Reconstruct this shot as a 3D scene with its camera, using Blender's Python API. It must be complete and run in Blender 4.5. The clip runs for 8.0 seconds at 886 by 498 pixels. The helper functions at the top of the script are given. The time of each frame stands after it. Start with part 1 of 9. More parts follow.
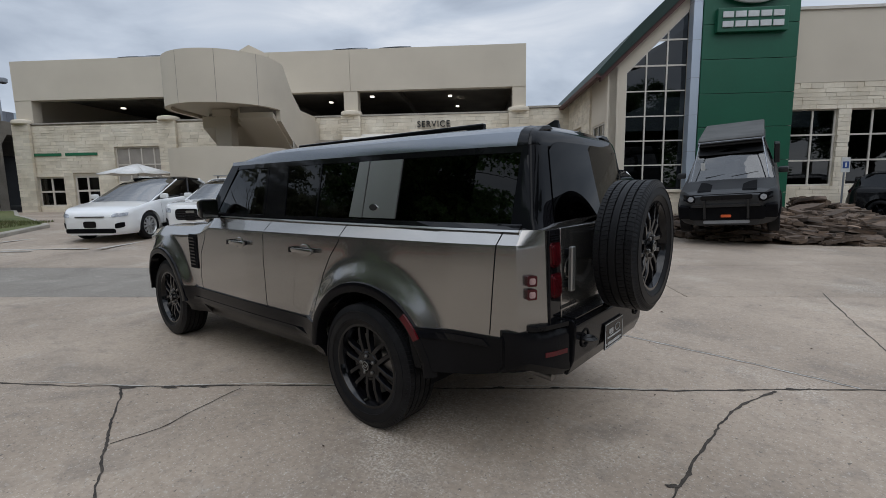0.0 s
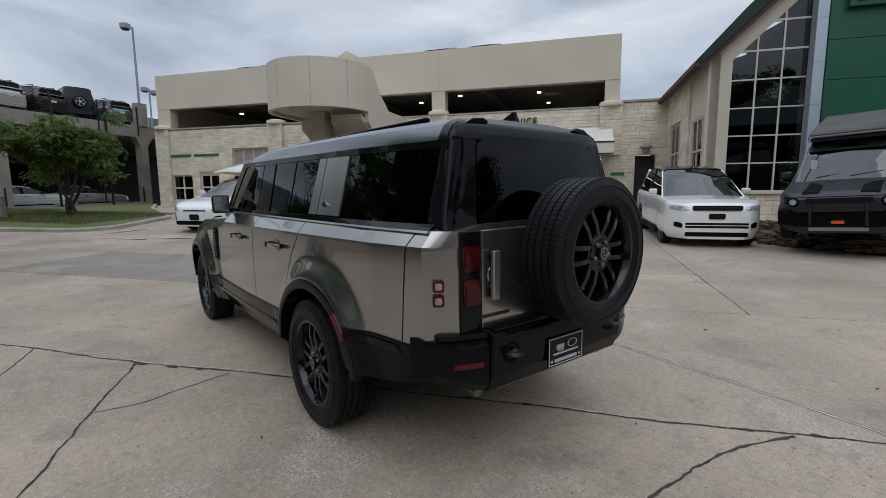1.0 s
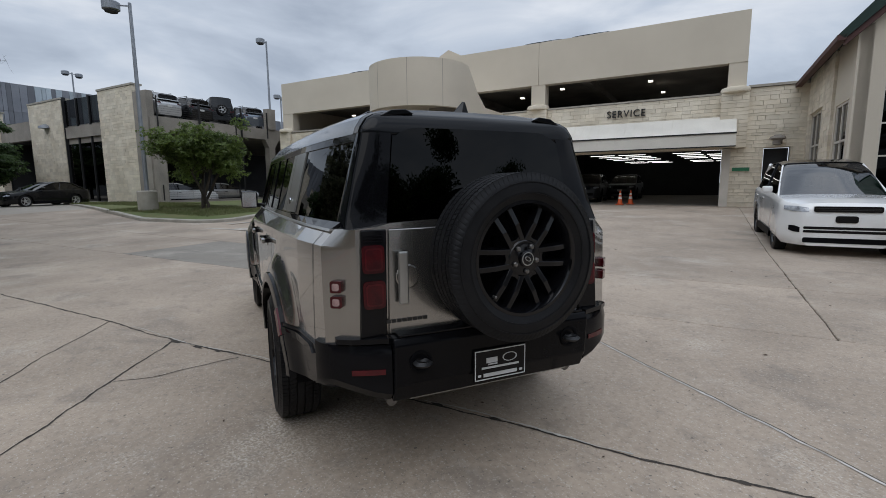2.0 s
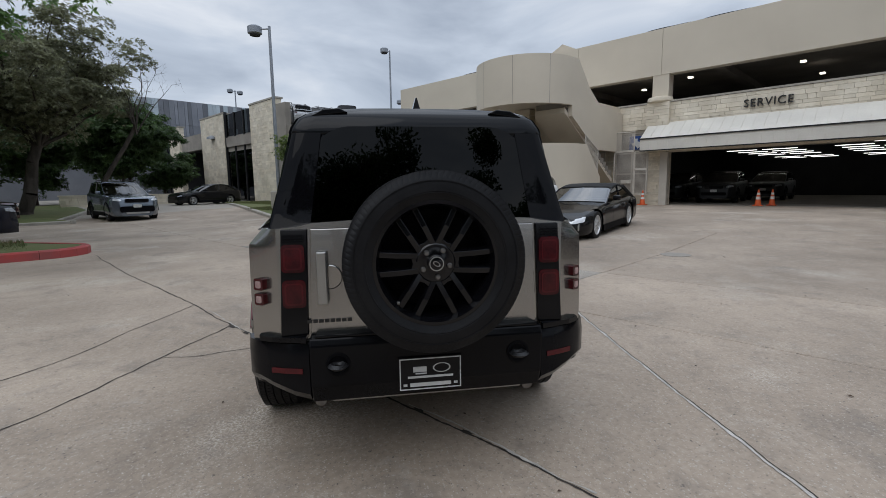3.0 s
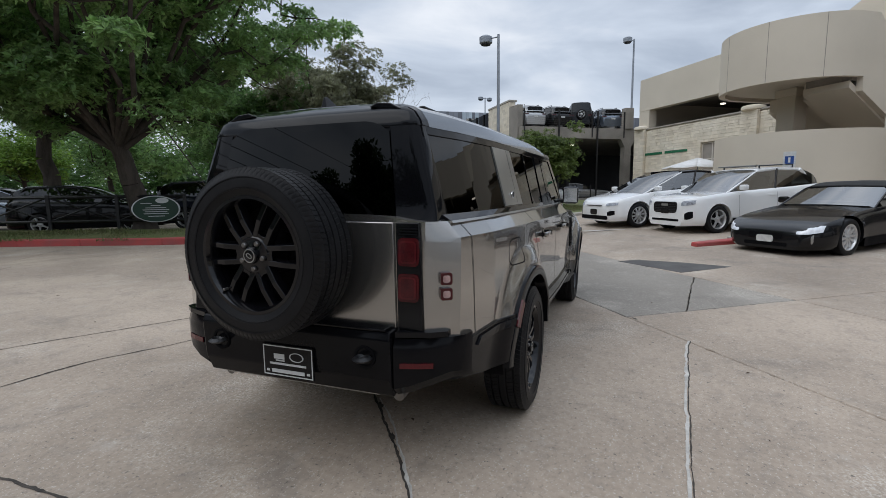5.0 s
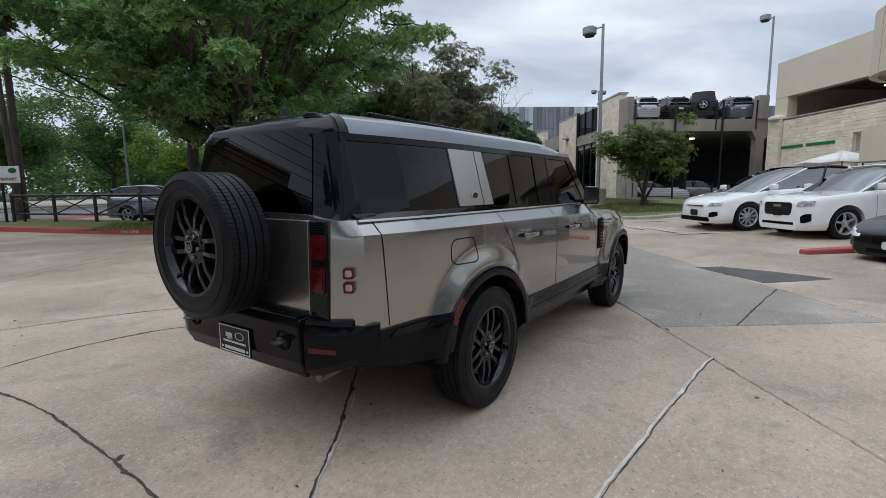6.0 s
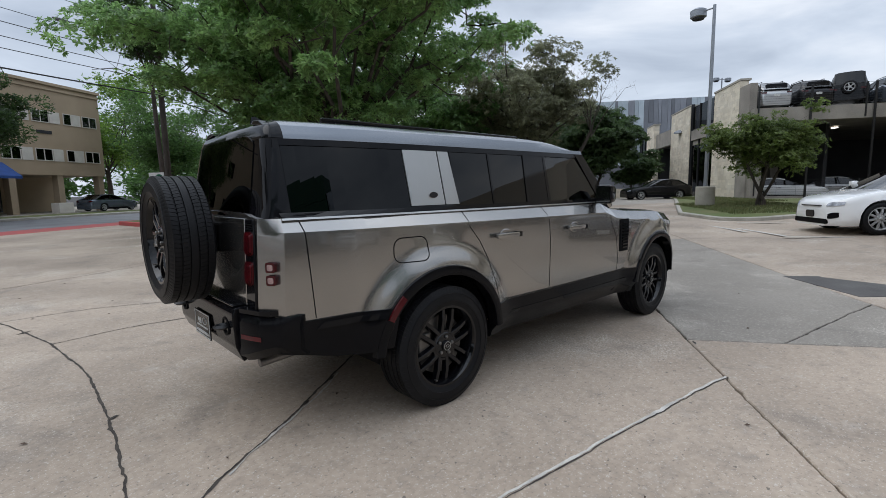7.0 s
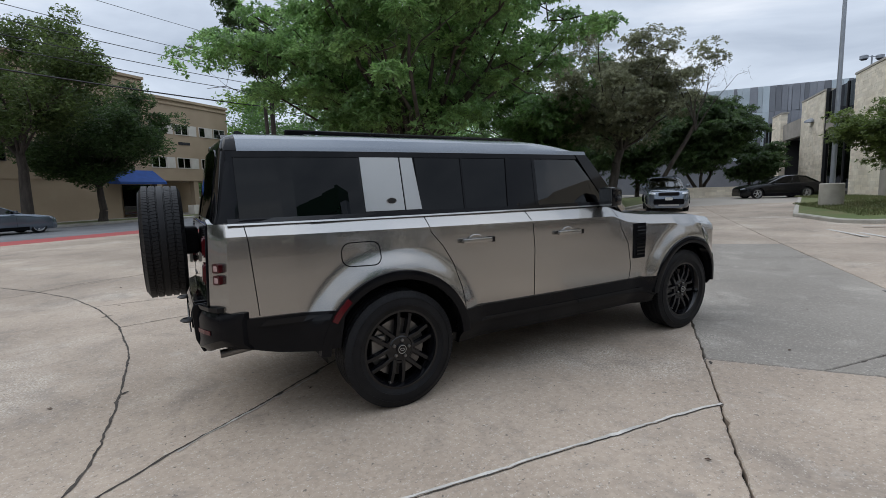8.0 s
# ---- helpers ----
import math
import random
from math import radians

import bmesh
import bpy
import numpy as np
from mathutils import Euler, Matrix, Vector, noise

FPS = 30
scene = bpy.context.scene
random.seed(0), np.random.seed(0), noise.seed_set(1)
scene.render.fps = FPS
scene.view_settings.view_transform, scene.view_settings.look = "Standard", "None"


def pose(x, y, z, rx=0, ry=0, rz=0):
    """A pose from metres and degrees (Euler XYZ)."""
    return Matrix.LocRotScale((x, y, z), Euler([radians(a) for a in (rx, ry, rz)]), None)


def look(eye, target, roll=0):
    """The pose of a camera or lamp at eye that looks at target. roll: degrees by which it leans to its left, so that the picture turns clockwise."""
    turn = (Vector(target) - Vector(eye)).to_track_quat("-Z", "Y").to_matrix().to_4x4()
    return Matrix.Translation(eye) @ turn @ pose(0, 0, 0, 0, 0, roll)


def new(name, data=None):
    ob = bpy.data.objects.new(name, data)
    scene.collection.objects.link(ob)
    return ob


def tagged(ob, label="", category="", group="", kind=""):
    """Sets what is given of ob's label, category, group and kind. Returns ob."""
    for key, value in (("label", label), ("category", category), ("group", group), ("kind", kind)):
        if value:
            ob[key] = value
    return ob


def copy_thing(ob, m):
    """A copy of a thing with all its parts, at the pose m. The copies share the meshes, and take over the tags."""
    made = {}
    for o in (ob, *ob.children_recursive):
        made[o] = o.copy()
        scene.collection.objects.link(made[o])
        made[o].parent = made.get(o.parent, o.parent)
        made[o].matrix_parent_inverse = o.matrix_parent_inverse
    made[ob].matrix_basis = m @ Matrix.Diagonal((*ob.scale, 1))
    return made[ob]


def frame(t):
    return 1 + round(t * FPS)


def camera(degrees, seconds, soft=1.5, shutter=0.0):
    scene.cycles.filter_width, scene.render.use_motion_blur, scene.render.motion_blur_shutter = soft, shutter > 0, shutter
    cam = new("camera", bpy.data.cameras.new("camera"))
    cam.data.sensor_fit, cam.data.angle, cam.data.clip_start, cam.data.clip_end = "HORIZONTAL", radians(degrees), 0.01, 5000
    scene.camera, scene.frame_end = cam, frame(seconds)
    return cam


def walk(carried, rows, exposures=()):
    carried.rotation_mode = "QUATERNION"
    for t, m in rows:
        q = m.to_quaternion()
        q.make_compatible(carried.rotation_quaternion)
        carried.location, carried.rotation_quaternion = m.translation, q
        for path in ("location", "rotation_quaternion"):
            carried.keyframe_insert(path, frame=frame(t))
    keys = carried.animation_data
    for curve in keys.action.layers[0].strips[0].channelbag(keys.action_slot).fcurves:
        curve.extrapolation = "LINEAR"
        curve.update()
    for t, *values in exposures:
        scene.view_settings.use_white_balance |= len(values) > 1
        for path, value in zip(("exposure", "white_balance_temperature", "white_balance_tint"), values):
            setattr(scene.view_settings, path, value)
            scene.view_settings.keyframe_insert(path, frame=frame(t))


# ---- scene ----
# ---------------------------------------------------------------- camera and walk
import mathutils
import mathutils.geometry

cam = camera(87.0, 8.0, soft=0.3)
PATH = [
    (0, (2.134, -2.71, 1.462), (0.855, -1.195, 1.198), -0.9),
    (0.5, (2.416, -2.357, 1.448), (0.989, -0.981, 1.184), -0.65),
    (1, (2.663, -1.974, 1.444), (1.095, -0.762, 1.181), -0.5),
    (2.5, (3.108, -0.683, 1.424), (1.21, -0.113, 1.152), -0.6),
    (3, (3.158, -0.258, 1.419), (1.201, 0.057, 1.154), -0.8),
    (3.5, (3.178, 0.170, 1.414), (1.198, 0.226, 1.163), -0.9),
    (4, (3.113, 0.586, 1.39), (1.139, 0.377, 1.143), -0.9),
    (4.5, (2.996, 0.981, 1.38), (1.066, 0.52, 1.130), -0.8),
    (6, (2.547, 2.309, 1.392), (0.909, 1.19, 1.133), -0.6),
    (6.5, (2.28, 2.677, 1.381), (0.779, 1.381, 1.123), -0.75),
    (7, (1.968, 3.046, 1.377), (0.623, 1.587, 1.125), -1.1),
    (7.5, (1.611, 3.337, 1.374), (0.435, 1.739, 1.126), -1.4),
    (8, (1.239, 3.609, 1.389), (0.235, 1.896, 1.148), -1.7),
]
walk(cam, [(t, look(eye, target, roll)) for t, eye, target, roll in PATH],
     [(0, -0.12, 6250, 10), (1, -0.12, 6250, 10), (3, -0.06, 6250, 10), (4.5, 0.02, 6250, 10), (6, 0.17, 6250, 10), (8, 0.19, 6250, 10)])

# ---------------------------------------------------------------- overcast sky and a soft sun
SUN_AZ, SUN_EL = radians(-38), radians(52)     # azimuth from +x towards +y, elevation
world = bpy.data.worlds.new("overcast_sky")
scene.world = world
world.use_nodes = True
wn, wl = world.node_tree.nodes, world.node_tree.links
wn.clear()
w_out = wn.new("ShaderNodeOutputWorld")
w_bg = wn.new("ShaderNodeBackground")
w_sky = wn.new("ShaderNodeTexSky")
w_sky.sky_type, w_sky.sun_disc = "NISHITA", False
w_sky.sun_elevation, w_sky.sun_rotation = SUN_EL, radians(90) - SUN_AZ
w_tc = wn.new("ShaderNodeTexCoord")
w_map = wn.new("ShaderNodeMapping")
w_map.inputs["Scale"].default_value = (1.0, 1.0, 3.2)
w_n1 = wn.new("ShaderNodeTexNoise")
w_n1.inputs["Scale"].default_value, w_n1.inputs["Detail"].default_value = 2.6, 7
w_n1.inputs["Roughness"].default_value, w_n1.inputs["Distortion"].default_value = 0.52, 0.5
w_ramp = wn.new("ShaderNodeValToRGB")
w_ramp.color_ramp.elements[0].position, w_ramp.color_ramp.elements[0].color = 0.30, (0.405, 0.455, 0.535, 1)
w_ramp.color_ramp.elements[1].position, w_ramp.color_ramp.elements[1].color = 0.70, (0.88, 0.90, 0.93, 1)
w_mid = w_ramp.color_ramp.elements.new(0.5)
w_mid.color = (0.61, 0.665, 0.745, 1)
w_dim = wn.new("ShaderNodeMix")
w_dim.data_type, w_dim.blend_type = "RGBA", "MULTIPLY"
w_dim.inputs[0].default_value, w_dim.inputs[7].default_value = 1.0, (0.1, 0.1, 0.1, 1)
w_mix = wn.new("ShaderNodeMix")
w_mix.data_type = "RGBA"
w_mix.inputs[0].default_value = 0.90
wl.new(w_tc.outputs["Generated"], w_map.inputs["Vector"])
wl.new(w_map.outputs[0], w_n1.inputs["Vector"])
wl.new(w_n1.outputs["Fac"], w_ramp.inputs["Fac"])
wl.new(w_sky.outputs[0], w_dim.inputs[6])
wl.new(w_dim.outputs[2], w_mix.inputs[6])
wl.new(w_ramp.outputs[0], w_mix.inputs[7])
w_bg.inputs["Strength"].default_value = 1.0
# an overcast sky is brightest overhead
w_sep = wn.new("ShaderNodeSeparateXYZ")
w_up = wn.new("ShaderNodeMapRange")
w_up.interpolation_type = "SMOOTHSTEP"
w_up.inputs[1].default_value, w_up.inputs[2].default_value = 0.42, 0.95
w_up.inputs[3].default_value, w_up.inputs[4].default_value = 1.0, 2.15
w_gain = wn.new("ShaderNodeVectorMath")
w_gain.operation = "SCALE"
wl.new(w_tc.outputs["Generated"], w_sep.inputs[0])
wl.new(w_sep.outputs[2], w_up.inputs[0])
wl.new(w_mix.outputs[2], w_gain.inputs[0])
wl.new(w_up.outputs[0], w_gain.inputs["Scale"])
wl.new(w_gain.outputs[0], w_bg.inputs["Color"])
wl.new(w_bg.outputs[0], w_out.inputs[0])
sun_data = bpy.data.lights.new("sun", "SUN")
sun_data.energy, sun_data.angle, sun_data.color = 0.6, radians(50), (1.0, 0.965, 0.91)
sun = new("sun", sun_data)
sun_dir = Vector((math.cos(SUN_EL) * math.cos(SUN_AZ), math.cos(SUN_EL) * math.sin(SUN_AZ), math.sin(SUN_EL)))
sun.matrix_world = look(sun_dir * 60, (0, 0, 0))
scene.view_settings.exposure = 0.0

# ---------------------------------------------------------------- materials
def material(name, base, second=None, rough=0.6, metal=0.0, scale=6.0, fine=60.0, bump=0.0, coat=0.0,
             island=0.0, piece=0.0, spread=0.35, stretch=(1, 1, 1), spec=0.5, bump_size=0.02, detail=5):
    """A surface with variation at two scales: base to second by a broad noise, fine grain over it."""
    m = bpy.data.materials.new(name)
    m.use_nodes = True
    n, l = m.node_tree.nodes, m.node_tree.links
    b = n["Principled BSDF"]
    b.inputs["Roughness"].default_value, b.inputs["Metallic"].default_value = rough, metal
    b.inputs["Coat Weight"].default_value, b.inputs["Coat Roughness"].default_value = coat, 0.03
    b.inputs["Specular IOR Level"].default_value = spec
    second = second or tuple(c * 0.8 for c in base)
    tc, mp = n.new("ShaderNodeTexCoord"), n.new("ShaderNodeMapping")
    mp.inputs["Scale"].default_value = stretch
    l.new(tc.outputs["Object"], mp.inputs["Vector"])
    big, small = n.new("ShaderNodeTexNoise"), n.new("ShaderNodeTexNoise")
    big.inputs["Scale"].default_value, big.inputs["Detail"].default_value = scale, detail
    small.inputs["Scale"].default_value, small.inputs["Detail"].default_value = fine, 3
    l.new(mp.outputs[0], big.inputs["Vector"])
    l.new(mp.outputs[0], small.inputs["Vector"])
    fac = n.new("ShaderNodeMapRange")
    fac.inputs[1].default_value, fac.inputs[2].default_value = 0.5 - spread / 2, 0.5 + spread / 2
    mixed = n.new("ShaderNodeMath")
    mixed.operation = "MULTIPLY_ADD"
    mixed.inputs[1].default_value, mixed.inputs[2].default_value = 0.35, -0.175
    l.new(small.outputs["Fac"], mixed.inputs[0])
    add = n.new("ShaderNodeMath")
    l.new(big.outputs["Fac"], add.inputs[0])
    l.new(mixed.outputs[0], add.inputs[1])
    l.new(add.outputs[0], fac.inputs[0])
    col = n.new("ShaderNodeMix")
    col.data_type = "RGBA"
    col.inputs[6].default_value, col.inputs[7].default_value = (*base, 1), (*second, 1)
    l.new(fac.outputs[0], col.inputs[0])
    out = col.outputs[2]
    for amount, kind, socket in ((island, "ShaderNodeNewGeometry", "Random Per Island"), (piece, "ShaderNodeObjectInfo", "Random")):
        if amount:
            src, rng, hsv = n.new(kind), n.new("ShaderNodeMapRange"), n.new("ShaderNodeHueSaturation")
            rng.inputs[3].default_value, rng.inputs[4].default_value = 1 - amount, 1 + amount
            l.new(src.outputs[socket], rng.inputs[0])
            l.new(rng.outputs[0], hsv.inputs["Value"])
            l.new(out, hsv.inputs["Color"])
            out = hsv.outputs[0]
    l.new(out, b.inputs["Base Color"])
    if bump:
        bp = n.new("ShaderNodeBump")
        bp.inputs["Strength"].default_value, bp.inputs["Distance"].default_value = bump, bump_size
        l.new(add.outputs[0], bp.inputs["Height"])
        l.new(bp.outputs[0], b.inputs["Normal"])
    return m


def glass_material(name, tint, rough=0.0, ior=1.48):
    """Thin tinted glass: it lets tinted light through and mirrors by Fresnel."""
    m = bpy.data.materials.new(name)
    m.use_nodes = True
    n, l = m.node_tree.nodes, m.node_tree.links
    n.remove(n["Principled BSDF"])
    tr, gl, fr, mx = n.new("ShaderNodeBsdfTransparent"), n.new("ShaderNodeBsdfGlossy"), n.new("ShaderNodeFresnel"), n.new("ShaderNodeMixShader")
    tr.inputs[0].default_value = (*tint, 1)
    gl.inputs["Roughness"].default_value = rough
    fr.inputs["IOR"].default_value = ior
    l.new(fr.outputs[0], mx.inputs[0])
    l.new(tr.outputs[0], mx.inputs[1])
    l.new(gl.outputs[0], mx.inputs[2])
    l.new(mx.outputs[0], n["Material Output"].inputs[0])
    return m


def glow_material(name, colour, strength):
    m = bpy.data.materials.new(name)
    m.use_nodes = True
    b = m.node_tree.nodes["Principled BSDF"]
    b.inputs["Base Color"].default_value = (*colour, 1)
    b.inputs["Emission Color"].default_value = (*colour, 1)
    b.inputs["Emission Strength"].default_value = strength
    return m


M = {}
M["stucco"] = material("stucco", (0.64, 0.575, 0.47), (0.55, 0.49, 0.40), 0.9, scale=0.5, fine=45, bump=0.15, spread=0.6)
M["stone"] = material("limestone", (0.80, 0.735, 0.61), (0.60, 0.525, 0.405), 0.92, scale=1.3, fine=25, bump=0.6, island=0.10, spread=0.5)
M["stone_piece"] = material("limestone_piece", (0.80, 0.735, 0.61), (0.60, 0.525, 0.405), 0.92, scale=1.6, fine=14, bump=0.6, piece=0.10, spread=0.5)
M["mortar"] = material("mortar", (0.66, 0.60, 0.49), (0.48, 0.43, 0.345), 0.95, scale=2, fine=40)
M["concrete"] = None
M["far_concrete"] = material("drive_concrete", (0.37, 0.33, 0.28), (0.29, 0.26, 0.22), 0.88, scale=0.35, fine=12, bump=0.15, spread=0.5, detail=9)
M["joint"] = material("joint_dirt", (0.05, 0.043, 0.037), (0.022, 0.019, 0.017), 0.95, scale=6, fine=80, bump=0.4)
M["crack_fill"] = material("crack_dirt", (0.075, 0.062, 0.050), (0.030, 0.025, 0.021), 0.95, scale=9, fine=90, bump=0.4)
M["sealant"] = material("joint_sealant", (0.58, 0.55, 0.50), (0.38, 0.355, 0.32), 0.8, scale=9, fine=70, bump=0.3)
M["asphalt"] = material("asphalt", (0.20, 0.20, 0.205), (0.15, 0.15, 0.155), 0.9, scale=0.6, fine=60, bump=0.3)
M["red_paint"] = material("red_kerb_paint", (0.42, 0.062, 0.058), (0.29, 0.075, 0.07), 0.75, scale=2.5, fine=35, bump=0.2)
M["kerb"] = material("kerb_concrete", (0.42, 0.39, 0.34), (0.30, 0.28, 0.24), 0.9, scale=2, fine=30, bump=0.2)
M["grass"] = material("lawn", (0.085, 0.115, 0.030), (0.125, 0.125, 0.048), 0.95, scale=1.2, fine=40, bump=0.6)
M["blade"] = material("grass_blade", (0.09, 0.12, 0.033), (0.14, 0.13, 0.055), 0.8, scale=2, fine=20, island=0.3)
M["mulch"] = material("bed_mulch", (0.09, 0.055, 0.035), (0.05, 0.03, 0.02), 0.95, scale=4, fine=60, bump=0.8)
# near-black: paints shade in unlit rooms; also plain dark lenses, slots and cores
M["dark"] = material("shade_and_dark_parts", (0.03, 0.03, 0.032), (0.02, 0.02, 0.022), 0.8, scale=1, fine=10)
M["garage_concrete"] = material("garage_concrete", (0.33, 0.30, 0.26), (0.22, 0.20, 0.175), 0.9, scale=0.8, fine=18, bump=0.2)
M["white_metal"] = material("white_standing_seam", (0.72, 0.69, 0.62), (0.63, 0.60, 0.54), 0.45, scale=1, fine=20)
M["white_frame"] = material("pale_frame", (0.62, 0.58, 0.52), (0.55, 0.51, 0.45), 0.5, scale=2, fine=30)
M["dark_frame"] = material("bronze_frame", (0.05, 0.045, 0.04), (0.035, 0.03, 0.028), 0.45, scale=3, fine=40)
M["green_panel"] = material("green_cladding", (0.008, 0.098, 0.052), (0.007, 0.082, 0.043), 0.4, scale=0.4, fine=8)
M["green_sign"] = material("green_sign", (0.02, 0.16, 0.075), (0.018, 0.14, 0.065), 0.5, scale=1, fine=10)
M["green_roof"] = material("green_roof_metal", (0.012, 0.034, 0.026), (0.009, 0.026, 0.020), 0.75, scale=1, fine=12)
M["red_trim"] = material("red_brown_trim", (0.075, 0.024, 0.018), (0.055, 0.018, 0.014), 0.6, scale=2, fine=30)
M["alu"] = material("pale_blue_metal", (0.50, 0.56, 0.64), (0.45, 0.51, 0.59), 0.35, 0.4, scale=0.6, fine=20)
M["galv"] = material("galvanised_steel", (0.32, 0.34, 0.37), (0.26, 0.28, 0.31), 0.5, 0.6, scale=3, fine=40)
M["black_metal"] = material("black_metal", (0.02, 0.02, 0.021), (0.014, 0.014, 0.015), 0.5, 0.2, scale=5, fine=50)
M["letter"] = material("black_letter", (0.022, 0.02, 0.018), (0.015, 0.014, 0.013), 0.5, scale=5, fine=40)
M["white_letter"] = material("white_letter", (0.60, 0.61, 0.61), (0.52, 0.53, 0.53), 0.5, scale=5, fine=40)
M["window_dark"] = glass_material("window_glass", (0.10, 0.11, 0.115), ior=1.75)
M["tan_wall"] = material("tan_stucco", (0.40, 0.31, 0.21), (0.34, 0.26, 0.175), 0.9, scale=0.5, fine=20, bump=0.1)
M["blue_canvas"] = material("blue_canvas", (0.02, 0.07, 0.26), (0.018, 0.055, 0.2), 0.8, scale=2, fine=30)
M["panel_dark"] = material("grey_panel", (0.24, 0.25, 0.275), (0.19, 0.20, 0.225), 0.5, 0.3, scale=0.5, fine=9, island=0.25)
M["panel_pale"] = material("pale_panel", (0.50, 0.56, 0.60), (0.40, 0.46, 0.50), 0.4, 0.2, scale=0.5, fine=9, island=0.2)
M["bark"] = material("bark", (0.085, 0.07, 0.058), (0.04, 0.033, 0.027), 0.95, scale=5, fine=40, bump=0.8, stretch=(1, 1, 0.25))
M["rock"] = material("ledge_stone", (0.20, 0.140, 0.098), (0.08, 0.062, 0.05), 0.9, scale=1.4, fine=20, bump=0.5, island=0.45)
M["cone"] = material("orange_cone", (0.75, 0.13, 0.03), (0.62, 0.10, 0.025), 0.55, scale=4, fine=40)
M["white_band"] = material("white_band", (0.75, 0.74, 0.72), (0.65, 0.64, 0.62), 0.5, scale=5, fine=40)
M["screen"] = material("mesh_screen", (0.33, 0.30, 0.265), (0.28, 0.255, 0.225), 0.6, scale=3, fine=90)
M["tube"] = glow_material("strip_light", (1.0, 0.97, 0.9), 2.2)
M["lamp_lens"] = glow_material("lamp_lens", (1.0, 0.9, 0.75), 2.5)


def concrete_material(name="pavement_concrete", base=None, second=None):
    """Old cast concrete: blotches, pale worn patches, dark specks, tyre grime and fine pits."""
    m = material(name, base or (0.43, 0.348, 0.27), second or (0.235, 0.187, 0.143), 0.86, scale=0.42, fine=24, bump=0.7, piece=0.10, spread=0.42, bump_size=0.006, detail=10)
    n, l = m.node_tree.nodes, m.node_tree.links
    b = n["Principled BSDF"]
    src = b.inputs["Base Color"].links[0].from_socket
    tc = n.new("ShaderNodeTexCoord")

    def noise_mask(scale, lo, hi, detail=6, rough=0.6, dist=0.0):
        t, r = n.new("ShaderNodeTexNoise"), n.new("ShaderNodeMapRange")
        t.inputs["Scale"].default_value, t.inputs["Detail"].default_value = scale, detail
        t.inputs["Roughness"].default_value, t.inputs["Distortion"].default_value = rough, dist
        r.inputs[1].default_value, r.inputs[2].default_value = lo, hi
        l.new(tc.outputs["Object"], t.inputs["Vector"])
        l.new(t.outputs["Fac"], r.inputs[0])
        return r.outputs[0]

    def times(a, f):
        k = n.new("ShaderNodeMath")
        k.operation = "MULTIPLY"
        l.new(a, k.inputs[0])
        if isinstance(f, float):
            k.inputs[1].default_value = f
        else:
            l.new(f, k.inputs[1])
        return k.outputs[0]

    def over(base, colour, mask):
        x = n.new("ShaderNodeMix")
        x.data_type = "RGBA"
        l.new(mask, x.inputs[0])
        l.new(base, x.inputs[6])
        x.inputs[7].default_value = (*colour, 1)
        return x.outputs[2]

    grain = noise_mask(60.0, 0.46, 0.60, 4)
    worn = times(noise_mask(0.55, 0.54, 0.68, 5), grain)
    out = over(src, (0.60, 0.54, 0.46), times(worn, 0.95))
    out = over(out, (0.14, 0.123, 0.107), times(noise_mask(1.3, 0.54, 0.74, 8, 0.65, 0.6), 0.6))
    out = over(out, (0.10, 0.088, 0.075), times(noise_mask(26.0, 0.67, 0.72, 2), 0.8))
    out = over(out, (0.66, 0.62, 0.56), times(noise_mask(75.0, 0.62, 0.70, 2), 0.6))
    out = over(out, (0.20, 0.172, 0.145), times(noise_mask(5.5, 0.52, 0.70, 8, 0.7, 0.4), 0.5))
    out = over(out, (0.50, 0.455, 0.40), times(noise_mask(3.1, 0.58, 0.72, 9, 0.7, 0.3), 0.35))
    out = over(out, (0.13, 0.112, 0.095), times(noise_mask(44.0, 0.57, 0.68, 3), 0.42))
    out = over(out, (0.60, 0.555, 0.49), times(noise_mask(37.0, 0.59, 0.69, 3), 0.40))
    l.new(out, b.inputs["Base Color"])
    return m


M["concrete"] = concrete_material()
M["grey_concrete"] = concrete_material("grey_patch_concrete", (0.31, 0.278, 0.236), (0.20, 0.178, 0.15))


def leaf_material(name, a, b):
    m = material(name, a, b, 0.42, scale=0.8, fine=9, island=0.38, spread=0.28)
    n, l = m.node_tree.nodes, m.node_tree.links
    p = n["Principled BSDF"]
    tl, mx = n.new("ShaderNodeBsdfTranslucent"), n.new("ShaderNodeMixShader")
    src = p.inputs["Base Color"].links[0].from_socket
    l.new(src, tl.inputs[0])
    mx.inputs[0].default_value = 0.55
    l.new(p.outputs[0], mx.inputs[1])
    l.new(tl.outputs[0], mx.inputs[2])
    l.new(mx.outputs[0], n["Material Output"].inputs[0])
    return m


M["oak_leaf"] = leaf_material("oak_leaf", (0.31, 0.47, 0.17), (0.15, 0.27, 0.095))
M["dark_patch"] = material("dark_patch", (0.10, 0.095, 0.09), (0.065, 0.06, 0.057), 0.9, scale=2, fine=50, bump=0.4)
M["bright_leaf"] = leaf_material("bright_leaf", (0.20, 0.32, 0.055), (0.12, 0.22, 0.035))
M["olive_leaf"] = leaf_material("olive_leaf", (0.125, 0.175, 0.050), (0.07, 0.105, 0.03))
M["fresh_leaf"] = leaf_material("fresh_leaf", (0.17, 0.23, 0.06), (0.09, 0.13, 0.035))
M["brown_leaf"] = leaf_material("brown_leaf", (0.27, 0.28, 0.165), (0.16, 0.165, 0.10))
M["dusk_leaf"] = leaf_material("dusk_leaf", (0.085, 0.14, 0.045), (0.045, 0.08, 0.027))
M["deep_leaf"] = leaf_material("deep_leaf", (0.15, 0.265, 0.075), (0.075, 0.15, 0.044))


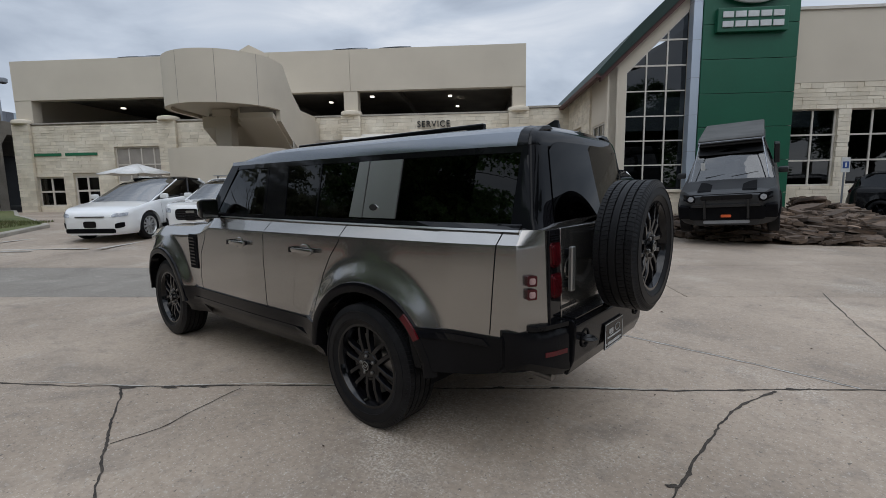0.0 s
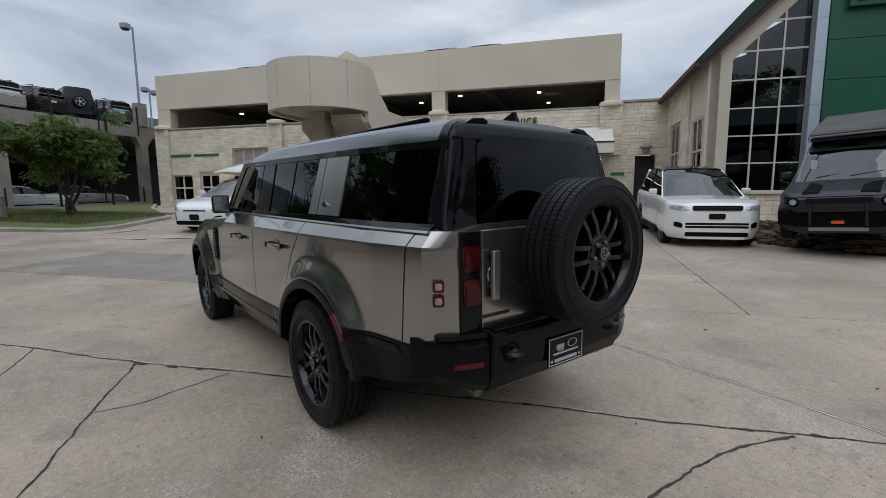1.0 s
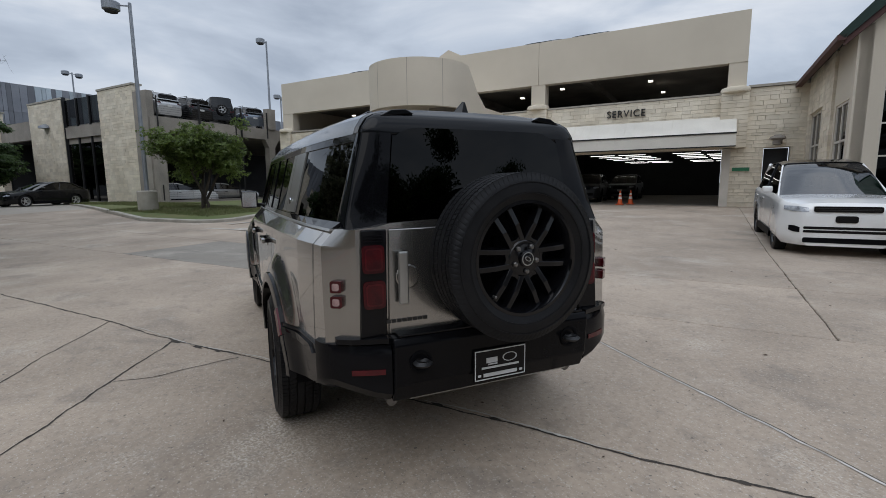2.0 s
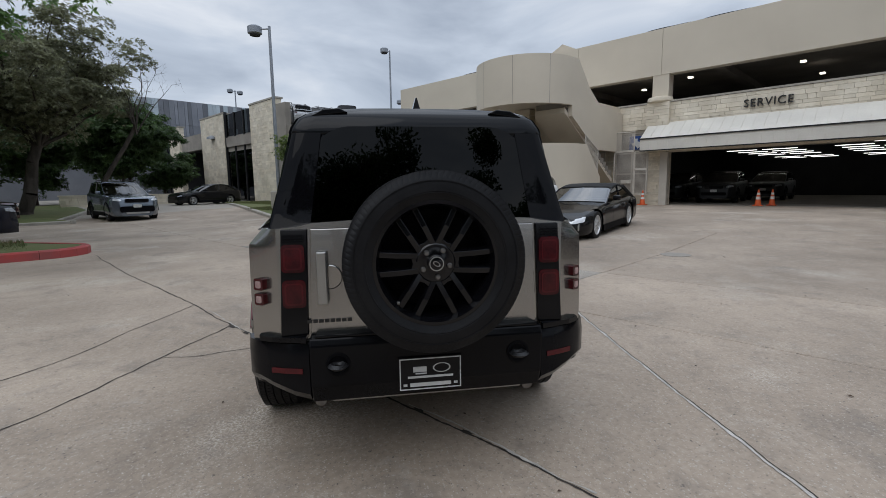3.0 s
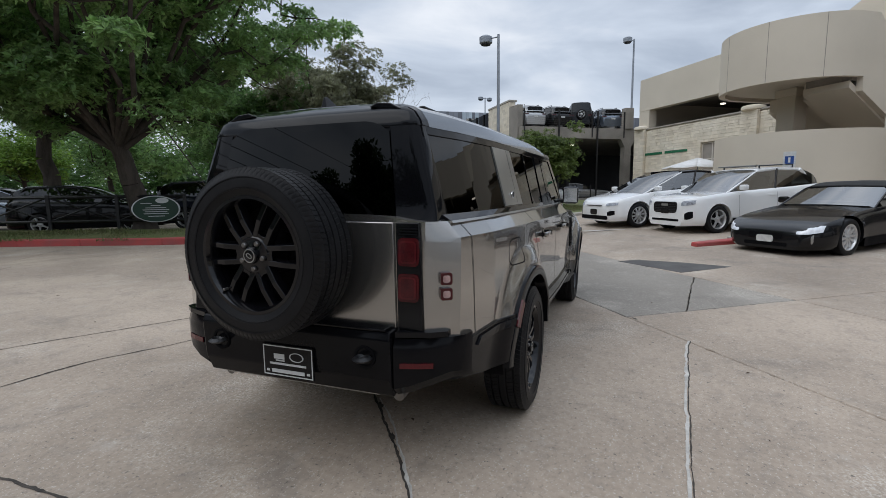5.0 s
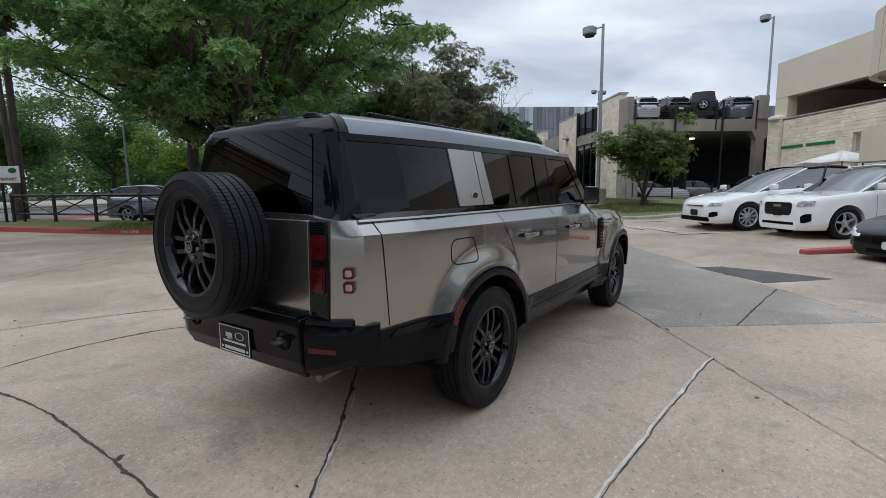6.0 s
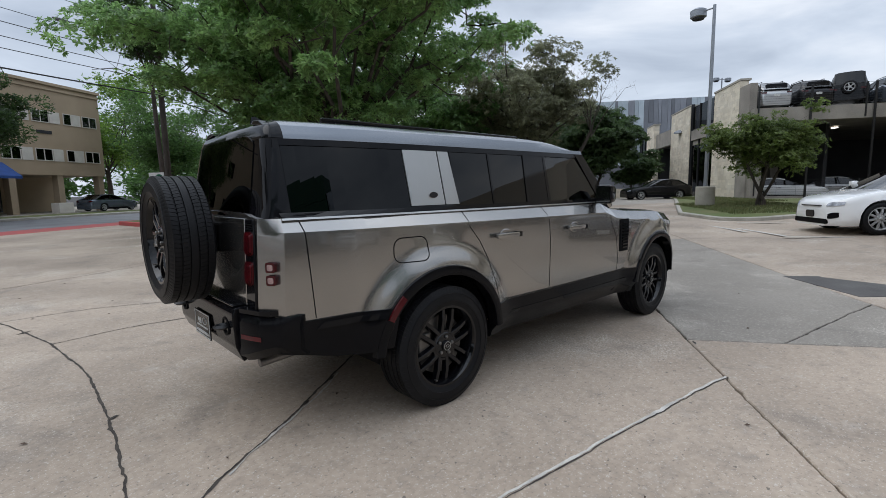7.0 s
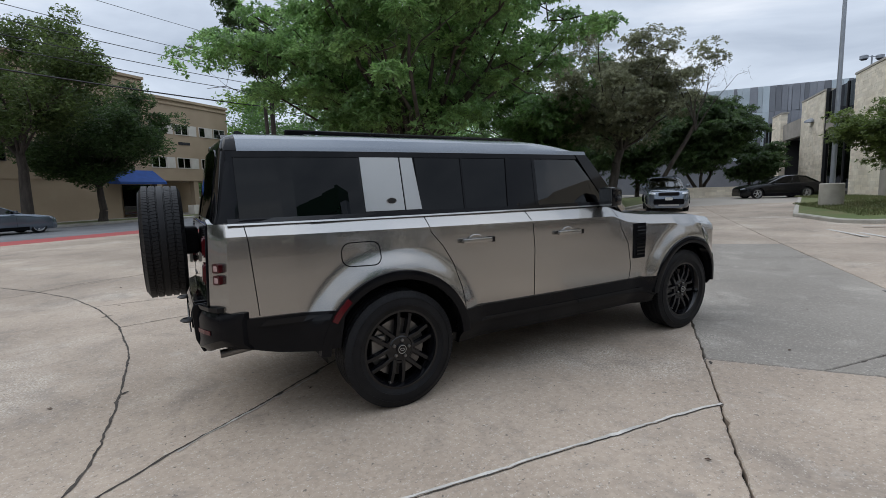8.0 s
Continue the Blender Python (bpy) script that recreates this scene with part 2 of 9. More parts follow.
# ---------------------------------------------------------------- small builders
TH = radians(36.3)                    # the yard's grid: u along the service front, v towards it
GRID = Matrix.Rotation(TH, 4, "Z")


def at(u, v, z=0.0, turn=0.0):
    """A pose on the yard's grid; turn is from the u axis, in degrees."""
    return GRID @ pose(u, v, z, 0, 0, turn)


def box(bm, x0, x1, y0, y1, z0, z1):
    vs = [bm.verts.new((x, y, z)) for z in (z0, z1) for x, y in ((x0, y0), (x1, y0), (x1, y1), (x0, y1))]
    for f in ((3, 2, 1, 0), (4, 5, 6, 7), (0, 1, 5, 4), (1, 2, 6, 5), (2, 3, 7, 6), (3, 0, 4, 7)):
        bm.faces.new([vs[i] for i in f])


def prism(bm, pts, d0, d1, axis="y"):
    """A polygon of 2D points, drawn out along one axis."""
    def put(p, d):
        return {"y": (p[0], d, p[1]), "x": (d, p[0], p[1]), "z": (p[0], p[1], d)}[axis]
    a, b = [bm.verts.new(put(p, d0)) for p in pts], [bm.verts.new(put(p, d1)) for p in pts]
    bm.faces.new(a)
    bm.faces.new(b[::-1])
    for i in range(len(pts)):
        j = (i + 1) % len(pts)
        bm.faces.new((a[j], a[i], b[i], b[j]))
    bmesh.ops.recalc_face_normals(bm, faces=bm.faces)


def tube(bm, p0, p1, r0, r1=None, seg=8, caps=True):
    """A straight round bar, tapered if r1 is given."""
    p0, p1 = Vector(p0), Vector(p1)
    r1 = r0 if r1 is None else r1
    q = (p1 - p0).to_track_quat("Z", "Y")
    rings = []
    for p, r in ((p0, r0), (p1, r1)):
        rings.append([bm.verts.new(p + q @ Vector((r * math.cos(a), r * math.sin(a), 0))) for a in (2 * math.pi * k / seg for k in range(seg))])
    for k in range(seg):
        j = (k + 1) % seg
        bm.faces.new((rings[0][k], rings[0][j], rings[1][j], rings[1][k]))
    if caps:
        bm.faces.new(rings[0][::-1])
        bm.faces.new(rings[1])


def lathe(bm, profile, seg=24, axis="z", centre=(0, 0, 0), closed=False):
    """A turned shape: profile of (radius, height) along the axis."""
    c = Vector(centre)
    rings = []
    for r, h in profile:
        ring = []
        for k in range(seg):
            a = 2 * math.pi * k / seg
            x, y = r * math.cos(a), r * math.sin(a)
            ring.append(bm.verts.new(c + Vector({"z": (x, y, h), "y": (x, h, y), "x": (h, x, y)}[axis])))
        rings.append(ring)
    pairs = list(zip(rings, rings[1:])) + ([(rings[-1], rings[0])] if closed else [])
    for a, b in pairs:
        for k in range(seg):
            j = (k + 1) % seg
            bm.faces.new((a[k], a[j], b[j], b[k]))
    if not closed:
        for ring in (rings[0], rings[-1]):
            bm.faces.new(ring)
    bmesh.ops.recalc_face_normals(bm, faces=bm.faces)


def mesh_of(bm, name, mat, smooth=False, bevel=0.0):
    if bevel:
        bmesh.ops.bevel(bm, geom=list(bm.edges), offset=bevel, segments=2, affect="EDGES", profile=0.5)
    me = bpy.data.meshes.new(name)
    bm.to_mesh(me)
    bm.free()
    if mat:
        me.materials.append(mat)
    if smooth:
        me.shade_smooth()
        me.set_sharp_from_angle(angle=radians(smooth if smooth is not True else 35))
    return me


def part(name, bm, mat, parent=None, label="", smooth=False, bevel=0.0, m=None):
    """Links a bmesh as one mesh object under a thing or a part."""
    ob = new(name, mesh_of(bm, name, mat, smooth, bevel))
    if parent is not None:
        ob.parent = parent
    if m is not None:
        ob.matrix_basis = m
    return tagged(ob, label)


def thing(name, label, category, m=None, group="", kind=""):
    ob = new(name)
    if m is not None:
        ob.matrix_basis = m
    return tagged(ob, label, category, group, kind)


def solid(name, boxes, mat, parent=None, label="", bevel=0.0, m=None, smooth=False):
    bm = bmesh.new()
    for b in boxes:
        box(bm, *b)
    return part(name, bm, mat, parent, label, smooth, bevel, m)


def pipe(bm, pts, r, seg=6):
    """One round bar bent along points."""
    rings = []
    for i, p in enumerate(pts):
        q = (Vector(pts[min(i + 1, len(pts) - 1)]) - Vector(pts[max(i - 1, 0)])).to_track_quat("Z", "Y")
        rings.append([bm.verts.new(Vector(p) + q @ Vector((r * math.cos(2 * math.pi * k / seg), r * math.sin(2 * math.pi * k / seg), 0))) for k in range(seg)])
    for a, b in zip(rings, rings[1:]):
        for k in range(seg):
            bm.faces.new((a[k], a[(k + 1) % seg], b[(k + 1) % seg], b[k]))


def words(name, text, size, depth, mat, parent, m, label="", spacing=1.0, squash=1.0):
    """Raised letters of the built-in font, as a mesh."""
    cu = bpy.data.curves.new(name, "FONT")
    cu.body, cu.size, cu.extrude, cu.space_character = text, size, depth, spacing
    cu.align_x, cu.align_y = "CENTER", "CENTER"
    tmp = bpy.data.objects.new(name + "_tmp", cu)
    scene.collection.objects.link(tmp)
    me = bpy.data.meshes.new_from_object(tmp.evaluated_get(bpy.context.evaluated_depsgraph_get()))
    bpy.data.objects.remove(tmp)
    bpy.data.curves.remove(cu)
    me.materials.clear()
    me.materials.append(mat)
    ob = new(name, me)
    ob.parent = parent
    ob.matrix_basis = m @ Matrix.Diagonal((squash, 1, 1, 1))
    return tagged(ob, label)


def smooth_step(a, b, x):
    t = min(1.0, max(0.0, (x - a) / (b - a)))
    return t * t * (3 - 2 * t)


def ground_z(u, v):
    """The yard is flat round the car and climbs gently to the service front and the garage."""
    return 0.38 * smooth_step(5.0, 19.0, v - 0.35 * (u + 4.0)) if v > 0 or u < -18 else 0.0

# ---------------------------------------------------------------- ground
def ground_sheet():
    """One sheet to the horizon, sunk a little under the slabs and the road."""
    bm = bmesh.new()
    us = [-2500, -600, -200, -120, -80] + [x * 2.0 for x in range(-32, 15)] + [40, 80, 200, 600, 2500]
    vs = [-2500, -600, -200, -100, -70] + [x * 2.0 for x in range(-28, 20)] + [60, 120, 300, 800, 2500]
    grid = [[bm.verts.new((u, v, ground_z(u, v) - 0.05)) for v in vs] for u in us]
    for i in range(len(us) - 1):
        for j in range(len(vs) - 1):
            bm.faces.new((grid[i][j], grid[i + 1][j], grid[i + 1][j + 1], grid[i][j + 1]))
    g = part("ground", bm, M["joint"], label="ground sheet of packed dirt and gravel", m=GRID)
    return tagged(g, category="ground", kind="structure")


ground_sheet()


def wobble(p, amp=0.013):
    """A small sideways offset, the same for both slabs of a joint."""
    q = Vector((p[0] * 1.7, p[1] * 1.7, 0.3))
    q2 = Vector((p[0] * 14.0, p[1] * 14.0, 4.3))
    q3 = Vector((p[0] * 36.0, p[1] * 36.0, 8.1))
    return Vector((p[0] + amp * (noise.noise(q) + 0.55 * noise.noise(q2) + 0.35 * noise.noise(q3)),
                   p[1] + amp * (noise.noise(q + Vector((9, 3, 1))) + 0.55 * noise.noise(q2 + Vector((5, 1, 2))) + 0.35 * noise.noise(q3 + Vector((3, 7, 1))))))


def split(polys, p, q, only=None):
    """Cuts the polygons by the line through p and q, where the line crosses them within the stretch."""
    p, q = Vector(p), Vector(q)
    n = Vector((-(q - p).y, (q - p).x)).normalized()
    out = []
    for poly in polys:
        side = [(Vector(c) - p).dot(n) for c in poly]
        mid = sum((Vector(c) for c in poly), Vector((0, 0))) / len(poly)
        if (only and not only(mid)) or min(side) > -0.05 or max(side) < 0.05:
            out.append(poly)
            continue
        a, b = [], []
        for i in range(len(poly)):
            j = (i + 1) % len(poly)
            c, d = Vector(poly[i]), Vector(poly[j])
            (a if side[i] >= 0 else b).append(c)
            if (side[i] >= 0) != (side[j] >= 0):
                x = c.lerp(d, side[i] / (side[i] - side[j]))
                a.append(x)
                b.append(x)
        out += [a, b]
    return out


def slab_mesh(poly, gap):
    """One cast slab: wavy edges, a worn rim and a skirt into the joint."""
    c = sum((Vector(p) for p in poly), Vector((0, 0))) / len(poly)
    rim = []
    for i in range(len(poly)):
        a, b = Vector(poly[i]), Vector(poly[(i + 1) % len(poly)])
        near = min((a + b).length / 2, a.length, b.length) < 7.0
        steps = max(1, int((b - a).length / (0.025 if near else 0.08)))
        n = Vector(((b - a).y, -(b - a).x)).normalized()
        if n.dot(a - c) < 0:
            n = -n
        for k in range(steps):
            p = a.lerp(b, k / steps)
            w = gap * (0.5 + 0.6 * abs(noise.noise(Vector((p.x * 1.1, p.y * 1.1, 7.0)))) + 2.4 * max(0.0, noise.noise(Vector((p.x * 9.0, p.y * 9.0, 2.0))) - 0.12))
            room = 1.0                                           # narrow tips keep a fine joint
            for c0, c1 in zip(poly, poly[1:] + poly[:1]):
                e = (Vector(c1) - Vector(c0)).normalized()
                if 1e-4 < abs(e.cross((b - a).normalized())) < 0.75:
                    room = min(room, abs(e.cross(p - Vector(c0))))
            rim.append((wobble(p), n, min(w, 0.25 * room), min(1.0, 20 * room)))
    bm = bmesh.new()
    loops = []
    for inset, dz in ((0.0, -0.06), (0.0, -0.007), (0.007, 0.0)):
        loop = []
        for p, n, w, f in rim:
            x = p - n * (w + inset * f)
            uu, vv = (GRID.inverted() @ Vector((x.x, x.y, 0))).xy
            loop.append(bm.verts.new((x.x, x.y, ground_z(uu, vv) + dz)))
        loops.append(loop)
    for a, b in zip(loops, loops[1:]):
        for i in range(len(a)):
            j = (i + 1) % len(a)
            bm.faces.new((a[i], a[j], b[j], b[i]))
    n = len(loops[-1])
    flat2 = [v.co.xy for v in loops[-1]]
    pts, _, tris, back, _, _ = mathutils.geometry.delaunay_2d_cdt(flat2, [(i, (i + 1) % n) for i in range(n)], [list(range(n))], 1, 1e-6)
    made = [loops[-1][b[0]] if b else bm.verts.new((*p, ground_z(*(GRID.inverted() @ Vector((*p, 0))).xy))) for p, b in zip(pts, back)]
    for t in tris:
        if len({made[i] for i in t}) == 3 and not bm.faces.get([made[i] for i in t]):
            bm.faces.new([made[i] for i in t])
    bmesh.ops.recalc_face_normals(bm, faces=bm.faces)
    return bm


def uv_xy(u, v):
    w = GRID @ Vector((u, v, 0))
    return Vector((w.x, w.y))


def pavement():
    yard = thing("pavement", "pale brown cast concrete slabs with dark cracked joints", "pavement", kind="structure")
    whole = [[uv_xy(u, v) for u, v in ((-26, -18), (18, -18), (18, 22.5), (-26, 22.5))]]
    inside = lambda u0, u1, v0, v1: (lambda m: u0 < (GRID.inverted() @ Vector((m.x, m.y, 0))).x < u1 and v0 < (GRID.inverted() @ Vector((m.x, m.y, 0))).y < v1)
    polys = whole
    for v in (-6.6, 2.65, 5.05, 11.5, 17.0, -12.0):       # joints along u
        polys = split(polys, uv_xy(0, v), uv_xy(1, v))
    polys = split(polys, uv_xy(-1.0, 0), uv_xy(-1.0, 1), inside(-30, 30, 2.7, 12))
    polys = split(polys, uv_xy(2.87, 0), uv_xy(2.87, 1), inside(-30, 30, 2.7, 30))
    polys = split(polys, uv_xy(-9.4, 0), uv_xy(-9.4, 1), inside(-30, 30, -20, 30))
    polys = split(polys, uv_xy(-16.5, 0), uv_xy(-16.5, 1))
    polys = split(polys, uv_xy(9.0, 0), uv_xy(9.0, 1))
    polys = split(polys, uv_xy(3.2, -9), uv_xy(3.2, -10), inside(-30, 30, -20, -6.7))
    polys = split(polys, (-2.86, 2.17), (-7.2, 2.9), inside(-12, -1, 2.7, 5))
    for i, poly in enumerate(polys):
        mid = GRID.inverted() @ (sum((Vector((*p, 0)) for p in poly), Vector()) / len(poly))
        grey_pour = -9.4 < mid.x < -1.0 and 2.65 < mid.y < 5.05
        part("slab", slab_mesh(poly, 0.009), M["grey_concrete" if grey_pour else "concrete"], yard)
    # cracks and repaired joints that wander across the slabs
    def strip(name, pts, width, mat, label, seed, ragged=0.6, lift=0.003):
        """A dirt-filled crack along a smooth line through points, uneven in course and width."""
        rnd = random.Random(seed)
        pts = [Vector(p) for p in pts]
        bm = bmesh.new()
        prev, run = None, 0.0
        for k in range(len(pts) - 1):
            p0, p1, p2, p3 = pts[max(k - 1, 0)], pts[k], pts[k + 1], pts[min(k + 2, len(pts) - 1)]
            steps = max(2, int((p2 - p1).length / 0.03))
            for q in range(steps + (k == len(pts) - 2)):
                t = q / steps
                c = 0.5 * (2 * p1 + (p2 - p0) * t + (2 * p0 - 5 * p1 + 4 * p2 - p3) * t * t + (3 * p1 - p0 - 3 * p2 + p3) * t ** 3)
                run += 0.03
                side = Vector((-(p2 - p1).y, (p2 - p1).x)).normalized()
                c = c + side * (0.030 * noise.noise(Vector((run * 1.3, seed, 0))) + 0.012 * noise.noise(Vector((run * 6, seed, 3))) + 0.006 * noise.noise(Vector((run * 19, seed, 5))))
                w = width * (1 + ragged * noise.noise(Vector((run * 4, seed, 9))) + 1.6 * max(0.0, noise.noise(Vector((run * 1.7, seed, 13))) - 0.18)) * rnd.uniform(1 - 0.45 * ragged, 1 + 0.45 * ragged)
                u_, v_ = (GRID.inverted() @ Vector((c.x, c.y, 0))).xy
                z = ground_z(u_, v_) + lift
                shift = side * w * rnd.uniform(-0.3, 0.3) * ragged
                cur = [bm.verts.new((*(c + side * w + shift), z)), bm.verts.new((*(c + shift), z - 0.0012)), bm.verts.new((*(c - side * w + shift), z))]
                if prev:
                    bm.faces.new((prev[0], prev[1], cur[1], cur[0]))
                    bm.faces.new((prev[1], prev[2], cur[2], cur[1]))
                prev = cur
        part(name, bm, M[mat], yard, label)

    wide = [(-8.3, -6.3), (-5.64, -4.45), (-4.22, -3.38), (-2.92, -2.41), (-1.87, -1.68), (-1.1, -1.05), (-0.3, -0.46), (0.27, -0.05), (0.82, 0.38), (1.3, 0.72), (1.95, 1.24), (2.36, 1.56), (4.2, 2.95)]
    bend = [(3.79, -6.94), (3.13, -5.96), (2.52, -4.9), (1.98, -3.33), (1.77, -2.32), (1.645, -1.2), (1.655, -0.17), (1.69, 0.4), (1.75, 0.78), (1.9, 1.17)]
    strip("crack", wide, 0.0075, "crack_fill", "wide joint filled with dark dirt", 1, 0.9)
    strip("crack", bend, 0.0075, "crack_fill", "curved dark crack", 2, 0.9)
    strip("crack", [(-1.88, -1.72), (-1.23, -1.97), (-0.82, -2.1), (-0.02, -2.4), (0.48, -2.66), (1.2, -2.72), (1.82, -2.6)], 0.006, "crack_fill", "dark crack", 3, 0.9)
    strip("crack", [(-2.92, -2.42), (-2.04, -2.65), (-1.08, -2.88), (0.06, -3.5), (0.64, -3.79), (1.29, -4.03), (2.2, -4.05)], 0.005, "crack_fill", "dark crack", 4)
    strip("crack", [(-1.02, -2.02), (-0.98, -1.75), (-1.05, -1.55), (-1.17, -1.16)], 0.004, "crack_fill", "hairline crack", 5)
    strip("crack", [(3.13, -5.96), (2.51, -6.53), (1.76, -6.85), (0.53, -7.48), (-0.75, -8.4), (-2.48, -9.45)], 0.006, "crack_fill", "dark crack", 6)
    strip("crack", [(2.07, 5.06), (2.35, 3.64), (2.54, 2.72), (2.62, 1.85)], 0.005, "crack_fill", "dark crack", 7)
    strip("sealant_strip", [(-1.7, 2.05), (-1.23, 1.98), (-0.14, 1.85), (0.41, 1.79), (1.28, 1.71), (1.96, 1.63), (2.36, 1.57)], 0.0085, "sealant", "pale grey joint sealant", 10, 0.45, 0.004)
    strip("crack", [(-1.7, 2.064), (-1.23, 1.995), (-0.14, 1.866), (0.41, 1.807), (1.28, 1.727), (1.96, 1.646), (2.36, 1.586)], 0.0035, "crack_fill", "dark edge of the sealed joint", 10, 0.9)
    strip("sealant_strip", [(0.25, -0.035), (0.55, 0.20), (0.9, 0.455), (1.3, 0.75)], 0.006, "sealant", "pale grey joint sealant", 1, 0.9, 0.004)
    strip("sealant_strip", [(-2.6, -2.15), (-1.87, -1.655), (-1.1, -1.02), (-0.3, -0.43)], 0.004, "sealant", "pale worn joint edge", 1, 0.9, 0.0035)
    # broken-out spots along the wide joint, packed with dirt
    rnd = random.Random(19)
    for cx, cy, q in ((-1.86, -1.70, 0.055), (-1.60, -1.49, 0.05), (-1.40, -1.33, 0.03), (1.70, 1.03, 0.035), (1.98, 1.27, 0.045), (1.62, -0.4, 0.03), (1.98, -3.3, 0.05), (0.66, 0.27, 0.03), (0.34, 0.02, 0.04), (-0.9, -0.9, 0.03), (-2.33, 1.62, 0.03)):
        bm = bmesh.new()
        ring = []
        for k in range(16):
            a = 2 * math.pi * k / 16
            d = q * rnd.uniform(0.55, 1.1)
            ring.append(bm.verts.new((cx + 1.5 * d * math.cos(a) * 0.806 - 0.5 * d * math.sin(a) * 0.592, cy + 1.5 * d * math.cos(a) * 0.592 + 0.5 * d * math.sin(a) * 0.806, 0.0042)))
        bm.faces.new(ring)
        part("spall", bm, M["crack_fill"], yard, "broken-out spot packed with dirt")
    return yard


pavement()

# ---------------------------------------------------------------- stone walling
def unit_block():
    bm = bmesh.new()
    box(bm, -0.5, 0.5, -0.5, 0.5, -0.5, 0.5)
    bmesh.ops.bevel(bm, geom=[e for e in bm.edges if all(abs(v.co.y + 0.5) < 1e-6 for v in e.verts)], offset=0.035, segments=1, affect="EDGES")
    return mesh_of(bm, "stone", M["stone_piece"])


STONE = unit_block()


def stone_face(parent, u0, u1, z0, z1, v, holes=(), singles=0, course=0.155, turn=None, seed=1, name="walling"):
    """Coursed limestone on a wall face; blocks lie proud of the mortar by uneven amounts.
    The face looks along -v (or along turn). The first blocks are parts of their own, the rest one joined part."""
    rnd = random.Random(seed)
    rest = bmesh.new()
    made = 0
    z = z0
    while z < z1 - 0.04:
        h = min(course * rnd.choice((0.75, 1.0, 1.0, 1.3)), z1 - z)
        if z1 - z - h < 0.07:
            h = z1 - z
        u = u0
        while u < u1 - 0.02:
            w = rnd.uniform(0.22, 0.75)
            if u1 - u - w < 0.2:
                w = u1 - u
            a, b = u, u + w
            for h0, h1, g0, g1 in holes:
                if z + h > g0 + 0.03 and z < g1 - 0.03:
                    if a < h0 < b:
                        b = h0
                    elif h0 <= a < h1:
                        a = min(b, h1)
            proud = rnd.uniform(0.0, 0.014)
            if b - a > 0.05:
                c = ((a + b) / 2, v - proud + 0.06, z + h / 2)
                s = (b - a - 0.009, 0.16, h - 0.008)
                if made < singles:
                    ob = new("stone", STONE)
                    ob.parent = parent
                    ob.matrix_basis = (turn or Matrix()) @ Matrix.LocRotScale(c, None, s)
                    made += 1
                else:
                    box(rest, c[0] - s[0] / 2, c[0] + s[0] / 2, c[1] - s[1] / 2, c[1] + s[1] / 2, c[2] - s[2] / 2, c[2] + s[2] / 2)
            u = u + w if b <= u + w else b
        z += h
    ob = part(name, rest, M["stone"], parent, m=turn)
    return tagged(ob, kind="stuff")


def window_unit(parent, u0, u1, z0, z1, v, cols, rows, frame_mat, glass, bar=0.05, turn=None, label=""):
    """Frame, mullions and one pane for each light; looks along -v."""
    w = thing("window", label, "")
    w.parent = parent
    if turn is not None:
        w.matrix_basis = turn
    bars = [(u0, u1, v - 0.03, v + 0.05, z0, z0 + bar), (u0, u1, v - 0.03, v + 0.05, z1 - bar, z1)]
    for k in range(cols + 1):
        x = u0 + (u1 - u0 - bar) * k / cols
        bars.append((x, x + bar, v - 0.028, v + 0.048, z0 + bar, z1 - bar))
    solid("frame", bars, frame_mat, w)
    mull = []
    for k in range(1, rows):
        z = z0 + (z1 - z0) * k / rows
        for c in range(cols):
            a = u0 + (u1 - u0 - bar) * c / cols + bar
            b = u0 + (u1 - u0 - bar) * (c + 1) / cols
            mull.append((a, b, v - 0.024, v + 0.044, z - bar / 2, z + bar / 2))
    if mull:
        for one in mull:
            solid("mullion", [one], frame_mat, w)
    for c in range(cols):
        for r in range(rows):
            a = u0 + (u1 - u0 - bar) * c / cols + bar
            b = u0 + (u1 - u0 - bar) * (c + 1) / cols
            p = solid("pane", [(a, b, v + 0.008, v + 0.014, z0 + (z1 - z0) * r / rows + 0.02, z0 + (z1 - z0) * (r + 1) / rows - 0.02)], glass, w)
            p.visible_shadow = False
    return w


# ---------------------------------------------------------------- service building with parking decks
FV = 22.0


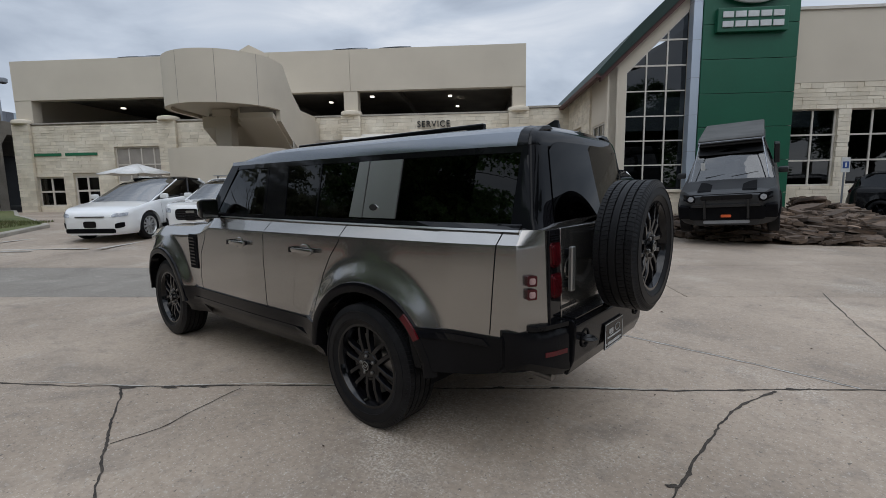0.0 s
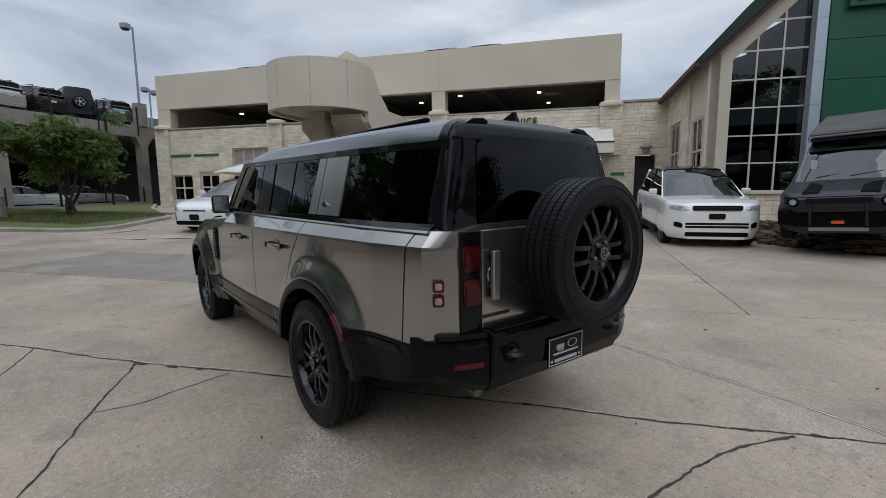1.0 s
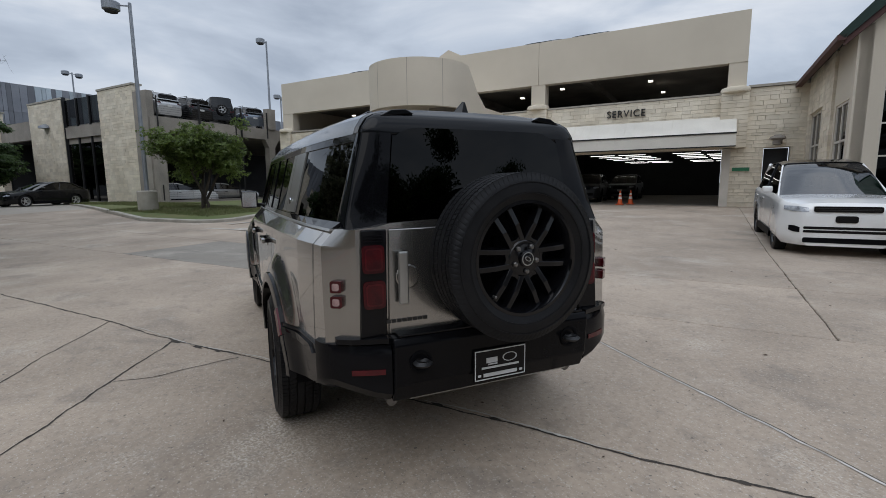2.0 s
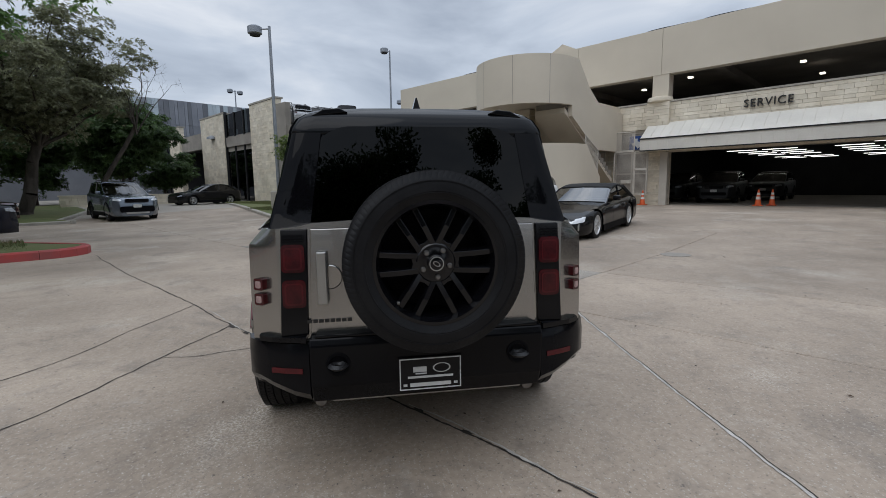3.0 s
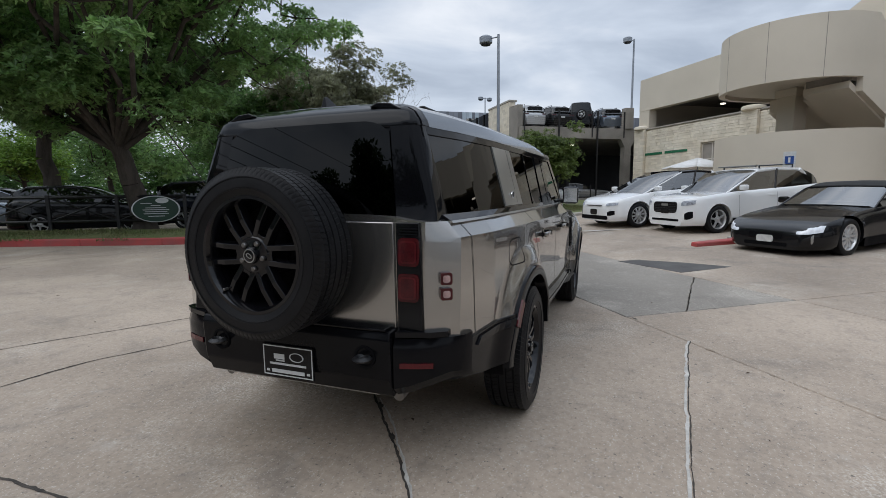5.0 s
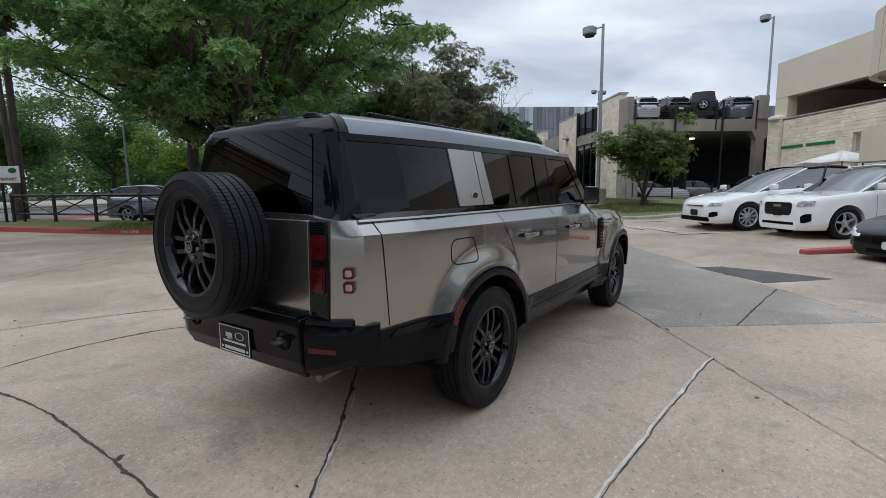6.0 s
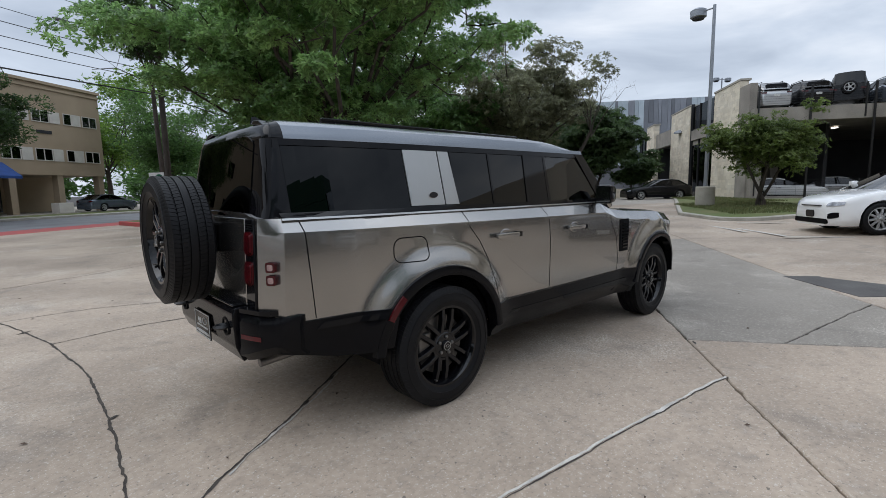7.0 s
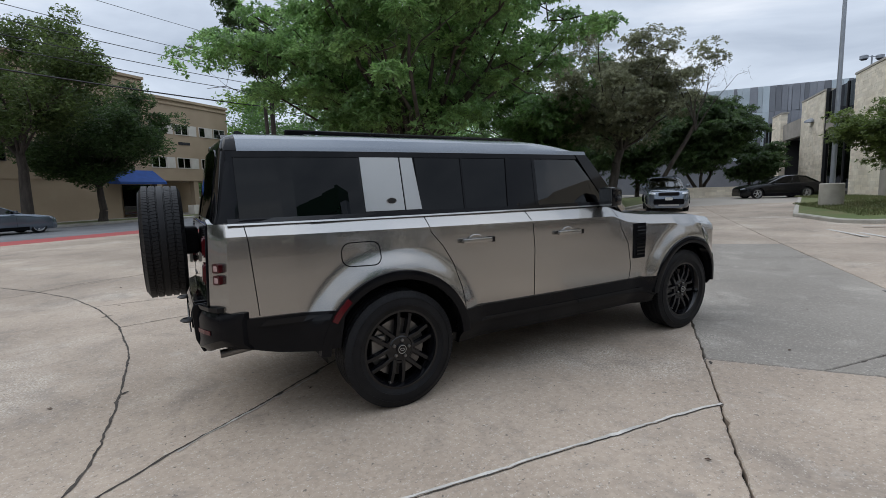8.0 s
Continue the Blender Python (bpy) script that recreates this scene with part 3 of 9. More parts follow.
def service_building():
    b = thing("service_building", "cream stucco and limestone parking building with service entrance", "building", GRID)
    lo = -0.2
    door, pdoor = (-5.9, 2.12, lo, 2.92), (3.66, 4.6, lo, 2.92)
    wins = [(-24.85, -23.2, 0.68, 2.38), (-22.6, -21.1, 0.72, 2.40), (-20.0, -17.0, 2.0, 3.95), (-8.6, -6.85, 0.9, 4.0)]
    # mortar backing wall, in strips round the openings
    edges = sorted({-25.6, 5.1, *[x for h in (door, pdoor, *wins) for x in h[:2]]})
    for a, c in zip(edges, edges[1:]):
        mid = (a + c) / 2
        cuts = [(h[2], h[3]) for h in (door, pdoor, *wins) if h[0] < mid < h[1]]
        z = lo
        for g0, g1 in cuts:
            if g0 > z:
                solid("wall", [(a, c, FV + 0.05, FV + 0.35, z, g0)], M["mortar"], b)
            z = g1
        solid("wall", [(a, c, FV + 0.05, FV + 0.35, z, 5.28 if mid < 2.86 else 5.48)], M["mortar"], b, "mortared limestone wall")
    stone_face(b, -9.0, 5.08, 0.3, 5.27, FV, (door, pdoor, wins[3]), singles=300, seed=3)
    stone_face(b, -25.55, -9.0, 0.2, 5.2, FV, wins[:3], seed=4)
    stone_face(b, 2.95, 5.08, 5.27, 5.46, FV, (), seed=9)
    # stone piers with caps
    for u0, u1 in ((-25.75, -24.75), (-17.2, -16.2), (-6.95, -5.9), (1.95, 3.0)):
        pier = thing("pier", "round-capped limestone pier", "")
        pier.parent = b
        solid("core", [(u0 + 0.05, u1 - 0.05, FV - 0.12, FV + 0.3, 2.95 if u0 > -8 else lo, 5.3)], M["mortar"], pier)
        stone_face(pier, u0, u1, 2.96 if u0 > -8 else 0.2, 5.3, FV - 0.22, (), seed=int(u0 * 7) + 90, name="pier_walling")
        bm = bmesh.new()
        lathe(bm, [(0.42, 5.3), (0.56, 5.33), (0.58, 5.42), (0.54, 5.52), (0.40, 5.56)], 20, centre=((u0 + u1) / 2, FV + 0.05, 0))
        part("cap", bm, M["stone"], pier, smooth=True)
    # concrete coping of the stone, deck edge
    solid("coping", [(-25.6, -6.9, FV - 0.06, FV + 0.4, 5.28, 5.36), (-5.95, 2.0, FV - 0.06, FV + 0.4, 5.28, 5.36), (2.95, 5.05, FV - 0.1, FV + 0.4, 5.48, 5.58)], M["kerb"], b)
    # stucco posts and the parapet band over the open deck
    solid("post", [(-25.6, -24.6, FV, FV + 0.6, 5.36, 6.6)], M["stucco"], b)
    for u0, u1 in ((-6.8, -6.05), (2.16, 2.86)):
        solid("post", [(u0, u1, FV, FV + 0.6, 5.5, 6.6)], M["stucco"], b)
    for u0, u1 in ((-25.6, -15.0), (-15.0, -10.8), (-10.8, -6.42), (-6.42, 2.86)):
        solid("parapet", [(u0 + 0.008, u1 - 0.008, FV - 0.02, FV + 0.5, 6.6, 8.72)], M["stucco"], b)
    solid("parapet_return", [(2.5, 2.85, FV + 0.5, 45, 6.6, 8.72), (2.4, 2.85, FV + 0.6, 45, 5.5, 6.6)], M["stucco"], b)
    solid("end_wall", [(-25.6, -25.25, FV + 0.35, 45, lo, 8.72)], M["stucco"], b)
    solid("roof_deck", [(-25.2, 2.45, FV + 0.5, 45, 7.1, 8.05)], M["garage_concrete"], b)
    solid("upper_deck", [(-25.2, 4.9, FV + 0.35, 45, 4.2, 4.5)], M["garage_concrete"], b)
    # back and inner walls near-black: the unlit hall's shade is in their colour
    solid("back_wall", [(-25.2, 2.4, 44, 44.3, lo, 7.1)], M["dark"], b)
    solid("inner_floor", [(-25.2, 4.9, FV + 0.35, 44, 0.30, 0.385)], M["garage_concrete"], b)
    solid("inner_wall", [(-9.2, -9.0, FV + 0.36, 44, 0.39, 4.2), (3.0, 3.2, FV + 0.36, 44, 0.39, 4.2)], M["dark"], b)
    for u0 in (-20, -12, -4.5):
        solid("deck_beam", [(u0, u0 + 0.4, FV + 0.6, 44, 6.75, 7.1)], M["garage_concrete"], b)
    # two small gable peaks of the stair tower
    for uc, w, z in ((-12.1, 2.2, 9.3), (-13.9, 1.6, 9.2)):
        bm = bmesh.new()
        prism(bm, [(uc - w / 2, 8.4), (uc + w / 2, 8.4), (uc + w / 2, 8.75), (uc, z), (uc - w / 2, 8.75)], FV + 0.51, FV + 2.4)
        part("gable_peak", bm, M["stucco"], b)
    # windows
    for h in wins[:2]:
        window_unit(b, h[0], h[1], h[2], h[3], FV + 0.12, 2, 2, M["white_frame"], M["window_dark"], 0.1)
    window_unit(b, -20.0, -17.0, 2.0, 3.95, FV + 0.12, 4, 2, M["white_frame"], M["screen"], 0.07)
    window_unit(b, -8.6, -6.85, 0.9, 4.0, FV + 0.12, 2, 3, M["white_frame"], M["screen"], 0.07)
    # near-black sheet that paints the shade inside the open doorway
    solid("door_leaf", [(3.7, 4.56, FV + 0.3, FV + 0.34, 0.3, 2.9)], M["dark"], b, "near-black sheet painted as the doorway's shade")
    for u0, u1 in ((-25.0, -23.15), (-22.9, -21.0)):
        solid("sign_bar", [(u0, u1, FV - 0.07, FV - 0.04, 3.53, 3.68)], M["green_sign"], b, "green strip sign")
    solid("door_plate", [(2.55, 3.2, FV - 0.08, FV - 0.045, 1.95, 2.1)], M["green_sign"], b, "small green door sign")
    # lantern over the small door
    lan = thing("wall_lantern", "round grey wall lantern", "")
    lan.parent = b
    solid("bracket", [(3.98, 4.22, FV - 0.35, FV - 0.04, 3.28, 3.36)], M["black_metal"], lan)
    bm = bmesh.new()
    lathe(bm, [(0.06, 2.98), (0.17, 3.02), (0.17, 3.2), (0.30, 3.26), (0.26, 3.34), (0.1, 3.42)], 16, centre=(4.1, FV - 0.36, 0))
    part("shade", bm, M["garage_concrete"], lan, smooth=True)
    # metal-roofed canopy over the vehicle door
    can = thing("canopy", "white standing-seam metal canopy", "")
    can.parent = b
    bm = bmesh.new()
    prism(bm, [(FV - 0.06, 4.33), (FV - 1.15, 3.55), (FV - 1.15, 3.0), (FV - 1.05, 3.0), (FV - 1.05, 3.5), (FV - 0.06, 4.2)], -6.85, 2.58, "x")
    part("skin", bm, M["white_metal"], can)
    for k in range(24):
        u = -6.8 + k * 0.405
        bm = bmesh.new()
        prism(bm, [(FV - 0.06, 4.345), (FV - 1.17, 3.56), (FV - 1.17, 3.53), (FV - 0.06, 4.31)], u - 0.012, u + 0.012, "x")
        part("seam", bm, M["white_metal"], can)
    solid("edge_trim", [(-6.87, 2.6, FV - 1.19, FV - 1.15, 3.5, 3.56)], M["black_metal"], can)
    for u in (-6.85, 2.54):
        bm = bmesh.new()
        prism(bm, [(FV - 0.04, 4.2), (FV - 1.05, 3.5), (FV - 1.05, 3.0), (FV - 0.04, 3.0)], u, u + 0.04, "x")
        part("end_panel", bm, M["white_metal"], can)
    # door jambs, lights of the hall
    for u0, u1 in ((-6.25, -5.9), (2.12, 2.45)):
        solid("jamb", [(u0, u1, FV - 0.14, FV + 0.3, 0.36, 2.92)], M["white_frame"], b)
    for k in range(9):                                           # long rows of strip lights under the hall ceiling
        for u, w in ((-5.5, 1.5), (-3.75, 1.6), (-0.6, 1.5), (1.1, 1.2)):
            if (k + int(u * 3)) % 5:
                solid("strip_light", [(u + 0.12 * k, u + 0.12 * k + w, 25.4 + k * 2.1, 25.45 + k * 2.1, 3.22, 3.25)], M["tube"], b)
    for k in range(24):                                          # seams of the canopy's front
        u = -6.8 + k * 0.405
        solid("valance_seam", [(u - 0.010, u + 0.010, FV - 1.162, FV - 1.15, 3.0, 3.5)], M["white_metal"], can)
    solid("valance_lip", [(-6.86, 2.59, FV - 1.17, FV - 1.04, 2.96, 3.0)], M["black_metal"], can)
    for u, v in ((-21.5, 25), (-5.6, 23.6), (-1.2, 24), (-0.9, 27.5), (-15, 24), (-8.4, 25)):
        solid("deck_lamp", [(u - 0.10, u + 0.10, v - 0.10, v + 0.10, 6.55, 6.62)], M["lamp_lens"], b)
    words("service_letters", "SERVICE", 0.47, 0.04, M["letter"], b, pose(-2.0, FV - 0.09, 4.77, 90), "black raised letters", 1.12, 0.94)
    return b


service_building()


def stair_tower():
    """Rounded stucco landing with a curved parapet on one column, a sloping stair side and a curved low wall."""
    s = thing("stair_tower", "cream stucco outdoor stair with rounded landing", "stairs", GRID)

    def arc_wall(name, cu, cv, r, z0, z1, v_end, thick=0.2, label=""):
        bm = bmesh.new()
        path = [(cu - r, v_end)] + [(cu + r * math.cos(a), cv + r * math.sin(a)) for a in (math.pi + math.pi * k / 28 for k in range(29))] + []
        inner = [(cu - r + thick, v_end)] + [(cu + (r - thick) * math.cos(a), cv + (r - thick) * math.sin(a)) for a in (math.pi + math.pi * k / 28 for k in range(29))] + []
        o0, o1 = [bm.verts.new((*p, z0)) for p in path], [bm.verts.new((*p, z1)) for p in path]
        i0, i1 = [bm.verts.new((*p, z0)) for p in inner], [bm.verts.new((*p, z1)) for p in inner]
        for k in range(len(path) - 1):
            bm.faces.new((o0[k], o0[k + 1], o1[k + 1], o1[k]))
            bm.faces.new((i0[k + 1], i0[k], i1[k], i1[k + 1]))
            bm.faces.new((o1[k], o1[k + 1], i1[k + 1], i1[k]))
            bm.faces.new((o0[k + 1], o0[k], i0[k], i0[k + 1]))
        for k in (0, -1):
            bm.faces.new((o0[k], o1[k], i1[k], i0[k]))
        bmesh.ops.recalc_face_normals(bm, faces=bm.faces)
        return part(name, bm, M["stucco"], s, label, smooth=30)

    arc_wall("parapet", -10.55, 16.8, 2.35, 4.85, 6.84, FV)
    for k in (5, 11, 17, 23):                                    # casting joints
        a = math.pi + math.pi * k / 28
        bm = bmesh.new()
        box(bm, -0.008, 0.008, -0.004, 0.003, 4.86, 6.83)
        part("panel_joint", bm, M["garage_concrete"], s, m=Matrix.Translation((-10.55 + 2.35 * math.cos(a), 16.8 + 2.35 * math.sin(a), 0)) @ Matrix.Rotation(a + math.pi / 2, 4, "Z"))
    arc_wall("low_wall", -10.25, 16.9, 2.68, 0.1, 3.15, 20.5)
    # landing slab
    bm = bmesh.new()
    pts = [(-12.7, FV), *[(-10.55 + 2.15 * math.cos(a), 16.8 + 2.15 * math.sin(a)) for a in (math.pi + math.pi * k / 20 for k in range(21))], (-8.4, FV)]
    prism(bm, pts, 5.0, 5.3, "z")
    part("landing", bm, M["stucco"], s)
    # sloping sides, flights and steps
    for u0, u1 in ((-8.4, -8.2), (-10.1, -9.9)):
        bm = bmesh.new()
        prism(bm, [(16.8, 4.4), (18.03, 3.66), (19.31, 3.06), (21.9, 3.05), (21.9, 4.97), (19.6, 4.97), (18.3, 5.80), (17.3, 6.84), (16.8, 6.84)], u0, u1, "x")
        part("stair_side", bm, M["stucco"], s)
    bm = bmesh.new()
    prism(bm, [(16.9, 3.148), (17.0, 3.148), (18.3, 1.75), (18.35, 0.2), (16.9, 0.2)], -7.77, -7.57, "x")
    part("low_wall_end", bm, M["stucco"], s)
    for k in range(16):
        solid("step", [(-9.9, -8.4, 16.6 + 0.28 * k, 16.95 + 0.28 * k, 4.75 - 0.19 * k, 5.0 - 0.19 * k)], M["garage_concrete"], s)
    for k in range(12):
        solid("step", [(-12.3, -10.2, 18.4 + 0.28 * k, 18.72 + 0.28 * k, 4.9 - 0.19 * k, 5.1 - 0.19 * k)], M["garage_concrete"], s)
    for u0, u1, v0, v1, za, zb in ((-9.9, -8.4, 16.5, 21.3, 4.74, 1.72),):   # smooth undersides of the flights
        bm = bmesh.new()
        prism(bm, [(v0, za), (v1, zb), (v1, zb - 0.22), (v0, za - 0.22)], u0, u1, "x")
        part("soffit", bm, M["stucco"], s)
    bm = bmesh.new()
    box(bm, -11.25, -10.55, 17.0, 17.6, 0.2, 4.7)
    box(bm, -11.32, -10.48, 16.93, 17.67, 4.7, 4.98)
    part("column", bm, M["stucco"], s)
    bm = bmesh.new()
    prism(bm, [(18.0, 4.85), (21.9, 2.4), (21.9, 1.9), (18.0, 4.35)], -12.4, -9.95, "x")
    part("lower_flight", bm, M["stucco"], s)
    # wire gate and rail beside the stair
    gate = thing("gate", "pale steel frame gate with mesh", "")
    gate.parent = s
    panels = (((-8.1, 17.86, 2.49), (-8.1, 19.1, 1.77), (-8.1, 19.1, 3.02), (-8.1, 17.86, 3.63)),
              ((-9.2, 21.3, 0.4), (-8.8, 21.3, 0.4), (-8.8, 21.3, 3.05), (-9.2, 21.3, 3.05)),
              ((-8.3, 21.3, 0.4), (-7.3, 21.3, 0.4), (-7.3, 21.3, 3.0), (-8.3, 21.3, 3.0)),
              ((-8.3, 21.3, 3.05), (-7.3, 21.3, 3.05), (-7.3, 21.3, 3.95), (-8.3, 21.3, 3.95)),
              ((-7.25, 21.3, 0.9), (-6.65, 21.3, 0.9), (-6.65, 21.3, 2.1), (-7.25, 21.3, 2.1)),
              ((-7.25, 21.3, 2.15), (-6.65, 21.3, 2.15), (-6.65, 21.3, 3.0), (-7.25, 21.3, 3.0)))
    for p0, p1, p2, p3 in panels:
        p0, p1, p2, p3 = Vector(p0), Vector(p1), Vector(p2), Vector(p3)
        bm = bmesh.new()
        for p, q in ((p0, p1), (p1, p2), (p2, p3), (p3, p0)):
            tube(bm, p, q, 0.028, seg=6)
        part("gate_frame", bm, M["white_frame"], gate)
        bm = bmesh.new()
        n = max(8, int((p1 - p0).length / 0.05))
        for k in range(1, n):
            tube(bm, p0.lerp(p1, k / n), p3.lerp(p2, k / n), 0.006, seg=3, caps=False)
        m_ = max(8, int((p3 - p0).length / 0.05))
        for k in range(1, m_):
            tube(bm, p0.lerp(p3, k / m_), p1.lerp(p2, k / m_), 0.006, seg=3, caps=False)
        part("wire_mesh", bm, M["white_frame"], gate, "pale welded wire mesh")
    solid("gate_lock", [(-7.9, -7.4, 21.24, 21.29, 1.45, 1.62)], M["white_frame"], gate)
    return s


stair_tower()

# ---------------------------------------------------------------- showroom with gable glazing and green pylon
def showroom():
    b = thing("showroom", "limestone and stucco showroom with gable glazing and green roof", "building", GRID)
    gv, su = 14.9, 5.1
    # side wall along v, facing -u: stone at the back, stucco to the front
    side = Matrix.Translation((su, 22.0, 0)) @ Matrix.Rotation(radians(-90), 4, "Z")   # local x runs along -v, local -y looks to -u
    w1, w2 = (0.5, 3.05, 0.35, 4.09), (4.75, 7.0, 0.35, 3.86)      # along from the back corner
    bm = bmesh.new()
    for a, c, z0, z1 in ((0, 0.5, -0.2, 5.74), (0.5, 3.05, 4.09, 5.74), (3.05, 4.5, -0.2, 5.74), (4.5, 4.75, -0.2, 5.74), (4.75, 7.0, 3.86, 5.74), (7.0, 7.1, -0.2, 5.74)):
        box(bm, a, c, 0.06, 0.34, z0, z1)
    part("side_wall", bm, M["stucco"], b, m=side)
    stone_face(b, 0.0, 4.5, 0.3, 5.66, 0.0, (w1,), turn=side, seed=21)
    for h in (w1, w2):
        window_unit(b, h[0], h[1], h[2], h[3], 0.12, 3, 3, M["white_frame"], M["window_dark"], 0.07, side)
    # gable front
    g0, g1, sill = 5.77, 7.9, 1.22
    bm = bmesh.new()
    prism(bm, [(su, 1.2), (g0, 1.2), (g0, 5.55), (8.0, 7.75), (8.0, 8.55), (su, 5.74)], gv, gv + 0.3)
    part("gable_wall", bm, M["stucco"], b)
    solid("plinth_core", [(su, 8.2, gv + 0.02, gv + 0.3, -0.2, 1.2)], M["mortar"], b)
    stone_face(b, su, 8.2, 0.0, 1.12, gv, (), seed=31)
    solid("sill", [(su + 0.05, 8.15, gv - 0.1, gv + 0.1, 1.13, 1.22)], M["stone"], b)
    slope = (7.75 - 5.55) / (8.0 - g0)
    win = thing("gable_window", "tall gable window with pale mullions", "")
    win.parent = b
    cols = [g0, g0 + 0.72, g0 + 1.45, g1 + 0.05]
    rows = [sill, 2.15, 3.05, 3.95, 4.85, 5.55]
    fr = bmesh.new()
    top = lambda u: 5.55 + (u - g0) * slope
    for u in cols:
        box(fr, u - 0.025, u + 0.025, gv + 0.02, gv + 0.12, sill, top(u))
    for z in rows[:-1]:
        box(fr, g0, g1, gv + 0.025, gv + 0.115, z - 0.022, z + 0.022)
    for z in (5.75, 6.65):
        ua = g0 + max(0, (z - 5.55) / slope)
        box(fr, ua, g1, gv + 0.025, gv + 0.115, z - 0.03, z + 0.03)
    prism(fr, [(g0, 5.48), (g1, top(g1) - 0.07), (g1, top(g1)), (g0, 5.55)], gv + 0.02, gv + 0.12)
    part("frame", fr, M["white_frame"], win)
    for a, c in zip(cols, cols[1:]):
        zs = rows[:-1] + [5.75, 6.65, 9.0]
        for z0, z1 in zip(zs, zs[1:]):
            lo_, hi_ = min(z1, top(a)), min(z1, top(c))
            if min(lo_, hi_) <= z0 and max(lo_, hi_) <= z0 + 0.05:
                continue
            bm = bmesh.new()
            prism(bm, [(a, z0), (c, z0), (c, max(hi_, z0 + 0.01)), (a, max(lo_, z0 + 0.01))], gv + 0.06, gv + 0.066)
            p = part("pane", bm, M["window_dark"], win)
            p.visible_shadow = False
    # roof: green metal with a dark red fascia, eave along v
    bm = bmesh.new()
    prism(bm, [(4.75, 5.36), (8.2, 8.62), (8.2, 9.12), (6.0, 7.02), (4.60, 5.48)], gv - 0.35, 30.0)
    part("roof", bm, M["green_roof"], b, "dark green metal roof")
    bm = bmesh.new()
    prism(bm, [(4.78, 5.2), (8.2, 8.4), (8.2, 8.62), (4.72, 5.36)], gv - 0.28, gv - 0.05)
    part("fascia", bm, M["red_trim"], b, "red-brown timber fascia")
    solid("gutter", [(4.58, 4.78, gv - 0.35, 29.5, 5.32, 5.47)], M["red_trim"], b)
    # metal column and green pylon
    solid("column", [(7.92, 8.22, 14.55, 14.9, 0.0, 9.6)], M["alu"], b, "pale blue metal column")
    for k in range(1, 7):
        solid("column_joint", [(7.915, 8.225, 14.545, 14.9, 1.3 * k, 1.3 * k + 0.012)], M["galv"], b)
    py = thing("pylon", "dark green panelled sign pylon", "")
    py.parent = b
    z = -0.1
    for k in range(9):
        h = 1.18
        for a, c in ((8.24, 11.48),):
            solid("panel", [(a, c, 14.5, 15.6, z + 0.008, z + h - 0.008)], M["green_panel"], py, bevel=0.006)
        z += h
    solid("core", [(8.3, 11.42, 14.56, 15.5, -0.1, 10.5)], M["dark"], py)
    sign = thing("logo_sign", "green sign box with two rows of white bars", "")
    sign.parent = b
    solid("sign_box", [(8.63, 11.0, 14.3, 14.5, 6.66, 7.46)], M["green_panel"], sign, bevel=0.02)
    for row, z in enumerate((7.13, 6.81)):
        for k in range(5):
            u = 8.78 + k * 0.42
            solid("bar", [(u, u + 0.36, 14.25, 14.3, z, z + 0.2)], M["white_letter"], sign, bevel=0.01)
    bm = bmesh.new()
    lathe(bm, [(1.0, 14.38), (1.0, 14.3), (0.92, 14.26)], 32, axis="y")
    part("oval", bm, M["white_letter"], sign, m=pose(9.85, 0, 8.15) @ Matrix.Diagonal((1.1, 1, 0.55, 1)), smooth=True)
    # right wing: stone below, stucco above, tall windows
    ws = [(11.76, 13.4, 1.29, 4.08), (13.85, 15.5, 1.29, 4.08), (15.95, 17.6, 1.29, 4.08), (18.05, 19.7, 1.29, 4.08), (20.15, 21.8, 1.29, 4.08)]
    bm = bmesh.new()
    edges = sorted({11.4, 24.0, *[x for w in ws for x in w[:2]]})
    for a, c in zip(edges, edges[1:]):
        if any(w[0] < (a + c) / 2 < w[1] for w in ws):
            box(bm, a, c, 15.05, 15.35, -0.2, 1.29)
            box(bm, a, c, 15.05, 15.35, 4.08, 5.0)
        else:
            box(bm, a, c, 15.05, 15.35, -0.2, 5.0)
    part("wing_wall", bm, M["mortar"], b)
    stone_face(b, 11.48, 24.0, 0.0, 5.0, 15.0, ws, seed=41)
    solid("wing_parapet", [(11.45, 24.0, 14.96, 15.35, 5.0, 7.5)], M["stucco"], b)
    solid("wing_coping", [(11.45, 24.05, 14.9, 15.4, 7.5, 7.6)], M["white_frame"], b)
    for w in ws:
        window_unit(b, *w, 15.12, 2, 3, M["white_frame"], M["window_dark"], 0.06)
    # the room behind; its near-black back and ceiling have shade in their colour
    solid("showroom_floor", [(5.45, 24, 15.4, 30, 0.3, 0.36)], M["garage_concrete"], b)
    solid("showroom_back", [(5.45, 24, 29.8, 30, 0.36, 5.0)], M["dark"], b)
    solid("showroom_end", [(23.8, 24.0, 15.36, 29.8, 0.36, 7.5)], M["stucco"], b)
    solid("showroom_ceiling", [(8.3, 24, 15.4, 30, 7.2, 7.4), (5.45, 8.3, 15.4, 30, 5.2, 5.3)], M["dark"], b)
    for k in range(6):
        solid("ceiling_lamp", [(6.2 + 2.4 * k, 6.35 + 2.4 * k, 17.2, 17.35, 4.4, 4.46)], M["lamp_lens"], b)
    return b


showroom()


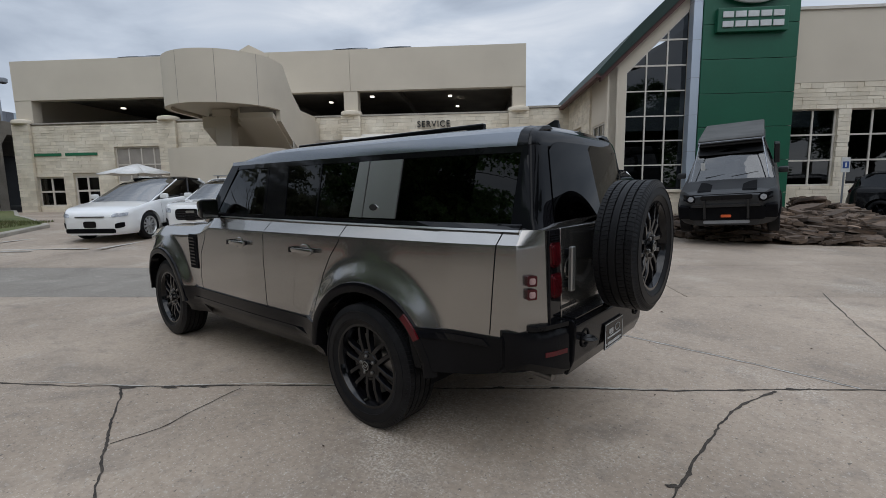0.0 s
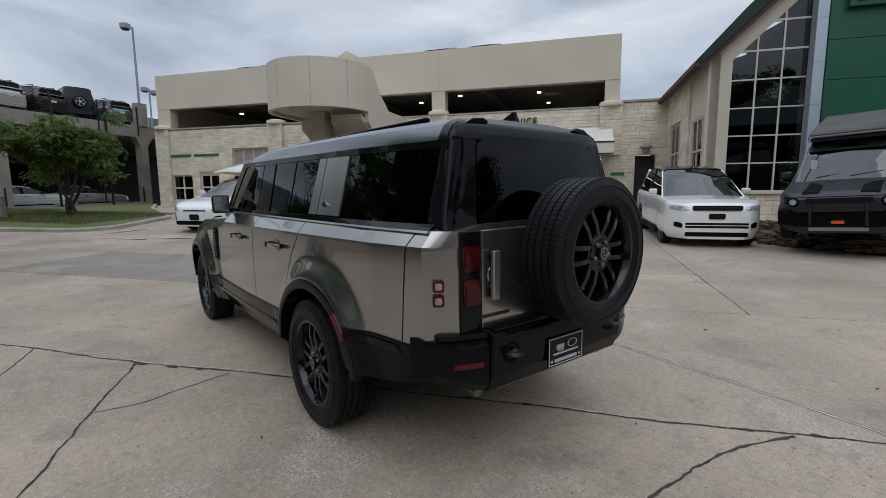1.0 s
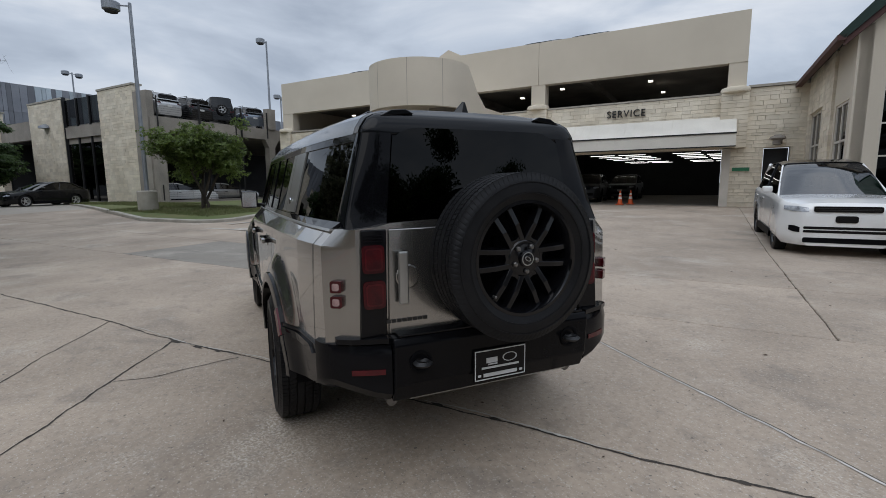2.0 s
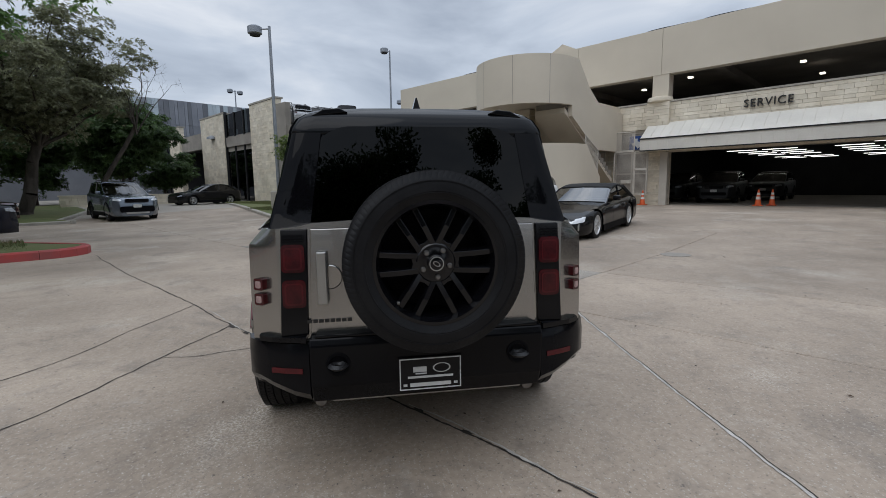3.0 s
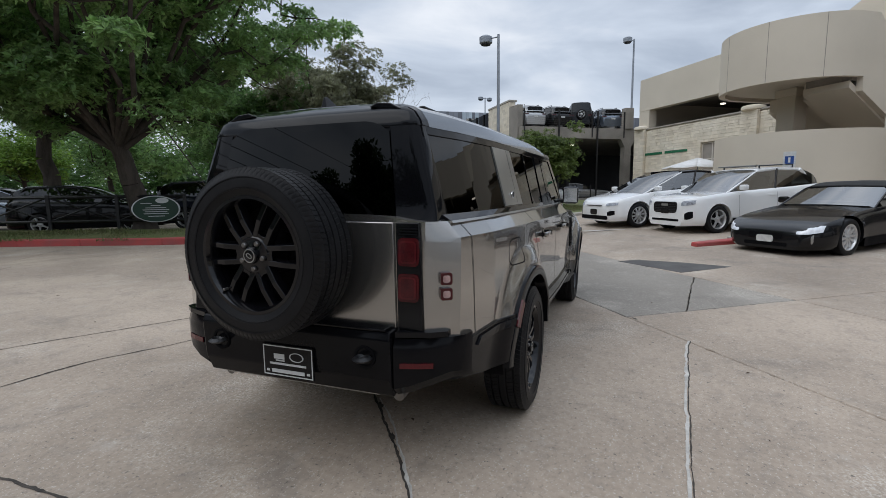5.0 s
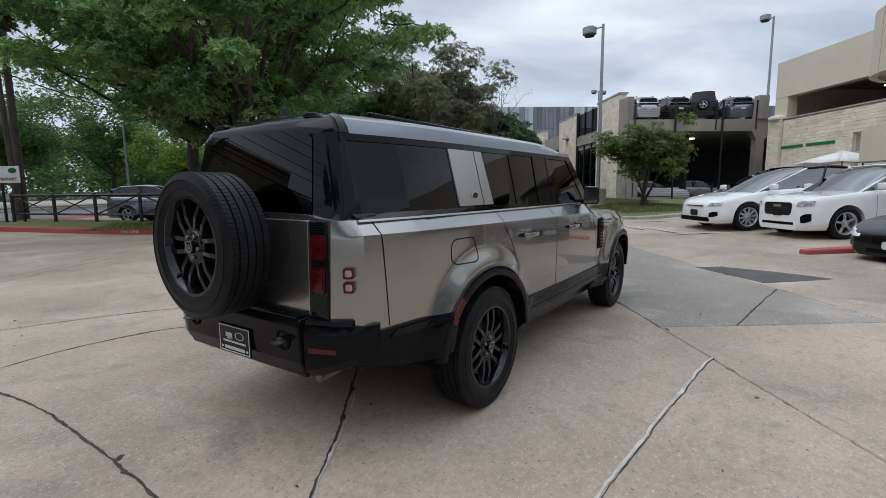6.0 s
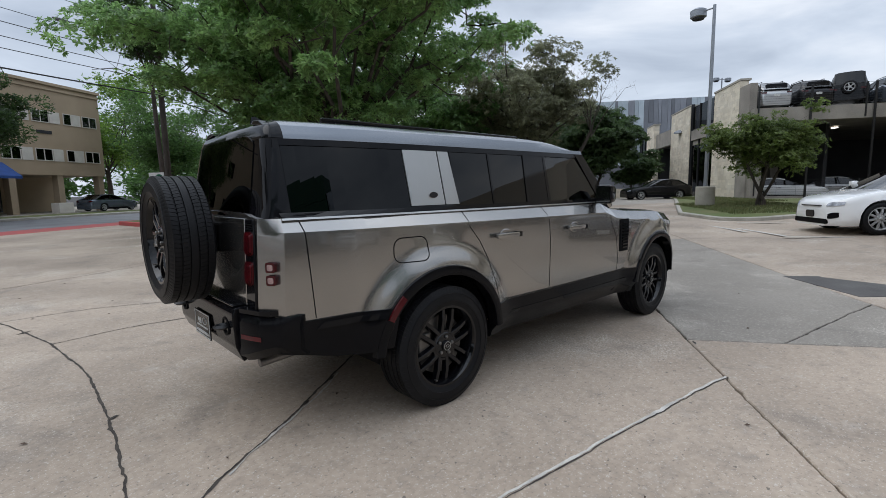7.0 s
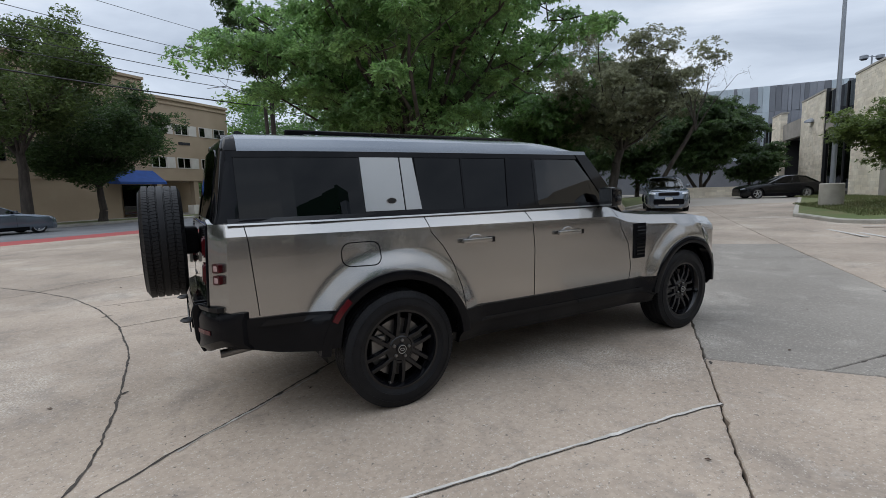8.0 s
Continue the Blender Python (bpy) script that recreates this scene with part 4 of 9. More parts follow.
# ---------------------------------------------------------------- open garage wing, stone towers, striped building
def garage_wing():
    g = thing("parking_garage", "open concrete parking deck with cable railing", "building", GRID)
    u = -28.0
    solid("deck", [(u - 16, u, 14.1, 40, 5.0, 5.78)], M["garage_concrete"], g, "stained concrete deck edge")
    solid("floor", [(u - 16, u - 0.2, 14.1, 40, 0.15, 0.3)], M["garage_concrete"], g)
    # near-black back wall paints the shade deep under the deck
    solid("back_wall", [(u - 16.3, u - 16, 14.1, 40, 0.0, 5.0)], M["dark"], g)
    solid("low_wall", [(u - 0.15, u + 0.05, 14.2, 22.6, 0.1, 0.62)], M["garage_concrete"], g)
    for v in (14.15, 22.7):
        bm = bmesh.new()
        prism(bm, [(v - 0.05, 0.1), (v + 0.5, 0.1), (v + 0.5, 4.4), (v + 0.9, 5.0), (v - 0.4 if v > 20 else v - 0.05, 5.0), (v - 0.05, 4.4)], u - 0.5, u + 0.02, "x")
        part("column", bm, M["garage_concrete"], g)
    solid("column", [(u - 7, u - 6.5, 18, 18.5, 0.3, 5.0)], M["garage_concrete"], g)
    # cable railings: upper deck and ground level
    for z0, n, top in ((5.78, 9, 7.0), (0.62, 7, 1.6)):
        for k in range(4):
            v = 14.3 + k * 2.75
            solid("rail_post", [(u - 0.02, u + 0.05, v - 0.035, v + 0.035, z0 - (0.7 if z0 > 3 else 0), top)], M["black_metal"], g)
        for k in range(n):
            bm = bmesh.new()
            z = z0 + (top - z0) * (k + 0.7) / n
            tube(bm, (u + 0.015, 14.25, z), (u + 0.015, 22.75, z), 0.006, seg=5)
            part("cable", bm, M["black_metal"], g)
    for v in (17.0, 20.2):
        solid("deck_pole", [(u + 0.06, u + 0.14, v - 0.05, v + 0.05, 0.1, 7.0)], M["black_metal"], g)
    for v in (16.5, 20.5):
        solid("deck_lamp", [(u - 4.2, u - 3.8, v - 0.1, v + 0.1, 4.86, 4.93)], M["lamp_lens"], g)
    solid("end_block", [(u - 0.4, u + 0.1, 22.6, 23.3, 5.78, 7.3)], M["garage_concrete"], g)

    t = thing("tower_wall", "limestone entrance towers with dark glazing between", "building", GRID)
    tops = {"a": (-44.9, -39.5), "b": (-34.2, -30.0), "c": (-54.6, -51.3)}
    for key, (u0, u1) in tops.items():
        solid("tower", [(u0 + 0.02, u1 - 0.02, 14.08, 14.5, -0.2, 7.8)], M["mortar"], t)
        stone_face(t, u0, u1, 0.1, 7.78, 14.02, (), seed=len(key) * 50 + ord(key), course=0.19, name="tower_walling")
        right = Matrix.Translation((u1, 14.0, 0)) @ Matrix.Rotation(radians(90), 4, "Z")
        stone_face(t, 0.0, 0.5, 0.1, 7.78, 0.0, (), seed=ord(key), course=0.19, turn=right, name="tower_side_walling")
        solid("cap", [(u0 - 0.05, u1 + 0.1, 13.95, 14.6, 7.8, 7.92)], M["kerb"], t)
    for u0, u1 in ((-39.4, -37.7), (-37.6, -35.9), (-35.8, -34.3)):          # tall panes between the towers
        for z0, z1 in ((0.35, 4.6), (5.9, 7.7)):
            solid("glazing", [(u0, u1, 14.20, 14.215, z0, z1)], M["window_dark"], t)
    solid("glazing_frame", [(-39.5, -39.38, 14.05, 14.3, 0.3, 7.95), (-37.72, -37.6, 14.12, 14.28, 0.3, 7.75), (-35.92, -35.8, 14.12, 14.28, 0.3, 7.75), (-34.32, -34.2, 14.05, 14.3, 0.3, 7.95)], M["black_metal"], t)
    solid("band", [(-39.36, -34.34, 14.24, 14.5, 4.6, 5.9)], M["garage_concrete"], t)
    solid("plinth", [(-39.36, -34.34, 14.1, 14.5, 0.0, 0.34)], M["garage_concrete"], t)
    # unseen near-black wall: shade painted behind the tall panes
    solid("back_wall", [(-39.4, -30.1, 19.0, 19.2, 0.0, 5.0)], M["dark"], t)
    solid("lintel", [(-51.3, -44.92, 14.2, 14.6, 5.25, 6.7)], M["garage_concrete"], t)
    # added near-black sheets: the passage's darkness is in their colour
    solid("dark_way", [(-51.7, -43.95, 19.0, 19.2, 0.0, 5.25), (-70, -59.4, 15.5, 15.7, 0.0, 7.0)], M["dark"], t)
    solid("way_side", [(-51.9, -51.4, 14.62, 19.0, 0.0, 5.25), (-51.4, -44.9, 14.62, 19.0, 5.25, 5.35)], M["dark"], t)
    for k in range(3):
        solid("glazing", [(-59.2 + 1.5 * k, -57.75 + 1.5 * k, 14.2, 14.22, 0.2, 7.3)], M["window_dark"], t)
        solid("glazing_frame", [(-57.75 + 1.5 * k, -57.68 + 1.5 * k, 14.1, 14.28, 0.2, 7.5)], M["black_metal"], t)
    # near-black sheet whose colour puts shade behind these panes
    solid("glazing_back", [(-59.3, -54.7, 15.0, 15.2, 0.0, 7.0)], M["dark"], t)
    solid("flank_block", [(-29.98, -28.5, 14.0, 14.4, 0.0, 7.35)], M["garage_concrete"], t)
    wl_ = thing("wall_lamp", "half-round metal wall lamp", "")
    wl_.parent = t
    bm = bmesh.new()
    lathe(bm, [(0.45, 5.9), (0.42, 6.05), (0.1, 6.2)], 16, centre=(-42.0, 13.9, 0))
    part("hood", bm, M["galv"], wl_, smooth=True)

    s = thing("striped_building", "distant building clad in grey and pale vertical panels", "building", GRID)
    solid("body", [(-75, -60.3, -8, 60, 0, 11.7)], M["panel_dark"], s)
    rnd = random.Random(5)
    v = -8.0
    dark, pale = bmesh.new(), bmesh.new()
    while v < 60:
        w = rnd.uniform(0.35, 0.75)
        for z0, z1 in ((4.0, 6.4), (6.4, 9.2), (9.2, 12.0)):
            bmx = pale if rnd.random() < (0.5 if v < 15 or 20 < v < 31 else 0.10) else dark
            box(bmx, -60.3, -60.2 + rnd.uniform(0, 0.05), v, v + w - 0.03, z0, z1 - 0.02)
        v += w
    tagged(part("dark_cladding", dark, M["panel_dark"], s), kind="stuff")
    tagged(part("pale_cladding", pale, M["panel_pale"], s), kind="stuff")
    return g


garage_wing()


def back_wall():
    """Low dry-stone wall that closes the top of the drive, with a few flat stones along the bed."""
    w = thing("stone_wall", "low pale limestone wall at the top of the drive", "wall", GRID)
    solid("core", [(-36.75, -36.45, 2.2, 10.6, 0.1, 1.08)], M["mortar"], w)
    face = Matrix.Translation((-36.42, 0, 0)) @ Matrix.Rotation(radians(90), 4, "Z")
    stone_face(w, 2.2, 10.6, 0.3, 1.1, 0.0, (), seed=61, course=0.2, turn=face, name="wall_stones")
    solid("coping", [(-36.8, -36.36, 2.15, 10.65, 1.1, 1.18)], M["stone"], w)


back_wall()

# ---------------------------------------------------------------- car materials
M["paint"] = material("grey_metallic_paint", (0.335, 0.322, 0.303), (0.315, 0.303, 0.285), 0.22, 0.92, scale=1.5, fine=900, coat=1.0)
M["gloss_black"] = material("gloss_black", (0.006, 0.006, 0.007), (0.005, 0.005, 0.006), 0.06, 0.0, scale=2, fine=60, spec=0.2)
M["clad"] = material("black_cladding", (0.006, 0.006, 0.007), (0.004, 0.004, 0.005), 0.12, 0.0, scale=3, fine=120, spec=0.13)
M["roof_black"] = material("gloss_black_roof", (0.009, 0.0095, 0.011), (0.007, 0.0075, 0.009), 0.06, 0.0, scale=2, fine=300, spec=0.2)
M["roof_grey"] = material("slate_roof_paint", (0.17, 0.185, 0.205), (0.155, 0.17, 0.19), 0.25, 0.85, scale=2, fine=600, coat=0.5)
M["plastic"] = material("black_plastic", (0.008, 0.008, 0.009), (0.005, 0.005, 0.006), 0.5, 0.0, scale=6, fine=160, bump=0.05, spec=0.03)
M["rubber"] = material("tyre_rubber", (0.013, 0.013, 0.014), (0.007, 0.007, 0.008), 0.45, 0.0, scale=7, fine=90, bump=0.1, spec=0.16)
M["rim"] = material("gloss_black_rim", (0.004, 0.004, 0.005), (0.003, 0.003, 0.004), 0.10, 0.0, scale=4, fine=60, spec=0.4)
M["disc"] = material("brake_steel", (0.22, 0.21, 0.20), (0.14, 0.135, 0.13), 0.4, 0.9, scale=9, fine=90)
M["satin"] = material("satin_silver", (0.40, 0.40, 0.39), (0.37, 0.37, 0.36), 0.30, 0.85, scale=3, fine=300)
M["chrome"] = material("chrome", (0.62, 0.62, 0.61), (0.55, 0.55, 0.54), 0.12, 1.0, scale=6, fine=60)
M["red_lens"] = material("red_lens", (0.060, 0.003, 0.005), (0.034, 0.002, 0.004), 0.15, 0.0, scale=20, fine=160, coat=0.25, spec=0.25)
M["red_edge"] = material("bright_red_lens", (0.080, 0.005, 0.008), (0.055, 0.004, 0.006), 0.18, 0.0, scale=20, fine=160, coat=0.25, spec=0.25)
M["clear_lens"] = material("pale_lens", (0.40, 0.26, 0.25), (0.22, 0.13, 0.13), 0.15, 0.0, scale=20, fine=160, coat=1.0)
M["pillar_dark"] = material("dark_grey_pillar", (0.008, 0.0085, 0.010), (0.006, 0.0065, 0.008), 0.05, 0.0, scale=2, fine=200, spec=0.18)
M["corner_black"] = material("gloss_black_corner", (0.004, 0.004, 0.005), (0.003, 0.003, 0.004), 0.03, 0.0, scale=2, fine=60, spec=0.15)
M["gate_glass"] = glass_material("tailgate_glass", (0.005, 0.0055, 0.006), ior=1.36)
M["privacy"] = glass_material("privacy_glass", (0.006, 0.0065, 0.007), ior=1.45)
M["front_glass"] = glass_material("tinted_glass", (0.14, 0.17, 0.165), ior=1.6)
M["seat"] = material("dark_leather", (0.03, 0.029, 0.028), (0.02, 0.019, 0.018), 0.6, scale=8, fine=90)


def lerp_list(pts, x):
    """Straight-line interpolation through (x, value) pairs in falling x."""
    if x >= pts[0][0]:
        return pts[0][1]
    for (a, va), (b, vb) in zip(pts, pts[1:]):
        if x >= b:
            return va + (vb - va) * (a - x) / (a - b)
    return pts[-1][1]


# ---------------------------------------------------------------- wheels
def wheel_parts(parent, r, w, rim_r, spokes=6, double=True, rim_mat=None, m=None, detail=True, hub_out=0.0, seg=120):
    """Tyre, rim, spokes, cap and nuts round the y axis; the outer face looks to -y."""
    rim_mat = rim_mat or M["rim"]
    wh = new("wheel")
    wh.parent = parent
    if m is not None:
        wh.matrix_basis = m
    h = w / 2
    bm = bmesh.new()
    prof = [(rim_r, -h * 0.72), (rim_r + 0.010, -h * 0.88), (rim_r + 0.016, -h * 0.90), (rim_r + (r - rim_r) * 0.35, -h * 1.02), (rim_r + (r - rim_r) * 0.66, -h * 1.0), (rim_r + (r - rim_r) * 0.70, -h * 0.985), (r - 0.022, -h * 0.93), (r - 0.006, -h * 0.84)]
    tread = []
    for a, b in ((-0.84, -0.56), (-0.50, -0.20), (-0.15, 0.15), (0.20, 0.50), (0.56, 0.84)):
        tread += [(r - 0.009, h * a), (r, h * (a + 0.012)), (r, h * (b - 0.012)), (r - 0.009, h * b)] if detail else [(r, h * a), (r, h * b)]
    prof = prof + tread[1:-1] + [(p[0], -p[1]) for p in prof[::-1]]
    if detail:                                                   # ribs cut into blocks by narrow sipes
        lugs = 96
        turns = [2 * math.pi * (k + f) / lugs for k in range(lugs) for f in (0.0, 0.86, 0.89, 0.97)]
        rings = []
        for i, a in enumerate(turns):
            ring = []
            for rr, y in prof:
                if i % 4 >= 2 and rr > r - 0.012 and abs(y) > h * 0.18:
                    rr -= 0.0032
                elif i % 4 >= 2 and r - 0.03 < rr <= r - 0.012:
                    rr -= 0.0022
                skew = 0.05 * math.sin(3.0 * y / h) if rr > r - 0.03 else 0.0
                ring.append(bm.verts.new((rr * math.cos(a + skew), y, rr * math.sin(a + skew))))
            rings.append(ring)
        for q0, q1 in zip(rings, rings[1:] + rings[:1]):
            for k in range(len(prof)):
                j = (k + 1) % len(prof)
                bm.faces.new((q0[k], q0[j], q1[j], q1[k]))
        bmesh.ops.recalc_face_normals(bm, faces=bm.faces)
    else:
        lathe(bm, prof, seg, axis="y", closed=True)
    part("tyre", bm, M["rubber"], wh, "black rubber tyre", smooth=28)
    o = -h * 0.72
    if detail:                                                   # raised bands of the side wall
        for rr0, rr1 in ((0.30, 0.33), (0.66, 0.69)):
            bm = bmesh.new()
            ra, rb = rim_r + (r - rim_r) * rr0, rim_r + (r - rim_r) * rr1
            lathe(bm, [(ra, -h * 0.99), (ra, -h * 1.022), (rb, -h * 1.022), (rb, -h * 0.97)], 96, axis="y", closed=True)
            part("side_wall_band", bm, M["rubber"], wh, smooth=30)
    bm = bmesh.new()
    lathe(bm, [(rim_r + 0.012, o - 0.012), (rim_r + 0.010, o - 0.02), (rim_r - 0.004, o - 0.020), (rim_r - 0.012, o - 0.006), (rim_r - 0.024, o + 0.03), (rim_r - 0.034, h * 0.6), (rim_r + 0.004, h * 0.66), (rim_r + 0.012, h * 0.6)], seg // 2 if not detail else 72, axis="y", closed=True)
    part("rim", bm, rim_mat, wh, smooth=40)
    # added black disc that stands for the shade behind the spokes
    bm = bmesh.new()
    lathe(bm, [(rim_r - 0.02, h * 0.45), (rim_r - 0.02, h * 0.5)], 28, axis="y")
    part("inner_shield", bm, M["plastic"], wh)
    bm = bmesh.new()
    f0, f1 = o - 0.004 - hub_out, o + 0.034

    def bar(a, off_a, off_b, ra, rb, top_w, base_w, dip):
        """One tapered spoke bar with a narrow face and sloping flanks."""
        ca, sa = math.cos(a), math.sin(a)
        rows = []
        for rr, off, yy in ((ra, off_a, f0 + 0.010), ((ra + rb) / 2, (off_a + off_b) / 2, f0), (rb, off_b, f0 + dip)):
            row = [(rr * ca - (off + e) * sa, y2, rr * sa + (off + e) * ca) for e, y2 in ((-base_w, f1), (-top_w, yy), (top_w, yy), (base_w, f1))]
            rows.append([bm.verts.new(q) for q in row])
        for q0, q1 in zip(rows, rows[1:]):
            for k in range(4):
                bm.faces.new((q0[k], q0[(k + 1) % 4], q1[(k + 1) % 4], q1[k]))
        bm.faces.new(rows[0])
        bm.faces.new(rows[-1][::-1])

    for k in range(spokes):
        a = 2 * math.pi * (k + 0.5) / spokes
        if double:
            for side in (-1, 1):
                bar(a, 0.125 * rim_r * side, 0.165 * rim_r * side, 0.27 * rim_r, rim_r - 0.006, 0.046 * rim_r, 0.082 * rim_r, 0.010)
            ca, sa = math.cos(a), math.sin(a)                    # web that joins the pair near the hub
            prism(bm, [(q * rim_r * ca - o_ * rim_r * sa, q * rim_r * sa + o_ * rim_r * ca) for q, o_ in ((0.20, -0.12), (0.44, -0.155), (0.40, -0.07), (0.385, 0.0), (0.40, 0.07), (0.44, 0.155), (0.20, 0.12))], f0 + 0.011, f1)
        else:
            bar(a, 0.0, 0.0, 0.2 * rim_r, rim_r - 0.004, 0.07 * rim_r, 0.11 * rim_r, 0.008)
    bmesh.ops.recalc_face_normals(bm, faces=bm.faces)
    part("spoke_set", bm, rim_mat, wh, "forged spokes", bevel=0.002 if detail else 0)
    bm = bmesh.new()
    lathe(bm, [(0.34 * rim_r, f1), (0.34 * rim_r, f0 + 0.012), (0.31 * rim_r, f0 + 0.006), (0.060, f0 + 0.006), (0.036, f0 + 0.002), (0.034, f0 - 0.012), (0.030, f0 - 0.015), (0.006, f0 - 0.016)], 36, axis="y")
    part("hub", bm, rim_mat, wh, smooth=35)
    if detail:
        for k in range(5):
            a = math.pi / 2 + 2 * math.pi * k / 5
            bm = bmesh.new()
            lathe(bm, [(0.0115, f0 + 0.016), (0.0115, f0 - 0.004), (0.0085, f0 - 0.008), (0.004, f0 - 0.009)], 8, axis="y", centre=(0.056 * math.cos(a), 0, 0.056 * math.sin(a)))
            part("wheel_nut", bm, M["disc"], wh, smooth=30)
        bm = bmesh.new()
        lathe(bm, [(0.029, f0 - 0.0145), (0.029, f0 - 0.0175), (0.025, f0 - 0.0178), (0.025, f0 - 0.0148)], 28, axis="y", closed=True)
        part("cap_ring", bm, M["satin"], wh)
        bm = bmesh.new()
        lathe(bm, [(0.016, -0.0155), (0.016, -0.0185), (0.012, -0.0185), (0.012, -0.0155)], 24, axis="y", closed=True)
        part("cap_oval", bm, M["satin"], wh, m=Matrix.Translation((0, f0, 0)) @ Matrix.Diagonal((1, 1, 0.55, 1)))
        bm = bmesh.new()
        lathe(bm, [(0.006, f0 + 0.01), (0.006, f0 - 0.012), (0.003, f0 - 0.014)], 8, axis="y", centre=(rim_r * 0.90 * math.cos(4.45), 0, rim_r * 0.90 * math.sin(4.45)))
        part("valve", bm, M["disc"], wh)
    return wh


# ---------------------------------------------------------------- the long grey off-roader
WX = [(1.072, 0.655), (0.985, 0.788), (0.6, 0.845), (0.0, 0.885), (-0.6, 0.912), (-1.4, 0.938), (-2.5, 0.94),
      (-3.3, 0.925), (-3.62, 0.87), (-3.8, 0.76), (-3.87, 0.62)]
AXLES, HUB_Z = (0.0, -3.022), 0.385


def belt_z(x):
    return 1.245 + 0.010 * x if x > -2.0 else lerp_list([(-2.0, 1.225), (-2.2, 1.165), (-2.5, 1.135), (-3.2, 1.105), (-3.6, 1.055), (-3.8, 0.97), (-3.87, 0.80)], x)


def flare(x, z):
    """How far the painted wheel arches swell out."""
    out = 0.0
    for a in AXLES:
        d = math.hypot(x - a, z - HUB_Z)
        out = max(out, 0.060 * (1 - smooth_step(0.50, 0.68, d)))
    return out


def side_y(x, z):
    """Half the width of the body at a place along it and a height."""
    w, b = lerp_list(WX, x), belt_z(x)
    if z >= b:
        w -= 0.030 * smooth_step(0.1, 0.95, x)
        top = w - 0.178
        return (w - 0.070) + (top - (w - 0.070)) * (z - b) / (1.665 - b)
    k = 1 - max(0.0, min(1.0, (x - 0.985) / 0.087))           # the shoulder runs out over the rear corner
    sec = [(b, w - 0.068 * k), (b - 0.010, w - 0.064 * k), (b - 0.080, w - 0.003 * k), (b - 0.10, w - 0.001), (0.95, w), (0.62, w - 0.004), (0.44, w - 0.02), (0.36, w - 0.09)]
    return lerp_list(sec, z) + flare(x, z) * (1 if z < b - 0.08 else 0)


def rear_x(z):
    return 1.072 - 0.05 * max(0.0, z - 0.8) if z < 1.25 else 1.04 - 0.19 * (z - 1.25)


def lower_body(car):
    """Lofted shell from bumper to bumper, up to the belt; the wheel wells are cut out."""
    bm = bmesh.new()
    xs = [1.072, 1.058, 1.034, 1.010, 0.985, 0.955] + [0.93 - 0.022 * k for k in range(207)] + [-3.70, -3.76, -3.80, -3.84, -3.87]
    rings = []
    for x in xs:
        b = belt_z(x)
        zs = [0.45 + 0.0246 * k for k in range(25)] + [b - 0.10, b - 0.080, b - 0.010, b]
        zs = [min(z, b - 0.11 + 0.002 * i) if i < 25 else z for i, z in enumerate(zs)]
        low = 0.45 + 0.03 * smooth_step(0.30, 0.42, x) + 0.10 * smooth_step(0.55, 1.0, x)
        zs = [max(z, low + 0.0005 * i) for i, z in enumerate(zs)]
        half = [(side_y(x, z), z) for z in zs]
        cabin = -2.0 < x < 0.99
        if cabin:
            half += [(half[-1][0] - 0.045, b), (half[-1][0] - 0.05, 1.02), (0.0, 1.02)]
        else:
            half += [(half[-1][0] * 0.9, b + 0.012), (half[-1][0] * 0.55, b + 0.022), (0.0, b + 0.026)]
        half = [(0.0, low)] + half
        ring = []
        for y, z in half:
            xx = x - (0.05 * max(0.0, z - 0.8)) * smooth_step(0.7, 1.06, x)
            ring.append((xx, y, z))
        rings.append([bm.verts.new(p) for p in ring] + [bm.verts.new((p[0], -p[1], p[2])) for p in ring[-2:0:-1]])
    n = len(rings[0])
    for a, c in zip(rings, rings[1:]):
        for k in range(n):
            j = (k + 1) % n
            bm.faces.new((a[k], a[j], c[j], c[k]))
    bm.faces.new(rings[0][::-1])
    bm.faces.new(rings[-1])
    bmesh.ops.recalc_face_normals(bm, faces=bm.faces)
    # the wheel wells: the lips round them cover the rim of the hole
    gone = [f for f in bm.faces if any(min(math.hypot(v.co.x - a, v.co.z - HUB_Z) for a in AXLES) < 0.478 and abs(v.co.y) > 0.5 for v in f.verts)]
    bmesh.ops.delete(bm, geom=gone, context="FACES")
    body = part("body", bm, M["paint"], car, "grey metallic painted body")
    me = body.data
    me.shade_smooth()
    me.set_sharp_from_angle(angle=radians(21))
    return body


def side_sheet(x0b, x1b, x0t, x1t, z0, z1, s, off=0.0, thick=0.015, nx=10, nz=6, depth_fn=side_y):
    """A solid sheet that follows the body side between two heights; its ends may slant."""
    bm = bmesh.new()
    outer, inner = [], []
    for i in range(nx + 1):
        co, ci = [], []
        for j in range(nz + 1):
            t = j / nz
            z = z0 + (z1 - z0) * t
            xa, xb = x0b + (x0t - x0b) * t, x1b + (x1t - x1b) * t
            x = xa + (xb - xa) * i / nx
            y = depth_fn(x, z) + off
            co.append(bm.verts.new((x, s * y, z)))
            ci.append(bm.verts.new((x, s * (y - thick), z)))
        outer.append(co)
        inner.append(ci)
    for i in range(nx):
        for j in range(nz):
            bm.faces.new((outer[i][j], outer[i + 1][j], outer[i + 1][j + 1], outer[i][j + 1]))
            bm.faces.new((inner[i][j + 1], inner[i + 1][j + 1], inner[i + 1][j], inner[i][j]))
    for i in range(nx):
        for j in (0, nz):
            bm.faces.new((outer[i][j], outer[i + 1][j], inner[i + 1][j], inner[i][j]))
    for j in range(nz):
        for i in (0, nx):
            bm.faces.new((outer[i][j], outer[i][j + 1], inner[i][j + 1], inner[i][j]))
    bmesh.ops.recalc_face_normals(bm, faces=bm.faces)
    return bm


